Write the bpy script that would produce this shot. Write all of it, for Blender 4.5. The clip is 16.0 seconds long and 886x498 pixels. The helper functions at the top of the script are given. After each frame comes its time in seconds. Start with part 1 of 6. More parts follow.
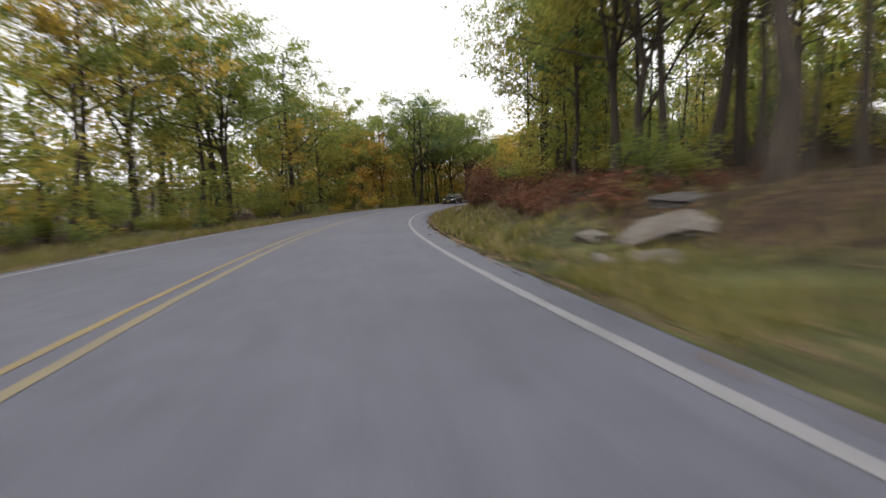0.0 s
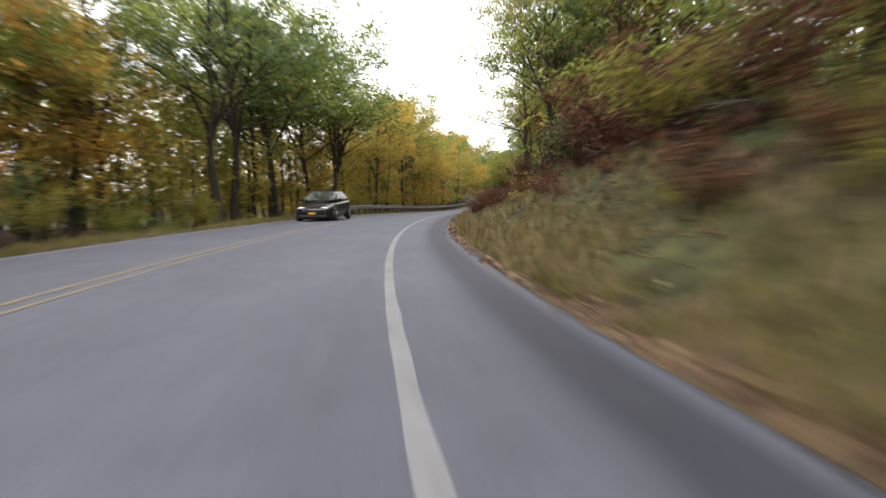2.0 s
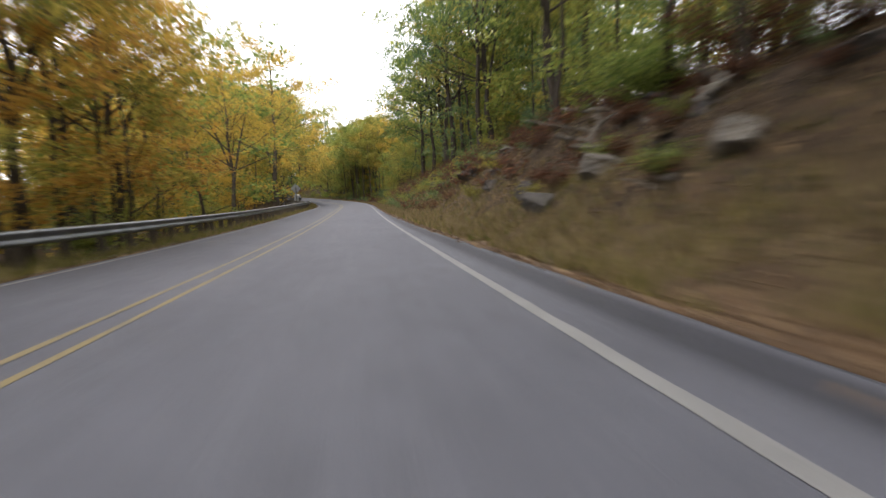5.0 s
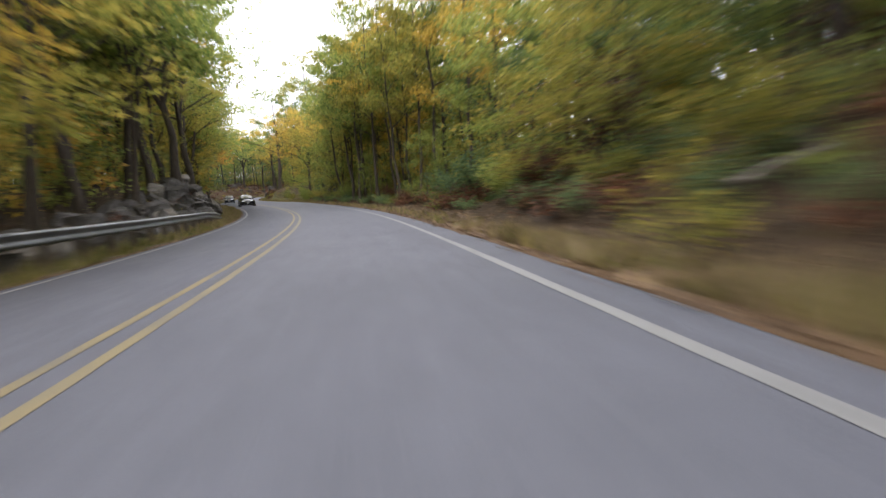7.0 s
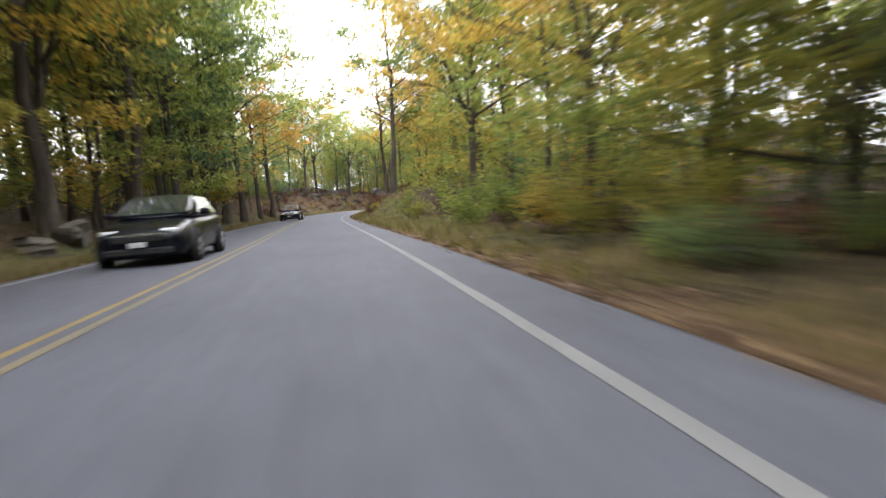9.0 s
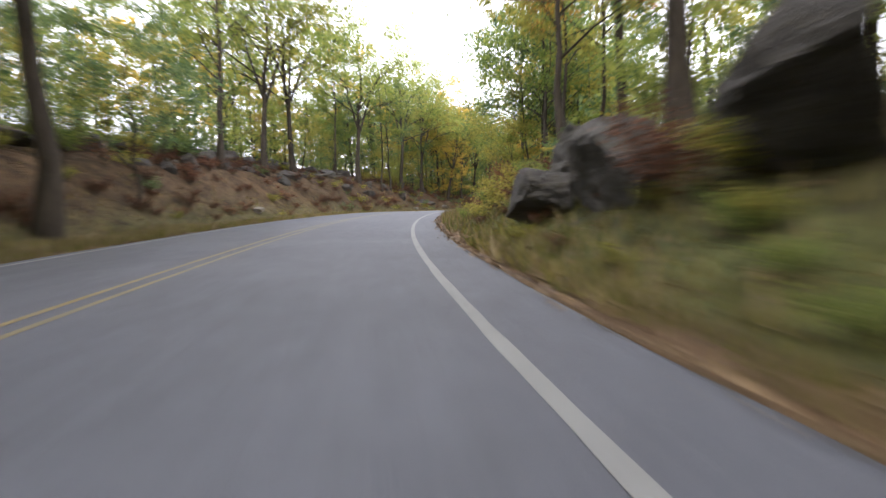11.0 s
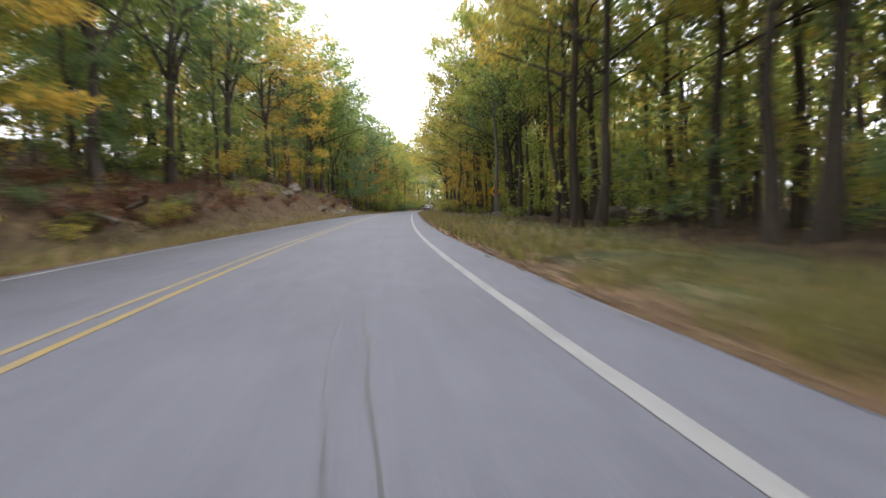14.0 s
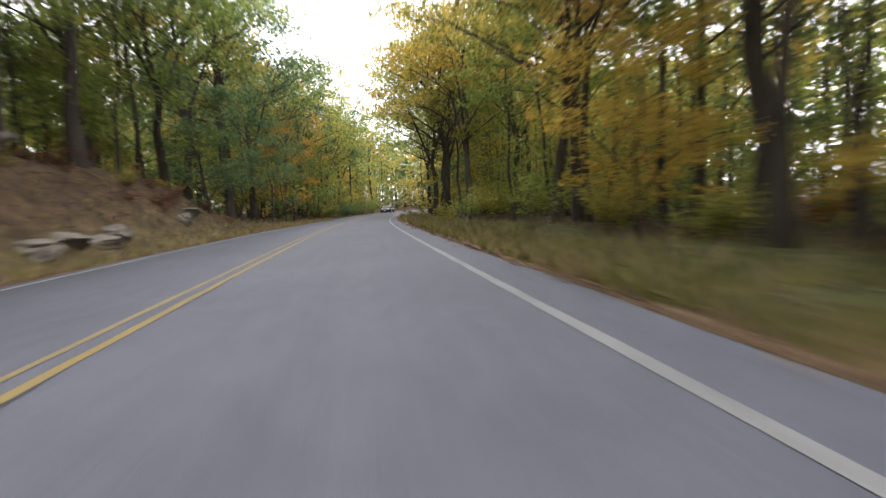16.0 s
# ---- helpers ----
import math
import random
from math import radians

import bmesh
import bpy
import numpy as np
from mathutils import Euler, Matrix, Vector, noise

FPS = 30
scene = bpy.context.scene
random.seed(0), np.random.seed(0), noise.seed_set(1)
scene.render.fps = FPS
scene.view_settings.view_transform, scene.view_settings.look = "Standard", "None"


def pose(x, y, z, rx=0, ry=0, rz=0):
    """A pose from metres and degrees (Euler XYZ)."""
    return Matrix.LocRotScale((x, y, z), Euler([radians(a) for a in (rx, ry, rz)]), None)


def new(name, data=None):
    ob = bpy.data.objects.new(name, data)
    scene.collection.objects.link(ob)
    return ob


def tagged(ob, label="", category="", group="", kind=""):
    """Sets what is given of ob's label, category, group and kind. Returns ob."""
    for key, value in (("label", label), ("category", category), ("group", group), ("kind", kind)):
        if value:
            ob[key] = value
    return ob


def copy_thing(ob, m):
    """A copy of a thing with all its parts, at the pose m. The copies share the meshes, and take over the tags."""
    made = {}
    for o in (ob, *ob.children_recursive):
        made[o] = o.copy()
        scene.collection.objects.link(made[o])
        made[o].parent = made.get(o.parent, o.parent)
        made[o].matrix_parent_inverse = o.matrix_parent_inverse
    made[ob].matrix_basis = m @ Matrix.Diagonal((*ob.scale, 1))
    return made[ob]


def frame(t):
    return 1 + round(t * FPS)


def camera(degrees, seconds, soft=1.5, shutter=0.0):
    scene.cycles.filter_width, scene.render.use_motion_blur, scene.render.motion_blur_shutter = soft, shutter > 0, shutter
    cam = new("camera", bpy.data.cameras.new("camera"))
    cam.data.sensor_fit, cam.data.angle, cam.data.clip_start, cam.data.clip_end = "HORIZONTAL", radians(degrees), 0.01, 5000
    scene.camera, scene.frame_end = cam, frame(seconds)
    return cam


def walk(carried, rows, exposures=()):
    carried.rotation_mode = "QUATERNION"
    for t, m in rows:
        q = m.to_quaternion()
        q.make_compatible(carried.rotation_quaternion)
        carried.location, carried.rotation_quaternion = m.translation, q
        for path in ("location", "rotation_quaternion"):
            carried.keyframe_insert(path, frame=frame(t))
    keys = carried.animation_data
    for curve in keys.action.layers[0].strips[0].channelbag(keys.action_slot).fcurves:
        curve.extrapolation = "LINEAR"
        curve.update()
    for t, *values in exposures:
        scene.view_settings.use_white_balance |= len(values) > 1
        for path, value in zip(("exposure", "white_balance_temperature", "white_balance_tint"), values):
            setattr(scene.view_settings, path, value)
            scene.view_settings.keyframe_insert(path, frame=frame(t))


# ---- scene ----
# the camera, carried low over the right-hand lane
cam = camera(74.86, 16.0, soft=1.4, shutter=0.5)
PATH = [
    (0.0, pose(1.765, 0.000, 0.868, 83.08, 1.46, -10.77)),
    (0.5, pose(2.602, 13.970, 0.314, 82.77, 1.21, -13.57)),
    (1.0, pose(4.324, 27.298, -0.213, 83.21, 0.51, -17.56)),
    (1.5, pose(7.108, 40.086, -0.635, 83.41, 0.98, -22.34)),
    (2.0, pose(10.754, 52.081, -1.004, 83.61, 0.64, -26.73)),
    (2.5, pose(15.307, 63.682, -1.376, 83.90, 0.69, -31.49)),
    (3.0, pose(20.565, 74.608, -1.724, 83.64, 1.60, -36.12)),
    (3.5, pose(26.212, 84.793, -2.084, 83.06, 2.12, -39.30)),
    (4.0, pose(32.316, 94.863, -2.537, 82.95, 2.67, -41.28)),
    (4.5, pose(39.451, 105.832, -3.088, 83.01, 2.71, -42.41)),
    (5.0, pose(47.465, 117.676, -3.695, 83.10, 2.84, -42.97)),
    (5.5, pose(56.187, 130.405, -4.272, 83.17, 3.35, -43.07)),
    (6.0, pose(65.499, 143.977, -4.769, 83.21, 4.21, -43.27)),
    (6.5, pose(75.368, 158.318, -5.151, 83.12, 5.03, -43.43)),
    (7.0, pose(85.644, 173.454, -5.521, 82.94, 4.94, -42.73)),
    (7.5, pose(95.459, 188.638, -5.888, 83.24, 5.26, -41.16)),
    (8.0, pose(103.988, 203.455, -6.098, 83.78, 5.48, -37.69)),
    (8.5, pose(110.733, 217.473, -6.183, 84.48, 4.92, -34.19)),
    (9.0, pose(116.333, 231.283, -6.170, 85.33, 3.97, -30.86)),
    (9.5, pose(121.417, 245.177, -6.154, 85.39, 2.71, -28.81)),
    (10.0, pose(126.252, 259.009, -6.153, 85.45, 1.68, -28.03)),
    (10.5, pose(131.122, 272.621, -6.126, 85.51, 1.11, -28.83)),
    (11.0, pose(136.388, 285.816, -6.094, 85.57, 1.07, -31.51)),
    (11.5, pose(142.393, 298.384, -6.007, 85.62, 1.46, -35.74)),
    (12.0, pose(149.295, 310.171, -5.867, 85.65, 2.11, -40.46)),
    (12.5, pose(157.020, 321.449, -5.788, 85.62, 1.71, -44.60)),
    (13.0, pose(165.753, 332.378, -5.839, 85.24, 0.95, -48.70)),
    (13.5, pose(175.316, 342.938, -5.985, 84.80, 1.58, -52.32)),
    (14.0, pose(185.345, 352.813, -6.097, 84.95, 1.95, -56.01)),
    (14.5, pose(195.980, 362.134, -6.251, 84.75, 2.63, -59.02)),
    (15.0, pose(206.803, 370.782, -6.417, 84.47, 3.87, -60.45)),
    (15.5, pose(217.673, 379.142, -6.561, 84.76, 3.20, -60.89)),
    (16.0, pose(228.685, 387.362, -6.738, 84.76, 2.88, -61.68)),
]
EXPOSURE = [(0, 0.7, 6850, 10), (0.5, 1, 6820, 10), (1, 1.2, 6790, 10), (2.5, 1.4, 6700, 10), (3, 1.38, 6783, 10), (3.5, 1.1, 6866, 10), (4, 0.93, 6950, 10), (4.8, 1.25, 6838, 10), (6.5, 1.6, 6600, 10), (8, 1.8, 6487, 10), (8.5, 1.9, 6472, 10), (9, 2.22, 6458, 10), (9.5, 2.1, 6466, 10), (11.5, 1.7, 6500, 10), (12, 1.36, 6508, 10), (12.5, 1.42, 6517, 10), (13, 1.52, 6526, 10), (13.5, 1.78, 6535, 10), (14, 1.86, 6544, 10), (14.5, 1.75, 6553, 10), (16, 1.8, 6580, 10)]
walk(cam, PATH, EXPOSURE)

# plan of the road: bend (1/1000 per metre) each 10 m and grade (percent) each 20 m, from s = -20 m
BEND = [-5.33, -5.29, -5.24, -5.13, -4.95, -5.62, -6.63, -7.23, -8.17, -7.77, -5.74, -3.4, -1.7, -1.07, -0.59, -0.04, 0.19, 0.05, -0.16, -0.13, 0.21, 0.65, 1.44, 3.04, 4.56, 4.91, 4.19, 3.48, 2.79, 1.77, 0.87, -0.1, -1.42, -3.02, -4.6, -5.86, -6.46, -6.11, -5.29, -4.68, -4.47, -4.51, -4.16, -3.77, -2.85, -1.45, -0.61, -0.46, -0.5, -0.62, -1.1, -1.52, -1.74, -1.82, -1.78, -1.67, -4, -5, -6, -7, -8, -9, -10, -11]
GRADE = [-3.64, -3.87, -4.02, -2.84, -2.94, -2.72, -4.06, -4.37, -3.68, -2.72, -1.75, -2.38, -1.4, -0.57, 0.31, -0.08, 0.21, 0.23, 1.16, 0.44, -1.15, -0.69, -1.3, -0.98, -1.41, -1.7, -2.07, -1.65, -1.34, -1.11, -0.95, -0.84, -0.79]
LANE, LEFT = 3.35, 3.08          # centre line to the white edge lines


# ---- light: a white, overcast autumn sky ----
world = bpy.data.worlds.new("overcast_sky")
scene.world = world
world.use_nodes = True
wn, wl = world.node_tree.nodes, world.node_tree.links
sky = wn.new("ShaderNodeTexSky")
sky.sky_type = "NISHITA"
sky.sun_disc = False
sky.sun_elevation, sky.sun_rotation = radians(50), radians(40)
sky.air_density, sky.dust_density, sky.ozone_density = 1.0, 3.0, 1.0
cloud = wn.new("ShaderNodeMix")          # a thin even cloud cover over the sky
cloud.data_type = "RGBA"
cloud.inputs[0].default_value = 0.85
cloud.inputs[7].default_value = (7.35, 7.4, 7.95, 1)
wl.new(sky.outputs[0], cloud.inputs[6])
wl.new(cloud.outputs[2], wn["Background"].inputs["Color"])
wn["Background"].inputs["Strength"].default_value = 0.15
sun_data = bpy.data.lights.new("sun", "SUN")
sun_data.energy, sun_data.angle, sun_data.color = 1.0, radians(25), (1.0, 0.96, 0.9)
sun = new("sun", sun_data)
sun.matrix_world = pose(0, 0, 60, 40, 0, -40)


# ---- materials ----
def mat(name, rough=0.9, metal=0.0):
    m = bpy.data.materials.new(name)
    m.use_nodes = True
    n, l = m.node_tree.nodes, m.node_tree.links
    b = n["Principled BSDF"]
    b.inputs["Roughness"].default_value, b.inputs["Metallic"].default_value = rough, metal
    b.inputs["Specular IOR Level"].default_value = 0.25
    return m, n, l, b


def coords(n, l, scale=(1, 1, 1), kind="Object"):
    tc, mp = n.new("ShaderNodeTexCoord"), n.new("ShaderNodeMapping")
    mp.inputs["Scale"].default_value = scale
    l.new(tc.outputs[kind], mp.inputs["Vector"])
    return mp.outputs["Vector"]


def noise_tex(n, l, vec, scale, detail=4.0, rough=0.6):
    t = n.new("ShaderNodeTexNoise")
    t.inputs["Scale"].default_value, t.inputs["Detail"].default_value = scale, detail
    t.inputs["Roughness"].default_value = rough
    l.new(vec, t.inputs["Vector"])
    return t.outputs["Fac"]


def ramp(n, l, fac, stops):
    r = n.new("ShaderNodeValToRGB")
    e = r.color_ramp.elements
    while len(e) < len(stops):
        e.new(0.5)
    for el, (p, c) in zip(e, stops):
        el.position, el.color = p, (*c, 1)
    l.new(fac, r.inputs["Fac"])
    return r.outputs["Color"]


def mix(n, l, fac, a, b, blend="MIX"):
    m = n.new("ShaderNodeMix")
    m.data_type, m.blend_type = "RGBA", blend
    for sock, v in ((m.inputs[0], fac), (m.inputs[6], a), (m.inputs[7], b)):
        if hasattr(v, "is_output"):
            l.new(v, sock)
        elif isinstance(v, tuple):
            sock.default_value = (*v, 1)
        else:
            sock.default_value = v
    return m.outputs[2]


def bump(n, l, b, height, strength, dist):
    k = n.new("ShaderNodeBump")
    k.inputs["Strength"].default_value, k.inputs["Distance"].default_value = strength, dist
    l.new(height, k.inputs["Height"])
    l.new(k.outputs["Normal"], b.inputs["Normal"])


def plain(name, dark, light, scale, rough=0.85, metal=0.0, stretch=(1, 1, 1), relief=0.3, fine=8.0):
    """Two tones in patches and grain, with relief."""
    m, n, l, b = mat(name, rough, metal)
    v = coords(n, l, stretch)
    big, small = noise_tex(n, l, v, scale), noise_tex(n, l, v, scale * fine, 6.0, 0.7)
    c = ramp(n, l, big, [(0.3, dark), (0.7, light)])
    g = ramp(n, l, small, [(0.25, (0.55, 0.55, 0.55)), (0.75, (1.25, 1.25, 1.25))])
    l.new(mix(n, l, 1.0, c, g, "MULTIPLY"), b.inputs["Base Color"])
    bump(n, l, b, small, relief, 0.02)
    return m


def leaf_mat(name, stops, glow=0.68):
    """Thin leaves: light falls through them; each leaf and each plant differs a little."""
    m, n, l, b = mat(name, 0.6)
    geo, info = n.new("ShaderNodeNewGeometry"), n.new("ShaderNodeObjectInfo")
    add = n.new("ShaderNodeMath")
    add.operation = "MULTIPLY_ADD"
    l.new(info.outputs["Random"], add.inputs[0])
    add.inputs[1].default_value, add.inputs[2].default_value = 0.5, -0.25
    tot = n.new("ShaderNodeMath")
    l.new(geo.outputs["Random Per Island"], tot.inputs[0])
    l.new(add.outputs[0], tot.inputs[1])
    c = ramp(n, l, tot.outputs[0], stops)
    l.new(c, b.inputs["Base Color"])
    tr, mx = n.new("ShaderNodeBsdfTranslucent"), n.new("ShaderNodeMixShader")
    l.new(c, tr.inputs["Color"])
    mx.inputs[0].default_value = glow
    l.new(b.outputs[0], mx.inputs[1])
    l.new(tr.outputs[0], mx.inputs[2])
    l.new(mx.outputs[0], n["Material Output"].inputs["Surface"])
    return m


def asphalt_mat(name, dark, light, band=None):
    m, n, l, b = mat(name, 0.75)
    v = coords(n, l)
    big, mid, grit = noise_tex(n, l, v, 0.35, 5), noise_tex(n, l, v, 4.0, 5), noise_tex(n, l, v, 90.0, 3, 0.8)
    c = ramp(n, l, big, [(0.3, dark), (0.7, light)])
    c = mix(n, l, 1.0, c, ramp(n, l, mid, [(0.3, (0.84, 0.84, 0.84)), (0.7, (1.14, 1.14, 1.14))]), "MULTIPLY")
    # streaks worn along the lanes
    along = coords(n, l, (1.0, 0.03, 1.0), "UV")
    streak, path = noise_tex(n, l, along, 5.0, 5, 0.7), noise_tex(n, l, along, 0.9, 2)
    c = mix(n, l, 1.0, c, ramp(n, l, streak, [(0.3, (0.93, 0.93, 0.935)), (0.7, (1.06, 1.06, 1.055))]), "MULTIPLY")
    c = mix(n, l, 1.0, c, ramp(n, l, path, [(0.35, (0.95, 0.95, 0.955)), (0.65, (1.04, 1.04, 1.035))]), "MULTIPLY")
    c = mix(n, l, 1.0, c, ramp(n, l, grit, [(0.3, (0.6, 0.6, 0.6)), (0.7, (1.4, 1.4, 1.4))]), "MULTIPLY")
    if band:
        a = n.new("ShaderNodeAttribute")
        a.attribute_name = "band"
        edge = n.new("ShaderNodeMath")
        edge.operation = "MULTIPLY_ADD"
        l.new(mid, edge.inputs[0])
        edge.inputs[1].default_value, edge.inputs[2].default_value = 0.9, -0.45
        tot = n.new("ShaderNodeMath")
        l.new(a.outputs["Fac"], tot.inputs[0])
        l.new(edge.outputs[0], tot.inputs[1])
        c = mix(n, l, 1.0, c, ramp(n, l, tot.outputs[0], [(0.15, (1, 1, 1)), (0.85, band)]), "MULTIPLY")
    l.new(c, b.inputs["Base Color"])
    bump(n, l, b, grit, 0.35, 0.01)
    return m


def paint_mat(name, colour, worn, pale=None):
    """Road paint, worn through in spots; pale: its tone where it has faded."""
    m, n, l, b = mat(name, 0.7)
    v = coords(n, l)
    wear = noise_tex(n, l, v, 3.0, 8, 0.75)
    c = ramp(n, l, wear, [(0.36, worn), (0.5, colour)])
    if pale:
        a = n.new("ShaderNodeAttribute")
        a.attribute_name = "faded"
        c = mix(n, l, a.outputs["Fac"], c, ramp(n, l, wear, [(0.38, worn), (0.56, pale)]))
    l.new(c, b.inputs["Base Color"])
    return m


ASPHALT = asphalt_mat("asphalt", (0.0722, 0.0752, 0.094), (0.091, 0.0946, 0.117), (0.42, 0.42, 0.44))
WHITE_PAINT = paint_mat("white_road_paint", (0.178, 0.179, 0.184), (0.109, 0.11, 0.115))
YELLOW_PAINT = paint_mat("yellow_road_paint", (0.2, 0.146, 0.056), (0.108, 0.1, 0.085), (0.165, 0.142, 0.092))
TAR = plain("tar", (0.04, 0.041, 0.046), (0.056, 0.057, 0.064), 2.0, 0.6)
BARK = plain("bark", (0.03, 0.025, 0.02), (0.085, 0.068, 0.054), 1.6, 0.95, 0, (4, 4, 0.45), 1.0, 6)
BARK_GREY = plain("grey_bark", (0.07, 0.065, 0.058), (0.15, 0.14, 0.125), 1.2, 0.95, 0, (2, 2, 0.6), 0.6, 6)


def rock_mat(name, dark, light, soil):
    """Weathered stone with lichen, stains and soil in its hollows."""
    m, n, l, b = mat(name, 0.92)
    v = coords(n, l, (1, 1, 2.2))
    big, mid, fine = noise_tex(n, l, v, 0.9, 5, 0.65), noise_tex(n, l, v, 3.5, 6, 0.7), noise_tex(n, l, v, 16.0, 5, 0.75)
    c = ramp(n, l, big, [(0.32, dark), (0.68, light)])
    c = mix(n, l, 1.0, c, ramp(n, l, fine, [(0.25, (0.5, 0.5, 0.5)), (0.75, (1.3, 1.3, 1.3))]), "MULTIPLY")
    c = mix(n, l, ramp(n, l, mid, [(0.5, (0, 0, 0)), (0.62, (0.85, 0.85, 0.85))]), c, soil)
    l.new(c, b.inputs["Base Color"])
    bump(n, l, b, mid, 0.9, 0.12)
    return m


ROCK = rock_mat("grey_rock", (0.096, 0.086, 0.077), (0.245, 0.224, 0.2), (0.0861, 0.0666, 0.047))
ROCK_DARK = rock_mat("dark_rock", (0.035, 0.03, 0.03), (0.12, 0.11, 0.105), (0.06, 0.042, 0.03))
ROCK_MID = rock_mat("mossy_grey_rock", (0.036, 0.033, 0.032), (0.135, 0.126, 0.123), (0.043, 0.037, 0.024))
STEEL = plain("weathered_galvanised_steel", (0.11, 0.118, 0.13), (0.25, 0.26, 0.28), 1.5, 0.45, 0.6, (1, 1, 1), 0.1)
WOOD_POST = plain("weathered_wood", (0.05, 0.042, 0.035), (0.13, 0.11, 0.09), 3.0, 0.95, 0, (4, 4, 0.6), 0.5)
DEADWOOD = plain("dead_wood", (0.06, 0.05, 0.042), (0.19, 0.17, 0.145), 2.0, 0.95, 0, (3, 3, 1), 0.5)

GREEN = leaf_mat("green_leaves", [(0.0, (0.088, 0.132, 0.034)), (0.5, (0.2, 0.25, 0.06)), (1.0, (0.335, 0.35, 0.09))])
DEEP = leaf_mat("deep_green_leaves", [(0.0, (0.0596, 0.1041, 0.0523)), (0.6, (0.1247, 0.1863, 0.0771)), (1.0, (0.217, 0.2631, 0.1056))])
OLIVE = leaf_mat("olive_leaves", [(0.0, (0.13, 0.142, 0.034)), (0.5, (0.262, 0.258, 0.056)), (1.0, (0.425, 0.335, 0.078))])
YELLOW = leaf_mat("yellow_leaves", [(0.0, (0.282, 0.2083, 0.0468)), (0.5, (0.499, 0.3452, 0.065)), (1.0, (0.6292, 0.4384, 0.091))])
ORANGE = leaf_mat("orange_leaves", [(0.0, (0.27, 0.155, 0.036)), (0.5, (0.44, 0.24, 0.05)), (1.0, (0.54, 0.34, 0.075))])
RUST = leaf_mat("rust_brown_leaves", [(0.0, (0.036, 0.02, 0.0125)), (0.5, (0.112, 0.047, 0.026)), (1.0, (0.2, 0.082, 0.042))], 0.35)
GRASS = leaf_mat("grass_blades", [(0.0, (0.05, 0.062, 0.015)), (0.55, (0.115, 0.125, 0.028)), (1.0, (0.24, 0.19, 0.06))], 0.4)
STRAW = leaf_mat("dry_grass_blades", [(0.0, (0.1, 0.075, 0.04)), (0.5, (0.2, 0.15, 0.08)), (1.0, (0.31, 0.24, 0.135))], 0.25)
LITTER = leaf_mat("fallen_leaves", [(0.0, (0.055, 0.034, 0.022)), (0.5, (0.125, 0.078, 0.043)), (1.0, (0.235, 0.16, 0.088))], 0.15)


def ground_mat():
    """Soil, leaf litter and grass, by the cover laid down with the ground."""
    m, n, l, b = mat("woodland_ground", 0.97)
    v = coords(n, l)
    big, mid, fine = noise_tex(n, l, v, 0.5, 5), noise_tex(n, l, v, 3.0, 6, 0.7), noise_tex(n, l, v, 22.0, 4, 0.75)
    at = n.new("ShaderNodeAttribute")
    at.attribute_name = "cover"
    sep = n.new("ShaderNodeSeparateColor")
    l.new(at.outputs["Color"], sep.inputs[0])
    # soil tone is set extra dark: shade under the trees is in the colour
    soil = ramp(n, l, mid, [(0.3, (0.0185, 0.0115, 0.0062)), (0.7, (0.07, 0.042, 0.021))])
    grass = ramp(n, l, mid, [(0.3, (0.037, 0.042, 0.0145)), (0.55, (0.068, 0.073, 0.0235)), (0.78, (0.122, 0.098, 0.047))])
    litter = ramp(n, l, fine, [(0.25, (0.045, 0.026, 0.015)), (0.5, (0.1, 0.06, 0.033)), (0.75, (0.175, 0.112, 0.064))])

    def edged(sock):
        """The cover's edge, broken up by noise."""
        a = n.new("ShaderNodeMath")
        a.operation = "MULTIPLY_ADD"
        l.new(mid, a.inputs[0])
        a.inputs[1].default_value = 1.4
        l.new(sock, a.inputs[2])
        r = n.new("ShaderNodeMapRange")
        r.inputs["From Min"].default_value, r.inputs["From Max"].default_value = 0.95, 1.45
        l.new(a.outputs[0], r.inputs["Value"])
        return r.outputs["Result"]

    c = mix(n, l, edged(sep.outputs[1]), soil, litter)
    c = mix(n, l, edged(sep.outputs[0]), c, grass)
    c = mix(n, l, 1.0, c, ramp(n, l, big, [(0.3, (0.75, 0.75, 0.75)), (0.7, (1.2, 1.2, 1.2))]), "MULTIPLY")
    patch = noise_tex(n, l, v, 1.3, 5, 0.65)
    c = mix(n, l, 1.0, c, ramp(n, l, patch, [(0.34, (0.5, 0.48, 0.46)), (0.5, (0.95, 0.95, 0.95)), (0.68, (1.4, 1.4, 1.4))]), "MULTIPLY")
    l.new(c, b.inputs["Base Color"])
    bump(n, l, b, fine, 0.8, 0.06)
    return m


GROUND = ground_mat()


# ---- building blocks ----
def mesh_of(name, verts, faces, *mats, smooth=False):
    me = bpy.data.meshes.new(name)
    if isinstance(verts, np.ndarray):
        verts = verts.reshape(-1, 3)
        me.vertices.add(len(verts))
        me.vertices.foreach_set("co", verts.ravel())
        k = faces.shape[1]
        me.loops.add(faces.size)
        me.loops.foreach_set("vertex_index", faces.ravel().astype(np.int32))
        me.polygons.add(len(faces))
        me.polygons.foreach_set("loop_start", np.arange(0, faces.size, k, dtype=np.int32))
    else:
        me.from_pydata(verts, [], faces)
    for m in mats:
        me.materials.append(m)
    if smooth:
        me.polygons.foreach_set("use_smooth", np.ones(len(me.polygons), dtype=bool))
    me.update(calc_edges=True)
    me.validate()
    return me


def part(name, me, parent, label=""):
    """One mesh object under a thing; me is a mesh or a bmesh with its material."""
    ob = new(name, me)
    ob.parent = parent
    return tagged(ob, label)


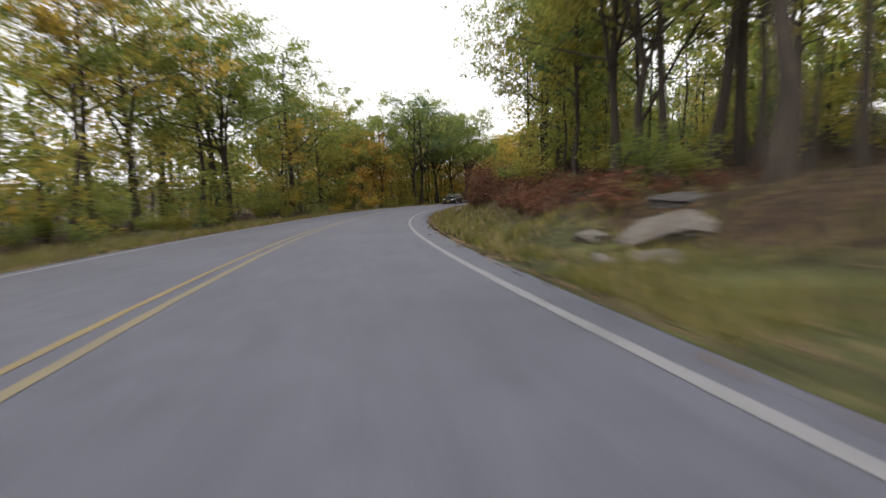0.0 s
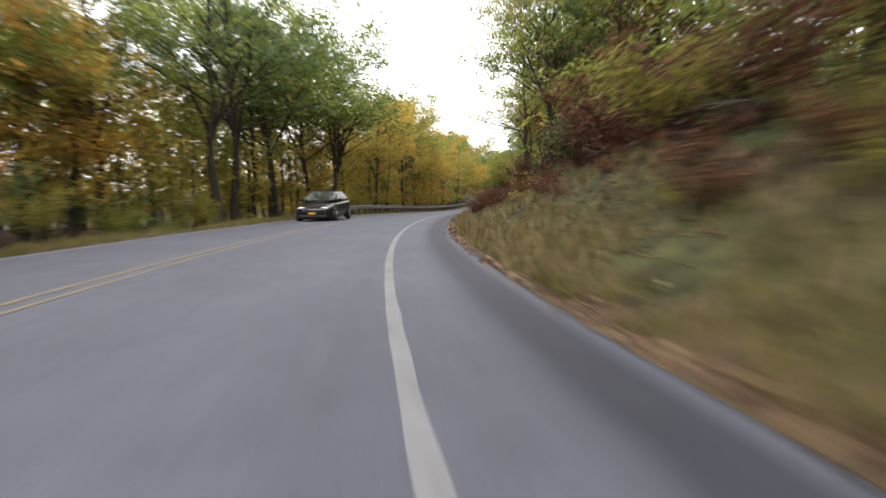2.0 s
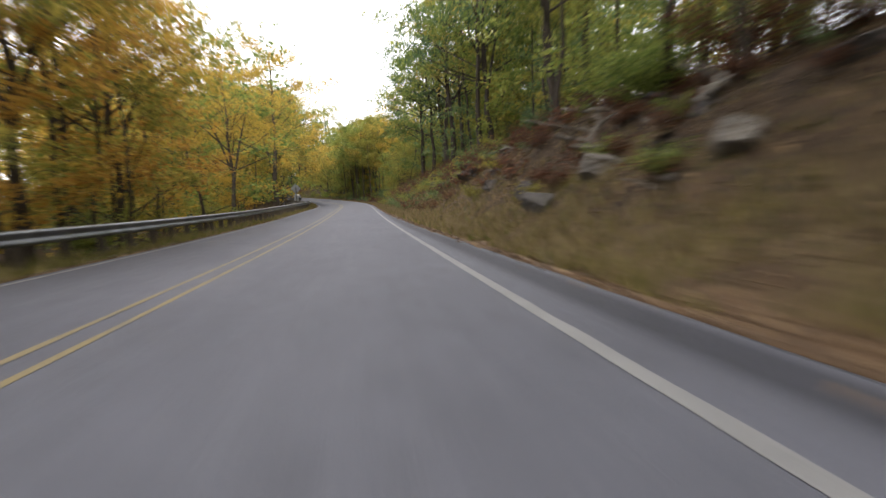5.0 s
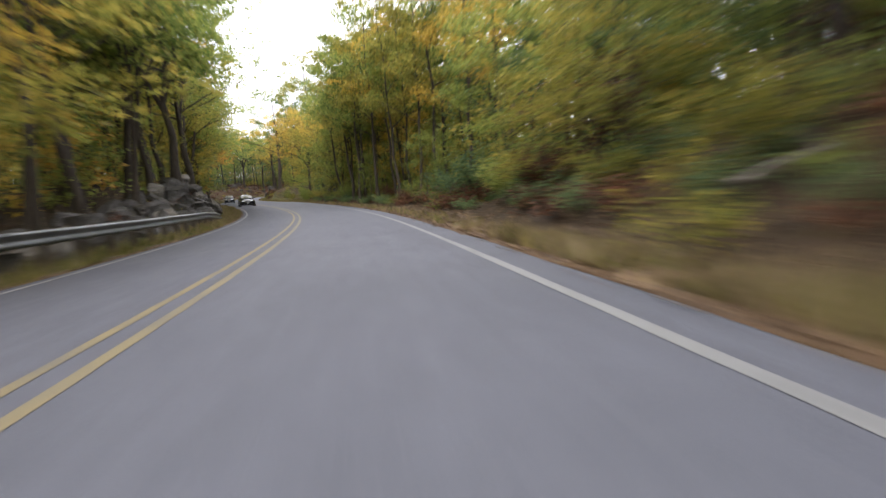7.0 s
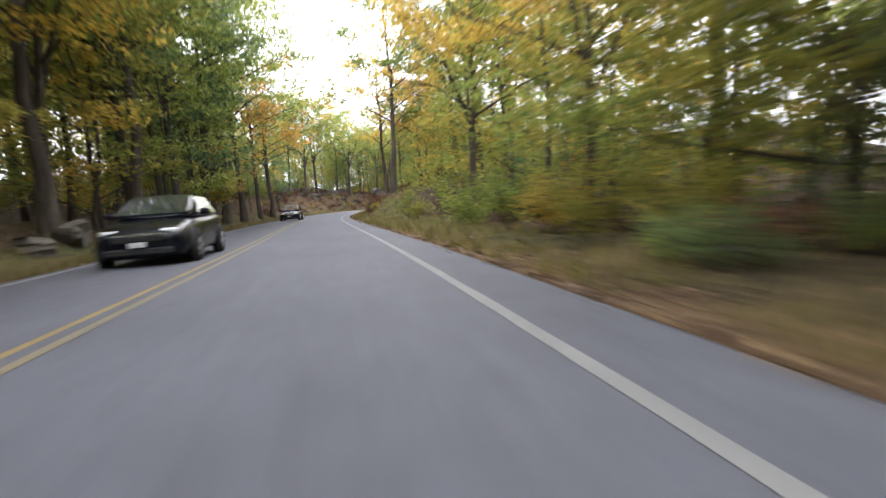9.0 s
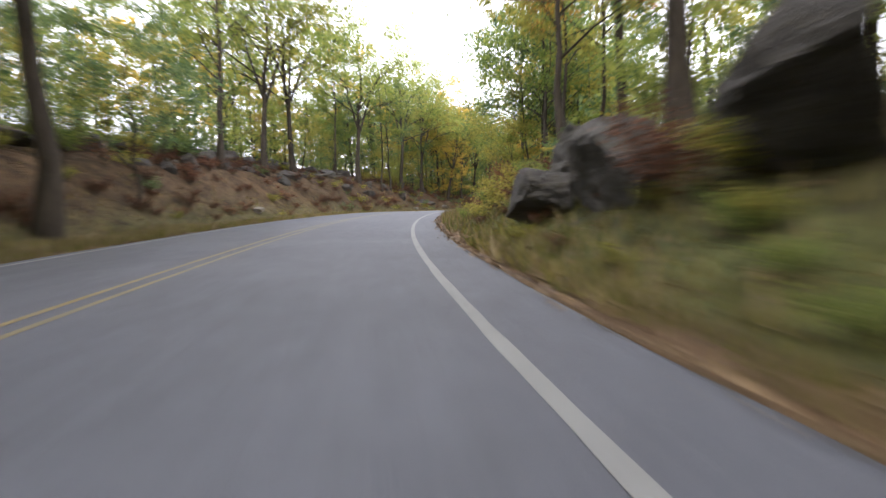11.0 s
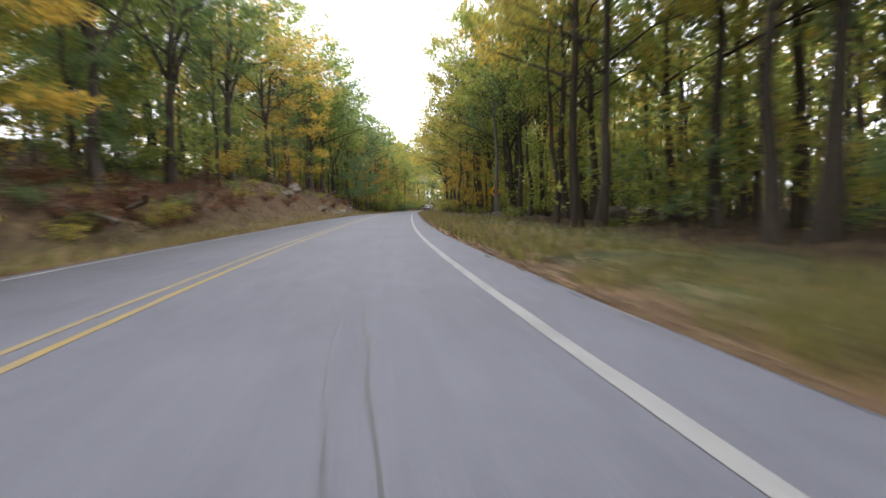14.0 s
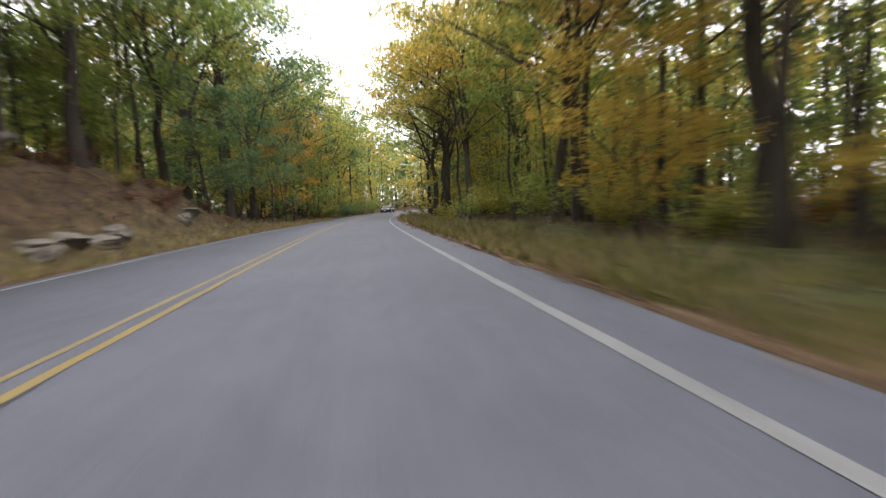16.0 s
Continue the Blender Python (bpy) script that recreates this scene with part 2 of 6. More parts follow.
def bm_mesh(name, bm, material, smooth=False):
    me = bpy.data.meshes.new(name)
    bm.to_mesh(me)
    bm.free()
    me.materials.append(material)
    if smooth:
        me.polygons.foreach_set("use_smooth", np.ones(len(me.polygons), dtype=bool))
    return me


def box(bm, x0, x1, y0, y1, z0, z1, bevel=0.0):
    g = bmesh.ops.create_cube(bm, size=1.0, matrix=Matrix.LocRotScale(
        ((x0 + x1) / 2, (y0 + y1) / 2, (z0 + z1) / 2), None, (x1 - x0, y1 - y0, z1 - z0)))
    if bevel:
        es = list({e for v in g["verts"] for e in v.link_edges})
        bmesh.ops.bevel(bm, geom=es, offset=bevel, segments=1, affect="EDGES")


def tube_np(points, radii, sides):
    """Verts and quads of a tube along points."""
    p, r = np.asarray(points, float), np.asarray(radii, float)
    t = np.gradient(p, axis=0)
    t /= np.linalg.norm(t, axis=1)[:, None] + 1e-9
    ref = np.where(np.abs(t[:, 2:3]) > 0.9, [[1.0, 0, 0]], [[0, 0, 1.0]])
    a = np.cross(t, ref)
    a /= np.linalg.norm(a, axis=1)[:, None]
    b = np.cross(t, a)
    an = np.arange(sides) / sides * 2 * np.pi
    v = p[:, None] + r[:, None, None] * (a[:, None] * np.cos(an)[:, None] + b[:, None] * np.sin(an)[:, None])
    i, j = np.meshgrid(np.arange(len(p) - 1), np.arange(sides), indexing="ij")
    k = (j + 1) % sides
    f = np.stack([i * sides + j, i * sides + k, (i + 1) * sides + k, (i + 1) * sides + j], -1).reshape(-1, 4)
    return v.reshape(-1, 3), f


def halved(f):
    """Quads cut into triangles."""
    return np.concatenate([f[:, :3], f[:, [0, 2, 3]]])


def gather(pieces):
    vs, fs, at = [], [], 0
    for v, f in pieces:
        vs.append(v)
        fs.append(f + at)
        at += len(v)
    return np.concatenate(vs), np.concatenate(fs)


# ---- the road's line ----
S = np.arange(-80.0, 660.0, 1.0)
bend = np.interp(S, -20 + 10.0 * np.arange(len(BEND)), BEND) * 1e-3
grade = np.interp(S, -20 + 20.0 * np.arange(len(GRADE)), GRADE) * 1e-2


def summed(v):
    w = np.concatenate([[0], np.cumsum((v[1:] + v[:-1]) / 2)])
    return w - np.interp(0, S, w)


HEAD = summed(bend)
RX, RY, RZ = summed(-np.sin(HEAD)), summed(np.cos(HEAD)), summed(grade)


def at(s, o, z=0.0):
    """World places at s along the centre line, o to its right, z over the road."""
    h = np.interp(s, S, HEAD)
    return np.stack([np.interp(s, S, RX) + o * np.cos(h), np.interp(s, S, RY) + o * np.sin(h), np.interp(s, S, RZ) + z + 0 * h], -1)


def head_at(s):
    return math.degrees(np.interp(s, S, HEAD))


def tab(s, *pairs):
    return np.interp(s, [p[0] for p in pairs], [p[1] for p in pairs])


def edge_r(s):
    return tab(s, (0, 3.66), (6, 3.82), (20, 4.0), (35, 4.35), (47, 4.58), (60, 4.68), (86, 4.75), (99, 4.5), (112, 4.42),
               (140, 4.15), (184, 3.69), (204, 3.82), (240, 3.95), (265, 4.1), (380, 4.16), (423, 4.02), (460, 4.0))


def edge_l(s):
    return LEFT + 0.28 + 0 * s


# ---- the lie of the land: verge width, bank width, bank height and slope beyond, on each side ----
def bank_r(s):
    return (tab(s, (0, 1.6), (45, 1.2), (60, 0.8), (190, 0.9), (205, 1.5), (215, 2.0), (225, 2.5), (300, 2.5), (320, 0.9), (358, 0.9), (372, 2.0), (385, 3.0), (440, 4.0)),
            tab(s, (0, 4.0), (60, 4.0), (90, 5.0), (115, 6.0), (150, 6.0), (190, 5.0), (215, 4.0), (440, 4.5)),
            tab(s, (0, 0.9), (25, 1.1), (45, 1.8), (65, 2.1), (90, 2.4), (112, 3.2), (150, 3.6), (175, 3.2), (190, 2.6), (205, 1.9), (215, 1.0), (225, 0.1), (265, -0.25), (300, 0.0), (320, 2.2), (345, 2.1), (358, 1.3), (372, 0.4), (385, -0.1), (440, -0.2)),
            tab(s, (0, 0.06), (45, 0.1), (65, 0.2), (95, 0.18), (112, 0.22), (150, 0.26), (190, 0.34), (205, 0.34), (215, 0.2), (225, 0.04), (265, -0.01), (300, 0.05), (320, 0.15), (358, 0.08), (372, 0.0), (440, -0.02)))


def bank_l(s):
    return (tab(s, (0, 2.4), (85, 2.0), (95, 1.6), (225, 1.6), (250, 1.9), (270, 2.1), (310, 2.4), (340, 2.8), (400, 2.6), (440, 1.6), (455, 0.9), (520, 1.2)),
            tab(s, (0, 5.0), (95, 4.0), (230, 4.0), (242, 3.0), (268, 3.0), (300, 4.0), (345, 5.0), (455, 4.5), (520, 4.5)),
            tab(s, (0, -0.4), (90, -0.6), (198, -1.2), (206, -0.2), (216, 0.3), (226, 0.7), (238, 1.6), (246, 2.5), (264, 2.9), (272, 2.2), (282, 1.2), (300, 0.8), (345, 3.2), (365, 3.6), (398, 3.8), (415, 2.6), (435, 2.1), (455, 3.2), (490, 3.1), (505, 0.9), (520, 0.4)),
            tab(s, (0, -0.02), (200, -0.02), (240, 0.05), (300, 0.1), (345, 0.16), (365, 0.2), (400, 0.2), (435, 0.12), (455, 0.2), (490, 0.2), (520, 0.02)))


def lie(s, u, side):
    """Height of the ground over the road at u beyond the asphalt's edge."""
    v, b, h, k = bank_r(s) if side > 0 else bank_l(s)
    q = np.clip((u - v) / b, 0, 1)
    rise = h * (q * q * (3 - 2 * q) * 0.6 + q * 0.4)
    far = np.clip(u - v - b, 0, 60)
    return -0.03 - 0.04 * np.minimum(u, v) + rise + k * far


def rough(x, y, scale, seed):
    return np.array([noise.noise((a * scale, b * scale, seed)) for a, b in zip(np.ravel(x), np.ravel(y))]).reshape(np.shape(x))


def ground_z(s, o):
    """Height of the ground over the road at s, o."""
    e = edge_r(s) if o > 0 else edge_l(s)
    u = abs(o) - e
    if u <= 0:
        return 0.0
    p = at(s, o)
    w = min(1.0, max(0.0, (u - 1.2) / 3))
    out = min(1.0, max(0.0, (u - 40) / 45))
    n = 0.55 * noise.noise((p[0] * 0.22, p[1] * 0.22, 3)) + 0.2 * noise.noise((p[0] * 0.8, p[1] * 0.8, 5))
    return (float(lie(s, u, 1 if o > 0 else -1)) + w * n) * (1 - out) + out * (-12.8 - p[2])


U = np.array([0, 0.12, 0.35, 0.7, 1.1, 1.6, 2.2, 2.9, 3.7, 4.6, 5.6, 6.8, 8.2, 10, 12.5, 16, 21, 28, 37, 48, 62, 85])


def build_ground():
    ss = np.arange(-70, 650, 1.5)
    rows, cover = [], []
    for side in (-1, 1):
        cols, cc = [], []
        for i, u in enumerate(U):
            e = edge_r(ss) if side > 0 else edge_l(ss)
            o = side * (e + u)
            z = np.array([ground_z(a, b) if i else -0.012 for a, b in zip(ss, o)])
            p = at(ss, o, z)
            cols.append(p)
            vw, bw, hh, _ = bank_r(ss) if side > 0 else bank_l(ss)
            q = (u - vw) / bw
            leafy = side > 0
            strip = np.exp(-((u - 0.35) / (tab(ss, (0, 0.45), (285, 0.45), (340, 0.62), (470, 0.62)) if side > 0 else 0.45)) ** 2)
            strip = strip * tab(ss, (5, 0.25), (35, 1.0))
            gr = np.clip(1.15 - np.maximum(q, 0) * (tab(ss, (20, 2.0), (55, 1.6), (65, 0.9), (95, 0.9), (110, 1.3)) if leafy else 1.6), 0, 1) * (1 - 0.85 * strip)
            if side > 0:
                gr = gr * tab(ss, (0, 1), (45, 0.95), (60, 0.85), (80, 0.8), (98, 0.55), (115, 0.3), (200, 0.25), (215, 0.1), (262, 0.25), (290, 0.9), (350, 0.9), (470, 0.9))
                li = np.clip(tab(ss, (0, 0.25), (50, 0.3), (65, 0.5), (110, 0.62), (190, 0.62), (210, 0.85), (262, 0.75), (290, 0.35), (340, 0.35), (470, 0.45)) + 0.8 * strip - tab(ss, (195, 0.1), (205, 0.36), (262, 0.36), (275, 0.1)) * u, 0, 1)
            else:
                gr = gr * tab(ss, (0, 1), (310, 0.9), (340, 0.6), (460, 0.4), (520, 0.6))
                li = np.clip(tab(ss, (310, 0.35), (345, 0.55), (520, 0.45)) + 0.6 * strip - 0.01 * u, 0, 1)
            cc.append(np.stack([gr, li + 0 * gr, 0 * gr, 0 * gr + 1], -1))
        if side < 0:
            cols, cc = cols[::-1], cc[::-1]
        rows += cols
        cover += cc
    g = np.stack(rows, 1)
    cv = np.stack(cover, 1)
    # under the asphalt the two sides meet a little lower
    nU = len(U)
    n, m = g.shape[:2]
    i, j = np.meshgrid(np.arange(n - 1), np.arange(m - 1), indexing="ij")
    f = np.stack([i * m + j, i * m + j + 1, (i + 1) * m + j + 1, (i + 1) * m + j], -1).reshape(-1, 4)
    keep = (f[:, 0] % m) != nU - 1
    sunk = g[:, [nU - 1, nU]].copy()
    sunk[..., 2] -= 0.25
    base = n * m
    verts = [g.reshape(-1, 3), sunk.reshape(-1, 3)]
    fs = [f[keep]]
    ii = np.arange(n - 1)
    fs.append(np.stack([base + 2 * ii, base + 2 * ii + 1, base + 2 * ii + 3, base + 2 * ii + 2], -1))
    fs.append(np.stack([ii * m + nU - 1, base + 2 * ii, base + 2 * ii + 2, (ii + 1) * m + nU - 1], -1))
    fs.append(np.stack([base + 2 * ii + 1, ii * m + nU, (ii + 1) * m + nU, base + 2 * ii + 3], -1))
    # the land beyond, out to the horizon
    k = base + 2 * n
    mid = at(np.array([290.0]), 0.0)[0]
    ring, rf = [], []
    radii = (0, 150, 300, 450, 700, 1200, 2500)
    for a in range(len(radii)):
        for b in range(32):
            w = 2 * np.pi * b / 32
            ring.append((mid[0] + radii[a] * np.cos(w), mid[1] + radii[a] * np.sin(w), -13.0))
    for a in range(len(radii) - 1):
        for b in range(32):
            c = (b + 1) % 32
            rf.append((k + a * 32 + b, k + a * 32 + c, k + (a + 1) * 32 + c, k + (a + 1) * 32 + b))
    verts.append(np.array(ring))
    fs.append(np.array(rf))
    V, Fc = np.concatenate(verts), np.concatenate(fs)
    me = mesh_of("ground", V, Fc, GROUND, smooth=True)
    ca = me.color_attributes.new("cover", "FLOAT_COLOR", "POINT")
    col = np.zeros((len(V), 4))
    col[:, 1], col[:, 3] = 0.1, 1
    col[:base] = cv.reshape(-1, 4)
    ca.data.foreach_set("color", col.ravel())
    return tagged(new("ground", me), "woodland ground with grass verges and fallen leaves", "ground", kind="structure")


def strip(name, s0, s1, o0, o1, z, material, step=1.0, deep=0.0):
    """A ribbon along the road between two offsets (numbers or functions of s)."""
    ss = np.arange(s0, s1 + 0.01, step)
    a = o0(ss) if callable(o0) else o0 + 0 * ss
    b = o1(ss) if callable(o1) else o1 + 0 * ss
    cols = [at(ss, a, z), at(ss, b, z)]
    if deep:
        cols = [at(ss, a, z - deep)] + cols + [at(ss, b, z - deep)]
    g = np.stack(cols, 1)
    n, m = g.shape[:2]
    i, j = np.meshgrid(np.arange(n - 1), np.arange(m - 1), indexing="ij")
    f = np.stack([i * m + j, i * m + j + 1, (i + 1) * m + j + 1, (i + 1) * m + j], -1).reshape(-1, 4)
    me = mesh_of(name, g.reshape(-1, 3), f, material)
    across = np.stack([a, b], 1) if not deep else np.stack([a, a, b, b], 1)
    flat = np.stack([across, np.repeat(ss[:, None], m, 1)], -1).reshape(-1, 2)
    me.uv_layers.new(name="along").data.foreach_set("uv", flat[f.ravel()].ravel())
    return me


ground = build_ground()
def build_road():
    """The asphalt, with its dark silted band along the right-hand edge."""
    ss = np.arange(-70, 646, 1.0)
    wide = tab(ss, (20, 0.3), (40, 0.5), (60, 0.72), (90, 0.72), (120, 0.6), (186, 0.3))
    strong = tab(ss, (22, 0.0), (36, 0.8), (60, 1.0), (150, 1.0), (186, 0.0))
    cols = [(-edge_l(ss), -0.2, 0.0), (-edge_l(ss), 0.0, 0.0), (0.0 * ss, 0.0, 0.0), (np.minimum(LANE, edge_r(ss) - 1.3 * wide) - 0.1, 0.0, 0.0)]
    for k, dark in ((1.3, 0.0), (0.95, 0.35), (0.62, 1.0), (0.3, 0.9), (0.08, 0.3), (0.0, 0.2)):
        cols.append((edge_r(ss) - wide * k, 0.0, dark))
    frayed = 0.1 * np.abs(rough(ss, 0 * ss, 0.37, 21.0))
    cols[-1] = (edge_r(ss) + frayed, 0.0, 0.2)
    cols.append((edge_r(ss) + frayed, -0.2, 0.2))
    g = np.stack([at(ss, o, z) for o, z, _ in cols], 1)
    n, m = g.shape[:2]
    i, j = np.meshgrid(np.arange(n - 1), np.arange(m - 1), indexing="ij")
    f = np.stack([i * m + j, i * m + j + 1, (i + 1) * m + j + 1, (i + 1) * m + j], -1).reshape(-1, 4)
    me = mesh_of("road", g.reshape(-1, 3), f, ASPHALT)
    flat = np.stack([np.stack([o for o, _, _ in cols], 1), np.repeat(ss[:, None], m, 1)], -1).reshape(-1, 2)
    me.uv_layers.new(name="along").data.foreach_set("uv", flat[f.ravel()].ravel())
    band = np.stack([dark * strong for _, _, dark in cols], 1)
    me.attributes.new("band", "FLOAT", "POINT").data.foreach_set("value", band.ravel().astype(np.float32))
    return tagged(new("road", me), "worn grey asphalt two-lane road with a dark silted edge", "road", kind="structure")


road = build_road()


def marking(name, s0, s1, o, wide, material, label, seed, faded=None):
    """A painted line with worn, uneven edges; its offset, width and fading are functions of s."""
    r = np.random.default_rng(seed)

    def worn(ss):
        n = r.normal(size=len(ss))
        return 0.006 * np.convolve(n, (0.25, 0.5, 0.25), "same")

    ss = np.arange(s0, s1 + 0.01, 0.25)
    a, b = o(ss) - wide(ss) / 2 + worn(ss), o(ss) + wide(ss) / 2 + worn(ss)
    me = strip(name, s0, s1, lambda q: a, lambda q: b, 0.004, material, 0.25)
    if faded:
        me.attributes.new("faded", "FLOAT", "POINT").data.foreach_set("value", np.repeat(faded(ss), 2).astype(np.float32))
    return tagged(new(name, me), label, "road marking", kind="structure")


marking("edge_line", -70, 645, lambda s: LANE + tab(s, (0, 0.025), (30, 0.0), (185, 0.01), (250, -0.02), (380, 0.0), (420, -0.045), (465, -0.01)), lambda s: 0.108 + 0 * s, WHITE_PAINT, "worn white painted edge line on asphalt", 1)
marking("edge_line", -70, 645, lambda s: -LEFT - tab(s, (0, -0.02), (80, 0.06), (190, 0.03), (275, 0.0)), lambda s: 0.1 + 0 * s, WHITE_PAINT, "thin worn white painted edge line on asphalt", 2)
marking("centre_line", -70, 645, lambda s: tab(s, (0, 0.13), (72, 0.17), (107, 0.06), (183, 0.08), (201, 0.11), (252, 0.075), (268, 0.03), (382, 0.08), (424, 0.03), (465, 0.06)),
        lambda s: tab(s, (0, 0.1), (60, 0.075), (150, 0.075), (178, 0.115), (250, 0.11), (330, 0.072), (420, 0.09)), YELLOW_PAINT, "worn yellow centre line, paler in places, one of a pair", 3,
        lambda s: tab(s, (0, 0.85), (40, 0.6), (110, 0.6), (170, 0.45), (205, 0.75), (250, 1.0), (280, 0.9), (370, 0.3), (425, 0.0), (520, 0.0)))
marking("centre_line", -70, 645, lambda s: tab(s, (0, -0.125), (72, -0.13), (107, -0.24), (183, -0.26), (201, -0.2), (252, -0.19), (268, -0.21), (424, -0.225), (465, -0.17)),
        lambda s: tab(s, (0, 0.085), (150, 0.078), (178, 0.1), (250, 0.095), (330, 0.078)), YELLOW_PAINT, "worn yellow painted centre line, one of a pair", 4,
        lambda s: tab(s, (0, 0.3), (100, 0.35), (160, 0.8), (215, 0.5), (245, 0.0), (290, 0.1), (385, 0.5), (430, 0.6), (470, 0.4)))

# ---- trees ----
rng = np.random.default_rng(7)


def leaves(centres, radii, per, size, flat=0.75, seed=0):
    """Verts and faces of many small leaves clustered round the centres."""
    r = np.random.default_rng(seed)
    c = np.repeat(np.asarray(centres), per, axis=0)
    rad = np.repeat(np.asarray(radii), per)
    n = len(c)
    d = r.normal(size=(n, 3))
    d /= np.linalg.norm(d, axis=1)[:, None]
    p = c + d * (rad * r.random(n) ** 0.5)[:, None] * [1, 1, flat]
    a = r.normal(size=(n, 3)) * [1, 1, 0.6]
    a /= np.linalg.norm(a, axis=1)[:, None]
    up = np.array([0, 0, 1.0]) + r.normal(size=(n, 3)) * 0.55
    b = np.cross(a, up)
    b /= np.linalg.norm(b, axis=1)[:, None] + 1e-9
    s = size * (0.6 + 0.8 * r.random(n))[:, None]
    v = np.stack([p - a * s * 0.5 - b * s * 0.12, p + b * s * 0.42 - a * s * 0.1, p + a * s * 0.5 - b * s * 0.24], 1)
    return v.reshape(-1, 3), np.arange(n * 3).reshape(-1, 3)


def grow(height, r0, crown_from, spread, limbs, seed, lean=0.06, sides=7, twigs=True, dome=False):
    """Trunk and limbs; gives the tubes and the places where leaves sit."""
    r = np.random.default_rng(seed)
    n = 9
    t = np.linspace(0, 1, n)
    wob = np.cumsum(r.normal(size=(n, 2)) * lean * height / n, axis=0)
    wob -= wob[0]
    axis = np.stack([wob[:, 0], wob[:, 1], t * height - 0.25], 1)
    rad = r0 * (1 - 0.82 * t ** 0.9)
    rad[0] *= 1.45
    rad[1] *= 1.08
    tubes = [tube_np(axis, rad, sides)]
    tips, sizes = [], []
    for i in range(limbs):
        h = crown_from + (0.97 - crown_from) * (i + 0.5 * r.random()) / limbs
        base = np.array([np.interp(h, t, axis[:, k]) for k in range(3)])
        az = i * 2.4 + r.random() * 0.9
        ln = spread * (0.55 + 0.55 * r.random()) * (1.0 - 0.45 * max(0, (h - 0.6) / 0.4))
        rise = 0.35 + 0.55 * r.random()
        if dome:
            w = (h - crown_from) / (0.97 - crown_from)
            ln = spread * (0.7 + 0.4 * r.random()) * (1.0 - 0.5 * w * w)
            rise = 0.25 + 0.4 * r.random() + 0.35 * w
            if i < 2:
                ln, rise = spread * (0.42 + 0.12 * r.random()), 2.0 + 0.5 * r.random()
        end = base + np.array([np.cos(az) * ln, np.sin(az) * ln, ln * rise])
        mid = base * 0.5 + end * 0.5 + np.array([0, 0, ln * 0.08]) + r.normal(size=3) * ln * 0.06
        pts = np.array([base, base * 0.6 + mid * 0.4, mid, mid * 0.5 + end * 0.5, end])
        lr = np.interp(h, t, rad) * (0.78 if dome and i < 2 else 0.5)
        tubes.append(tube_np(pts, lr * np.array([1.0, 0.8, 0.6, 0.4, 0.12]), 5))
        tips += [end, mid * 0.3 + end * 0.7]
        sizes += [ln * 0.34, ln * 0.3]
        for j in range(3):
            q = mid * (1 - j * 0.3) + end * (j * 0.3)
            az2 = az + r.normal() * 1.0
            l2 = ln * (0.3 + 0.3 * r.random())
            e2 = q + np.array([np.cos(az2) * l2, np.sin(az2) * l2, l2 * (0.1 + 0.6 * r.random())])
            if twigs:
                tubes.append(tube_np(np.array([q, q * 0.5 + e2 * 0.5 + [0, 0, l2 * 0.05], e2]), lr * np.array([0.4, 0.25, 0.08]), 3))
            tips.append(e2)
            sizes.append(l2 * 0.62)
    tips.append(axis[-1])
    sizes.append(spread * 0.3)
    return tubes, np.array(tips), np.array(sizes)


class Plants:
    """Prototypes of a kind of plant; set() puts one down, with its own leaf colour."""

    def __init__(self, name, made):
        self.name, self.protos = name, []
        for trunk, crown in made:
            root = new(name)
            part("trunk" if "tree" in name else "stem", trunk, root)
            part("crown" if "tree" in name else "foliage", crown, root)
            self.protos.append([root, False])

    def set(self, which, s, o, scale, turn, leaf, label, category, group, tilt=(0, 0), wide=1.0, dz=0.0, bark=None):
        z = ground_z(s, o) + dz
        p = at(np.array(float(s)), o, z)
        m = pose(*p, tilt[0], tilt[1], turn) @ Matrix.Diagonal((scale * wide, scale * wide, scale, 1))
        pr = self.protos[which % len(self.protos)]
        if not pr[1]:
            ob, pr[1] = pr[0], True
            ob.matrix_basis = m
        else:
            ob = copy_thing(pr[0], m)
        ob.matrix_basis = m
        for c in ob.children:
            if c.name.startswith(("crown", "foliage")):
                c.material_slots[0].link = "OBJECT"
                c.material_slots[0].material = leaf
            elif bark:
                c.material_slots[0].link = "OBJECT"
                c.material_slots[0].material = bark
        tagged(ob, label, category, group)
        return ob


def clumps(tips, sizes, k, reach, seed):
    """Small leaf clumps scattered round the branch ends."""
    r = np.random.default_rng(seed)
    d = r.normal(size=(len(tips) * k, 3))
    d /= np.linalg.norm(d, axis=1)[:, None]
    rad = np.repeat(sizes, k) * reach * r.random(len(d)) ** 0.6
    return np.repeat(tips, k, axis=0) + d * rad[:, None] * [1, 1, 0.75]


def tree_made(height, r0, cf, spread, limbs, k, per, size, seed, bark=None, lean=0.06, puff=0.6, dome=False):
    tubes, tips, sizes = grow(height, r0, cf, spread, limbs, seed, lean, dome=dome)
    tv, tf = gather(tubes)
    mid = clumps(tips, np.maximum(sizes, 0.35), k, 1.25 if dome else 1.3, seed + 50)
    lv, lf = leaves(mid, puff * np.random.default_rng(seed).uniform(0.6, 1.2, len(mid)), per, size, 0.7, seed + 100)
    return (mesh_of("trunk", tv, tf, bark or BARK, smooth=True), mesh_of("crown", lv, lf, GREEN))


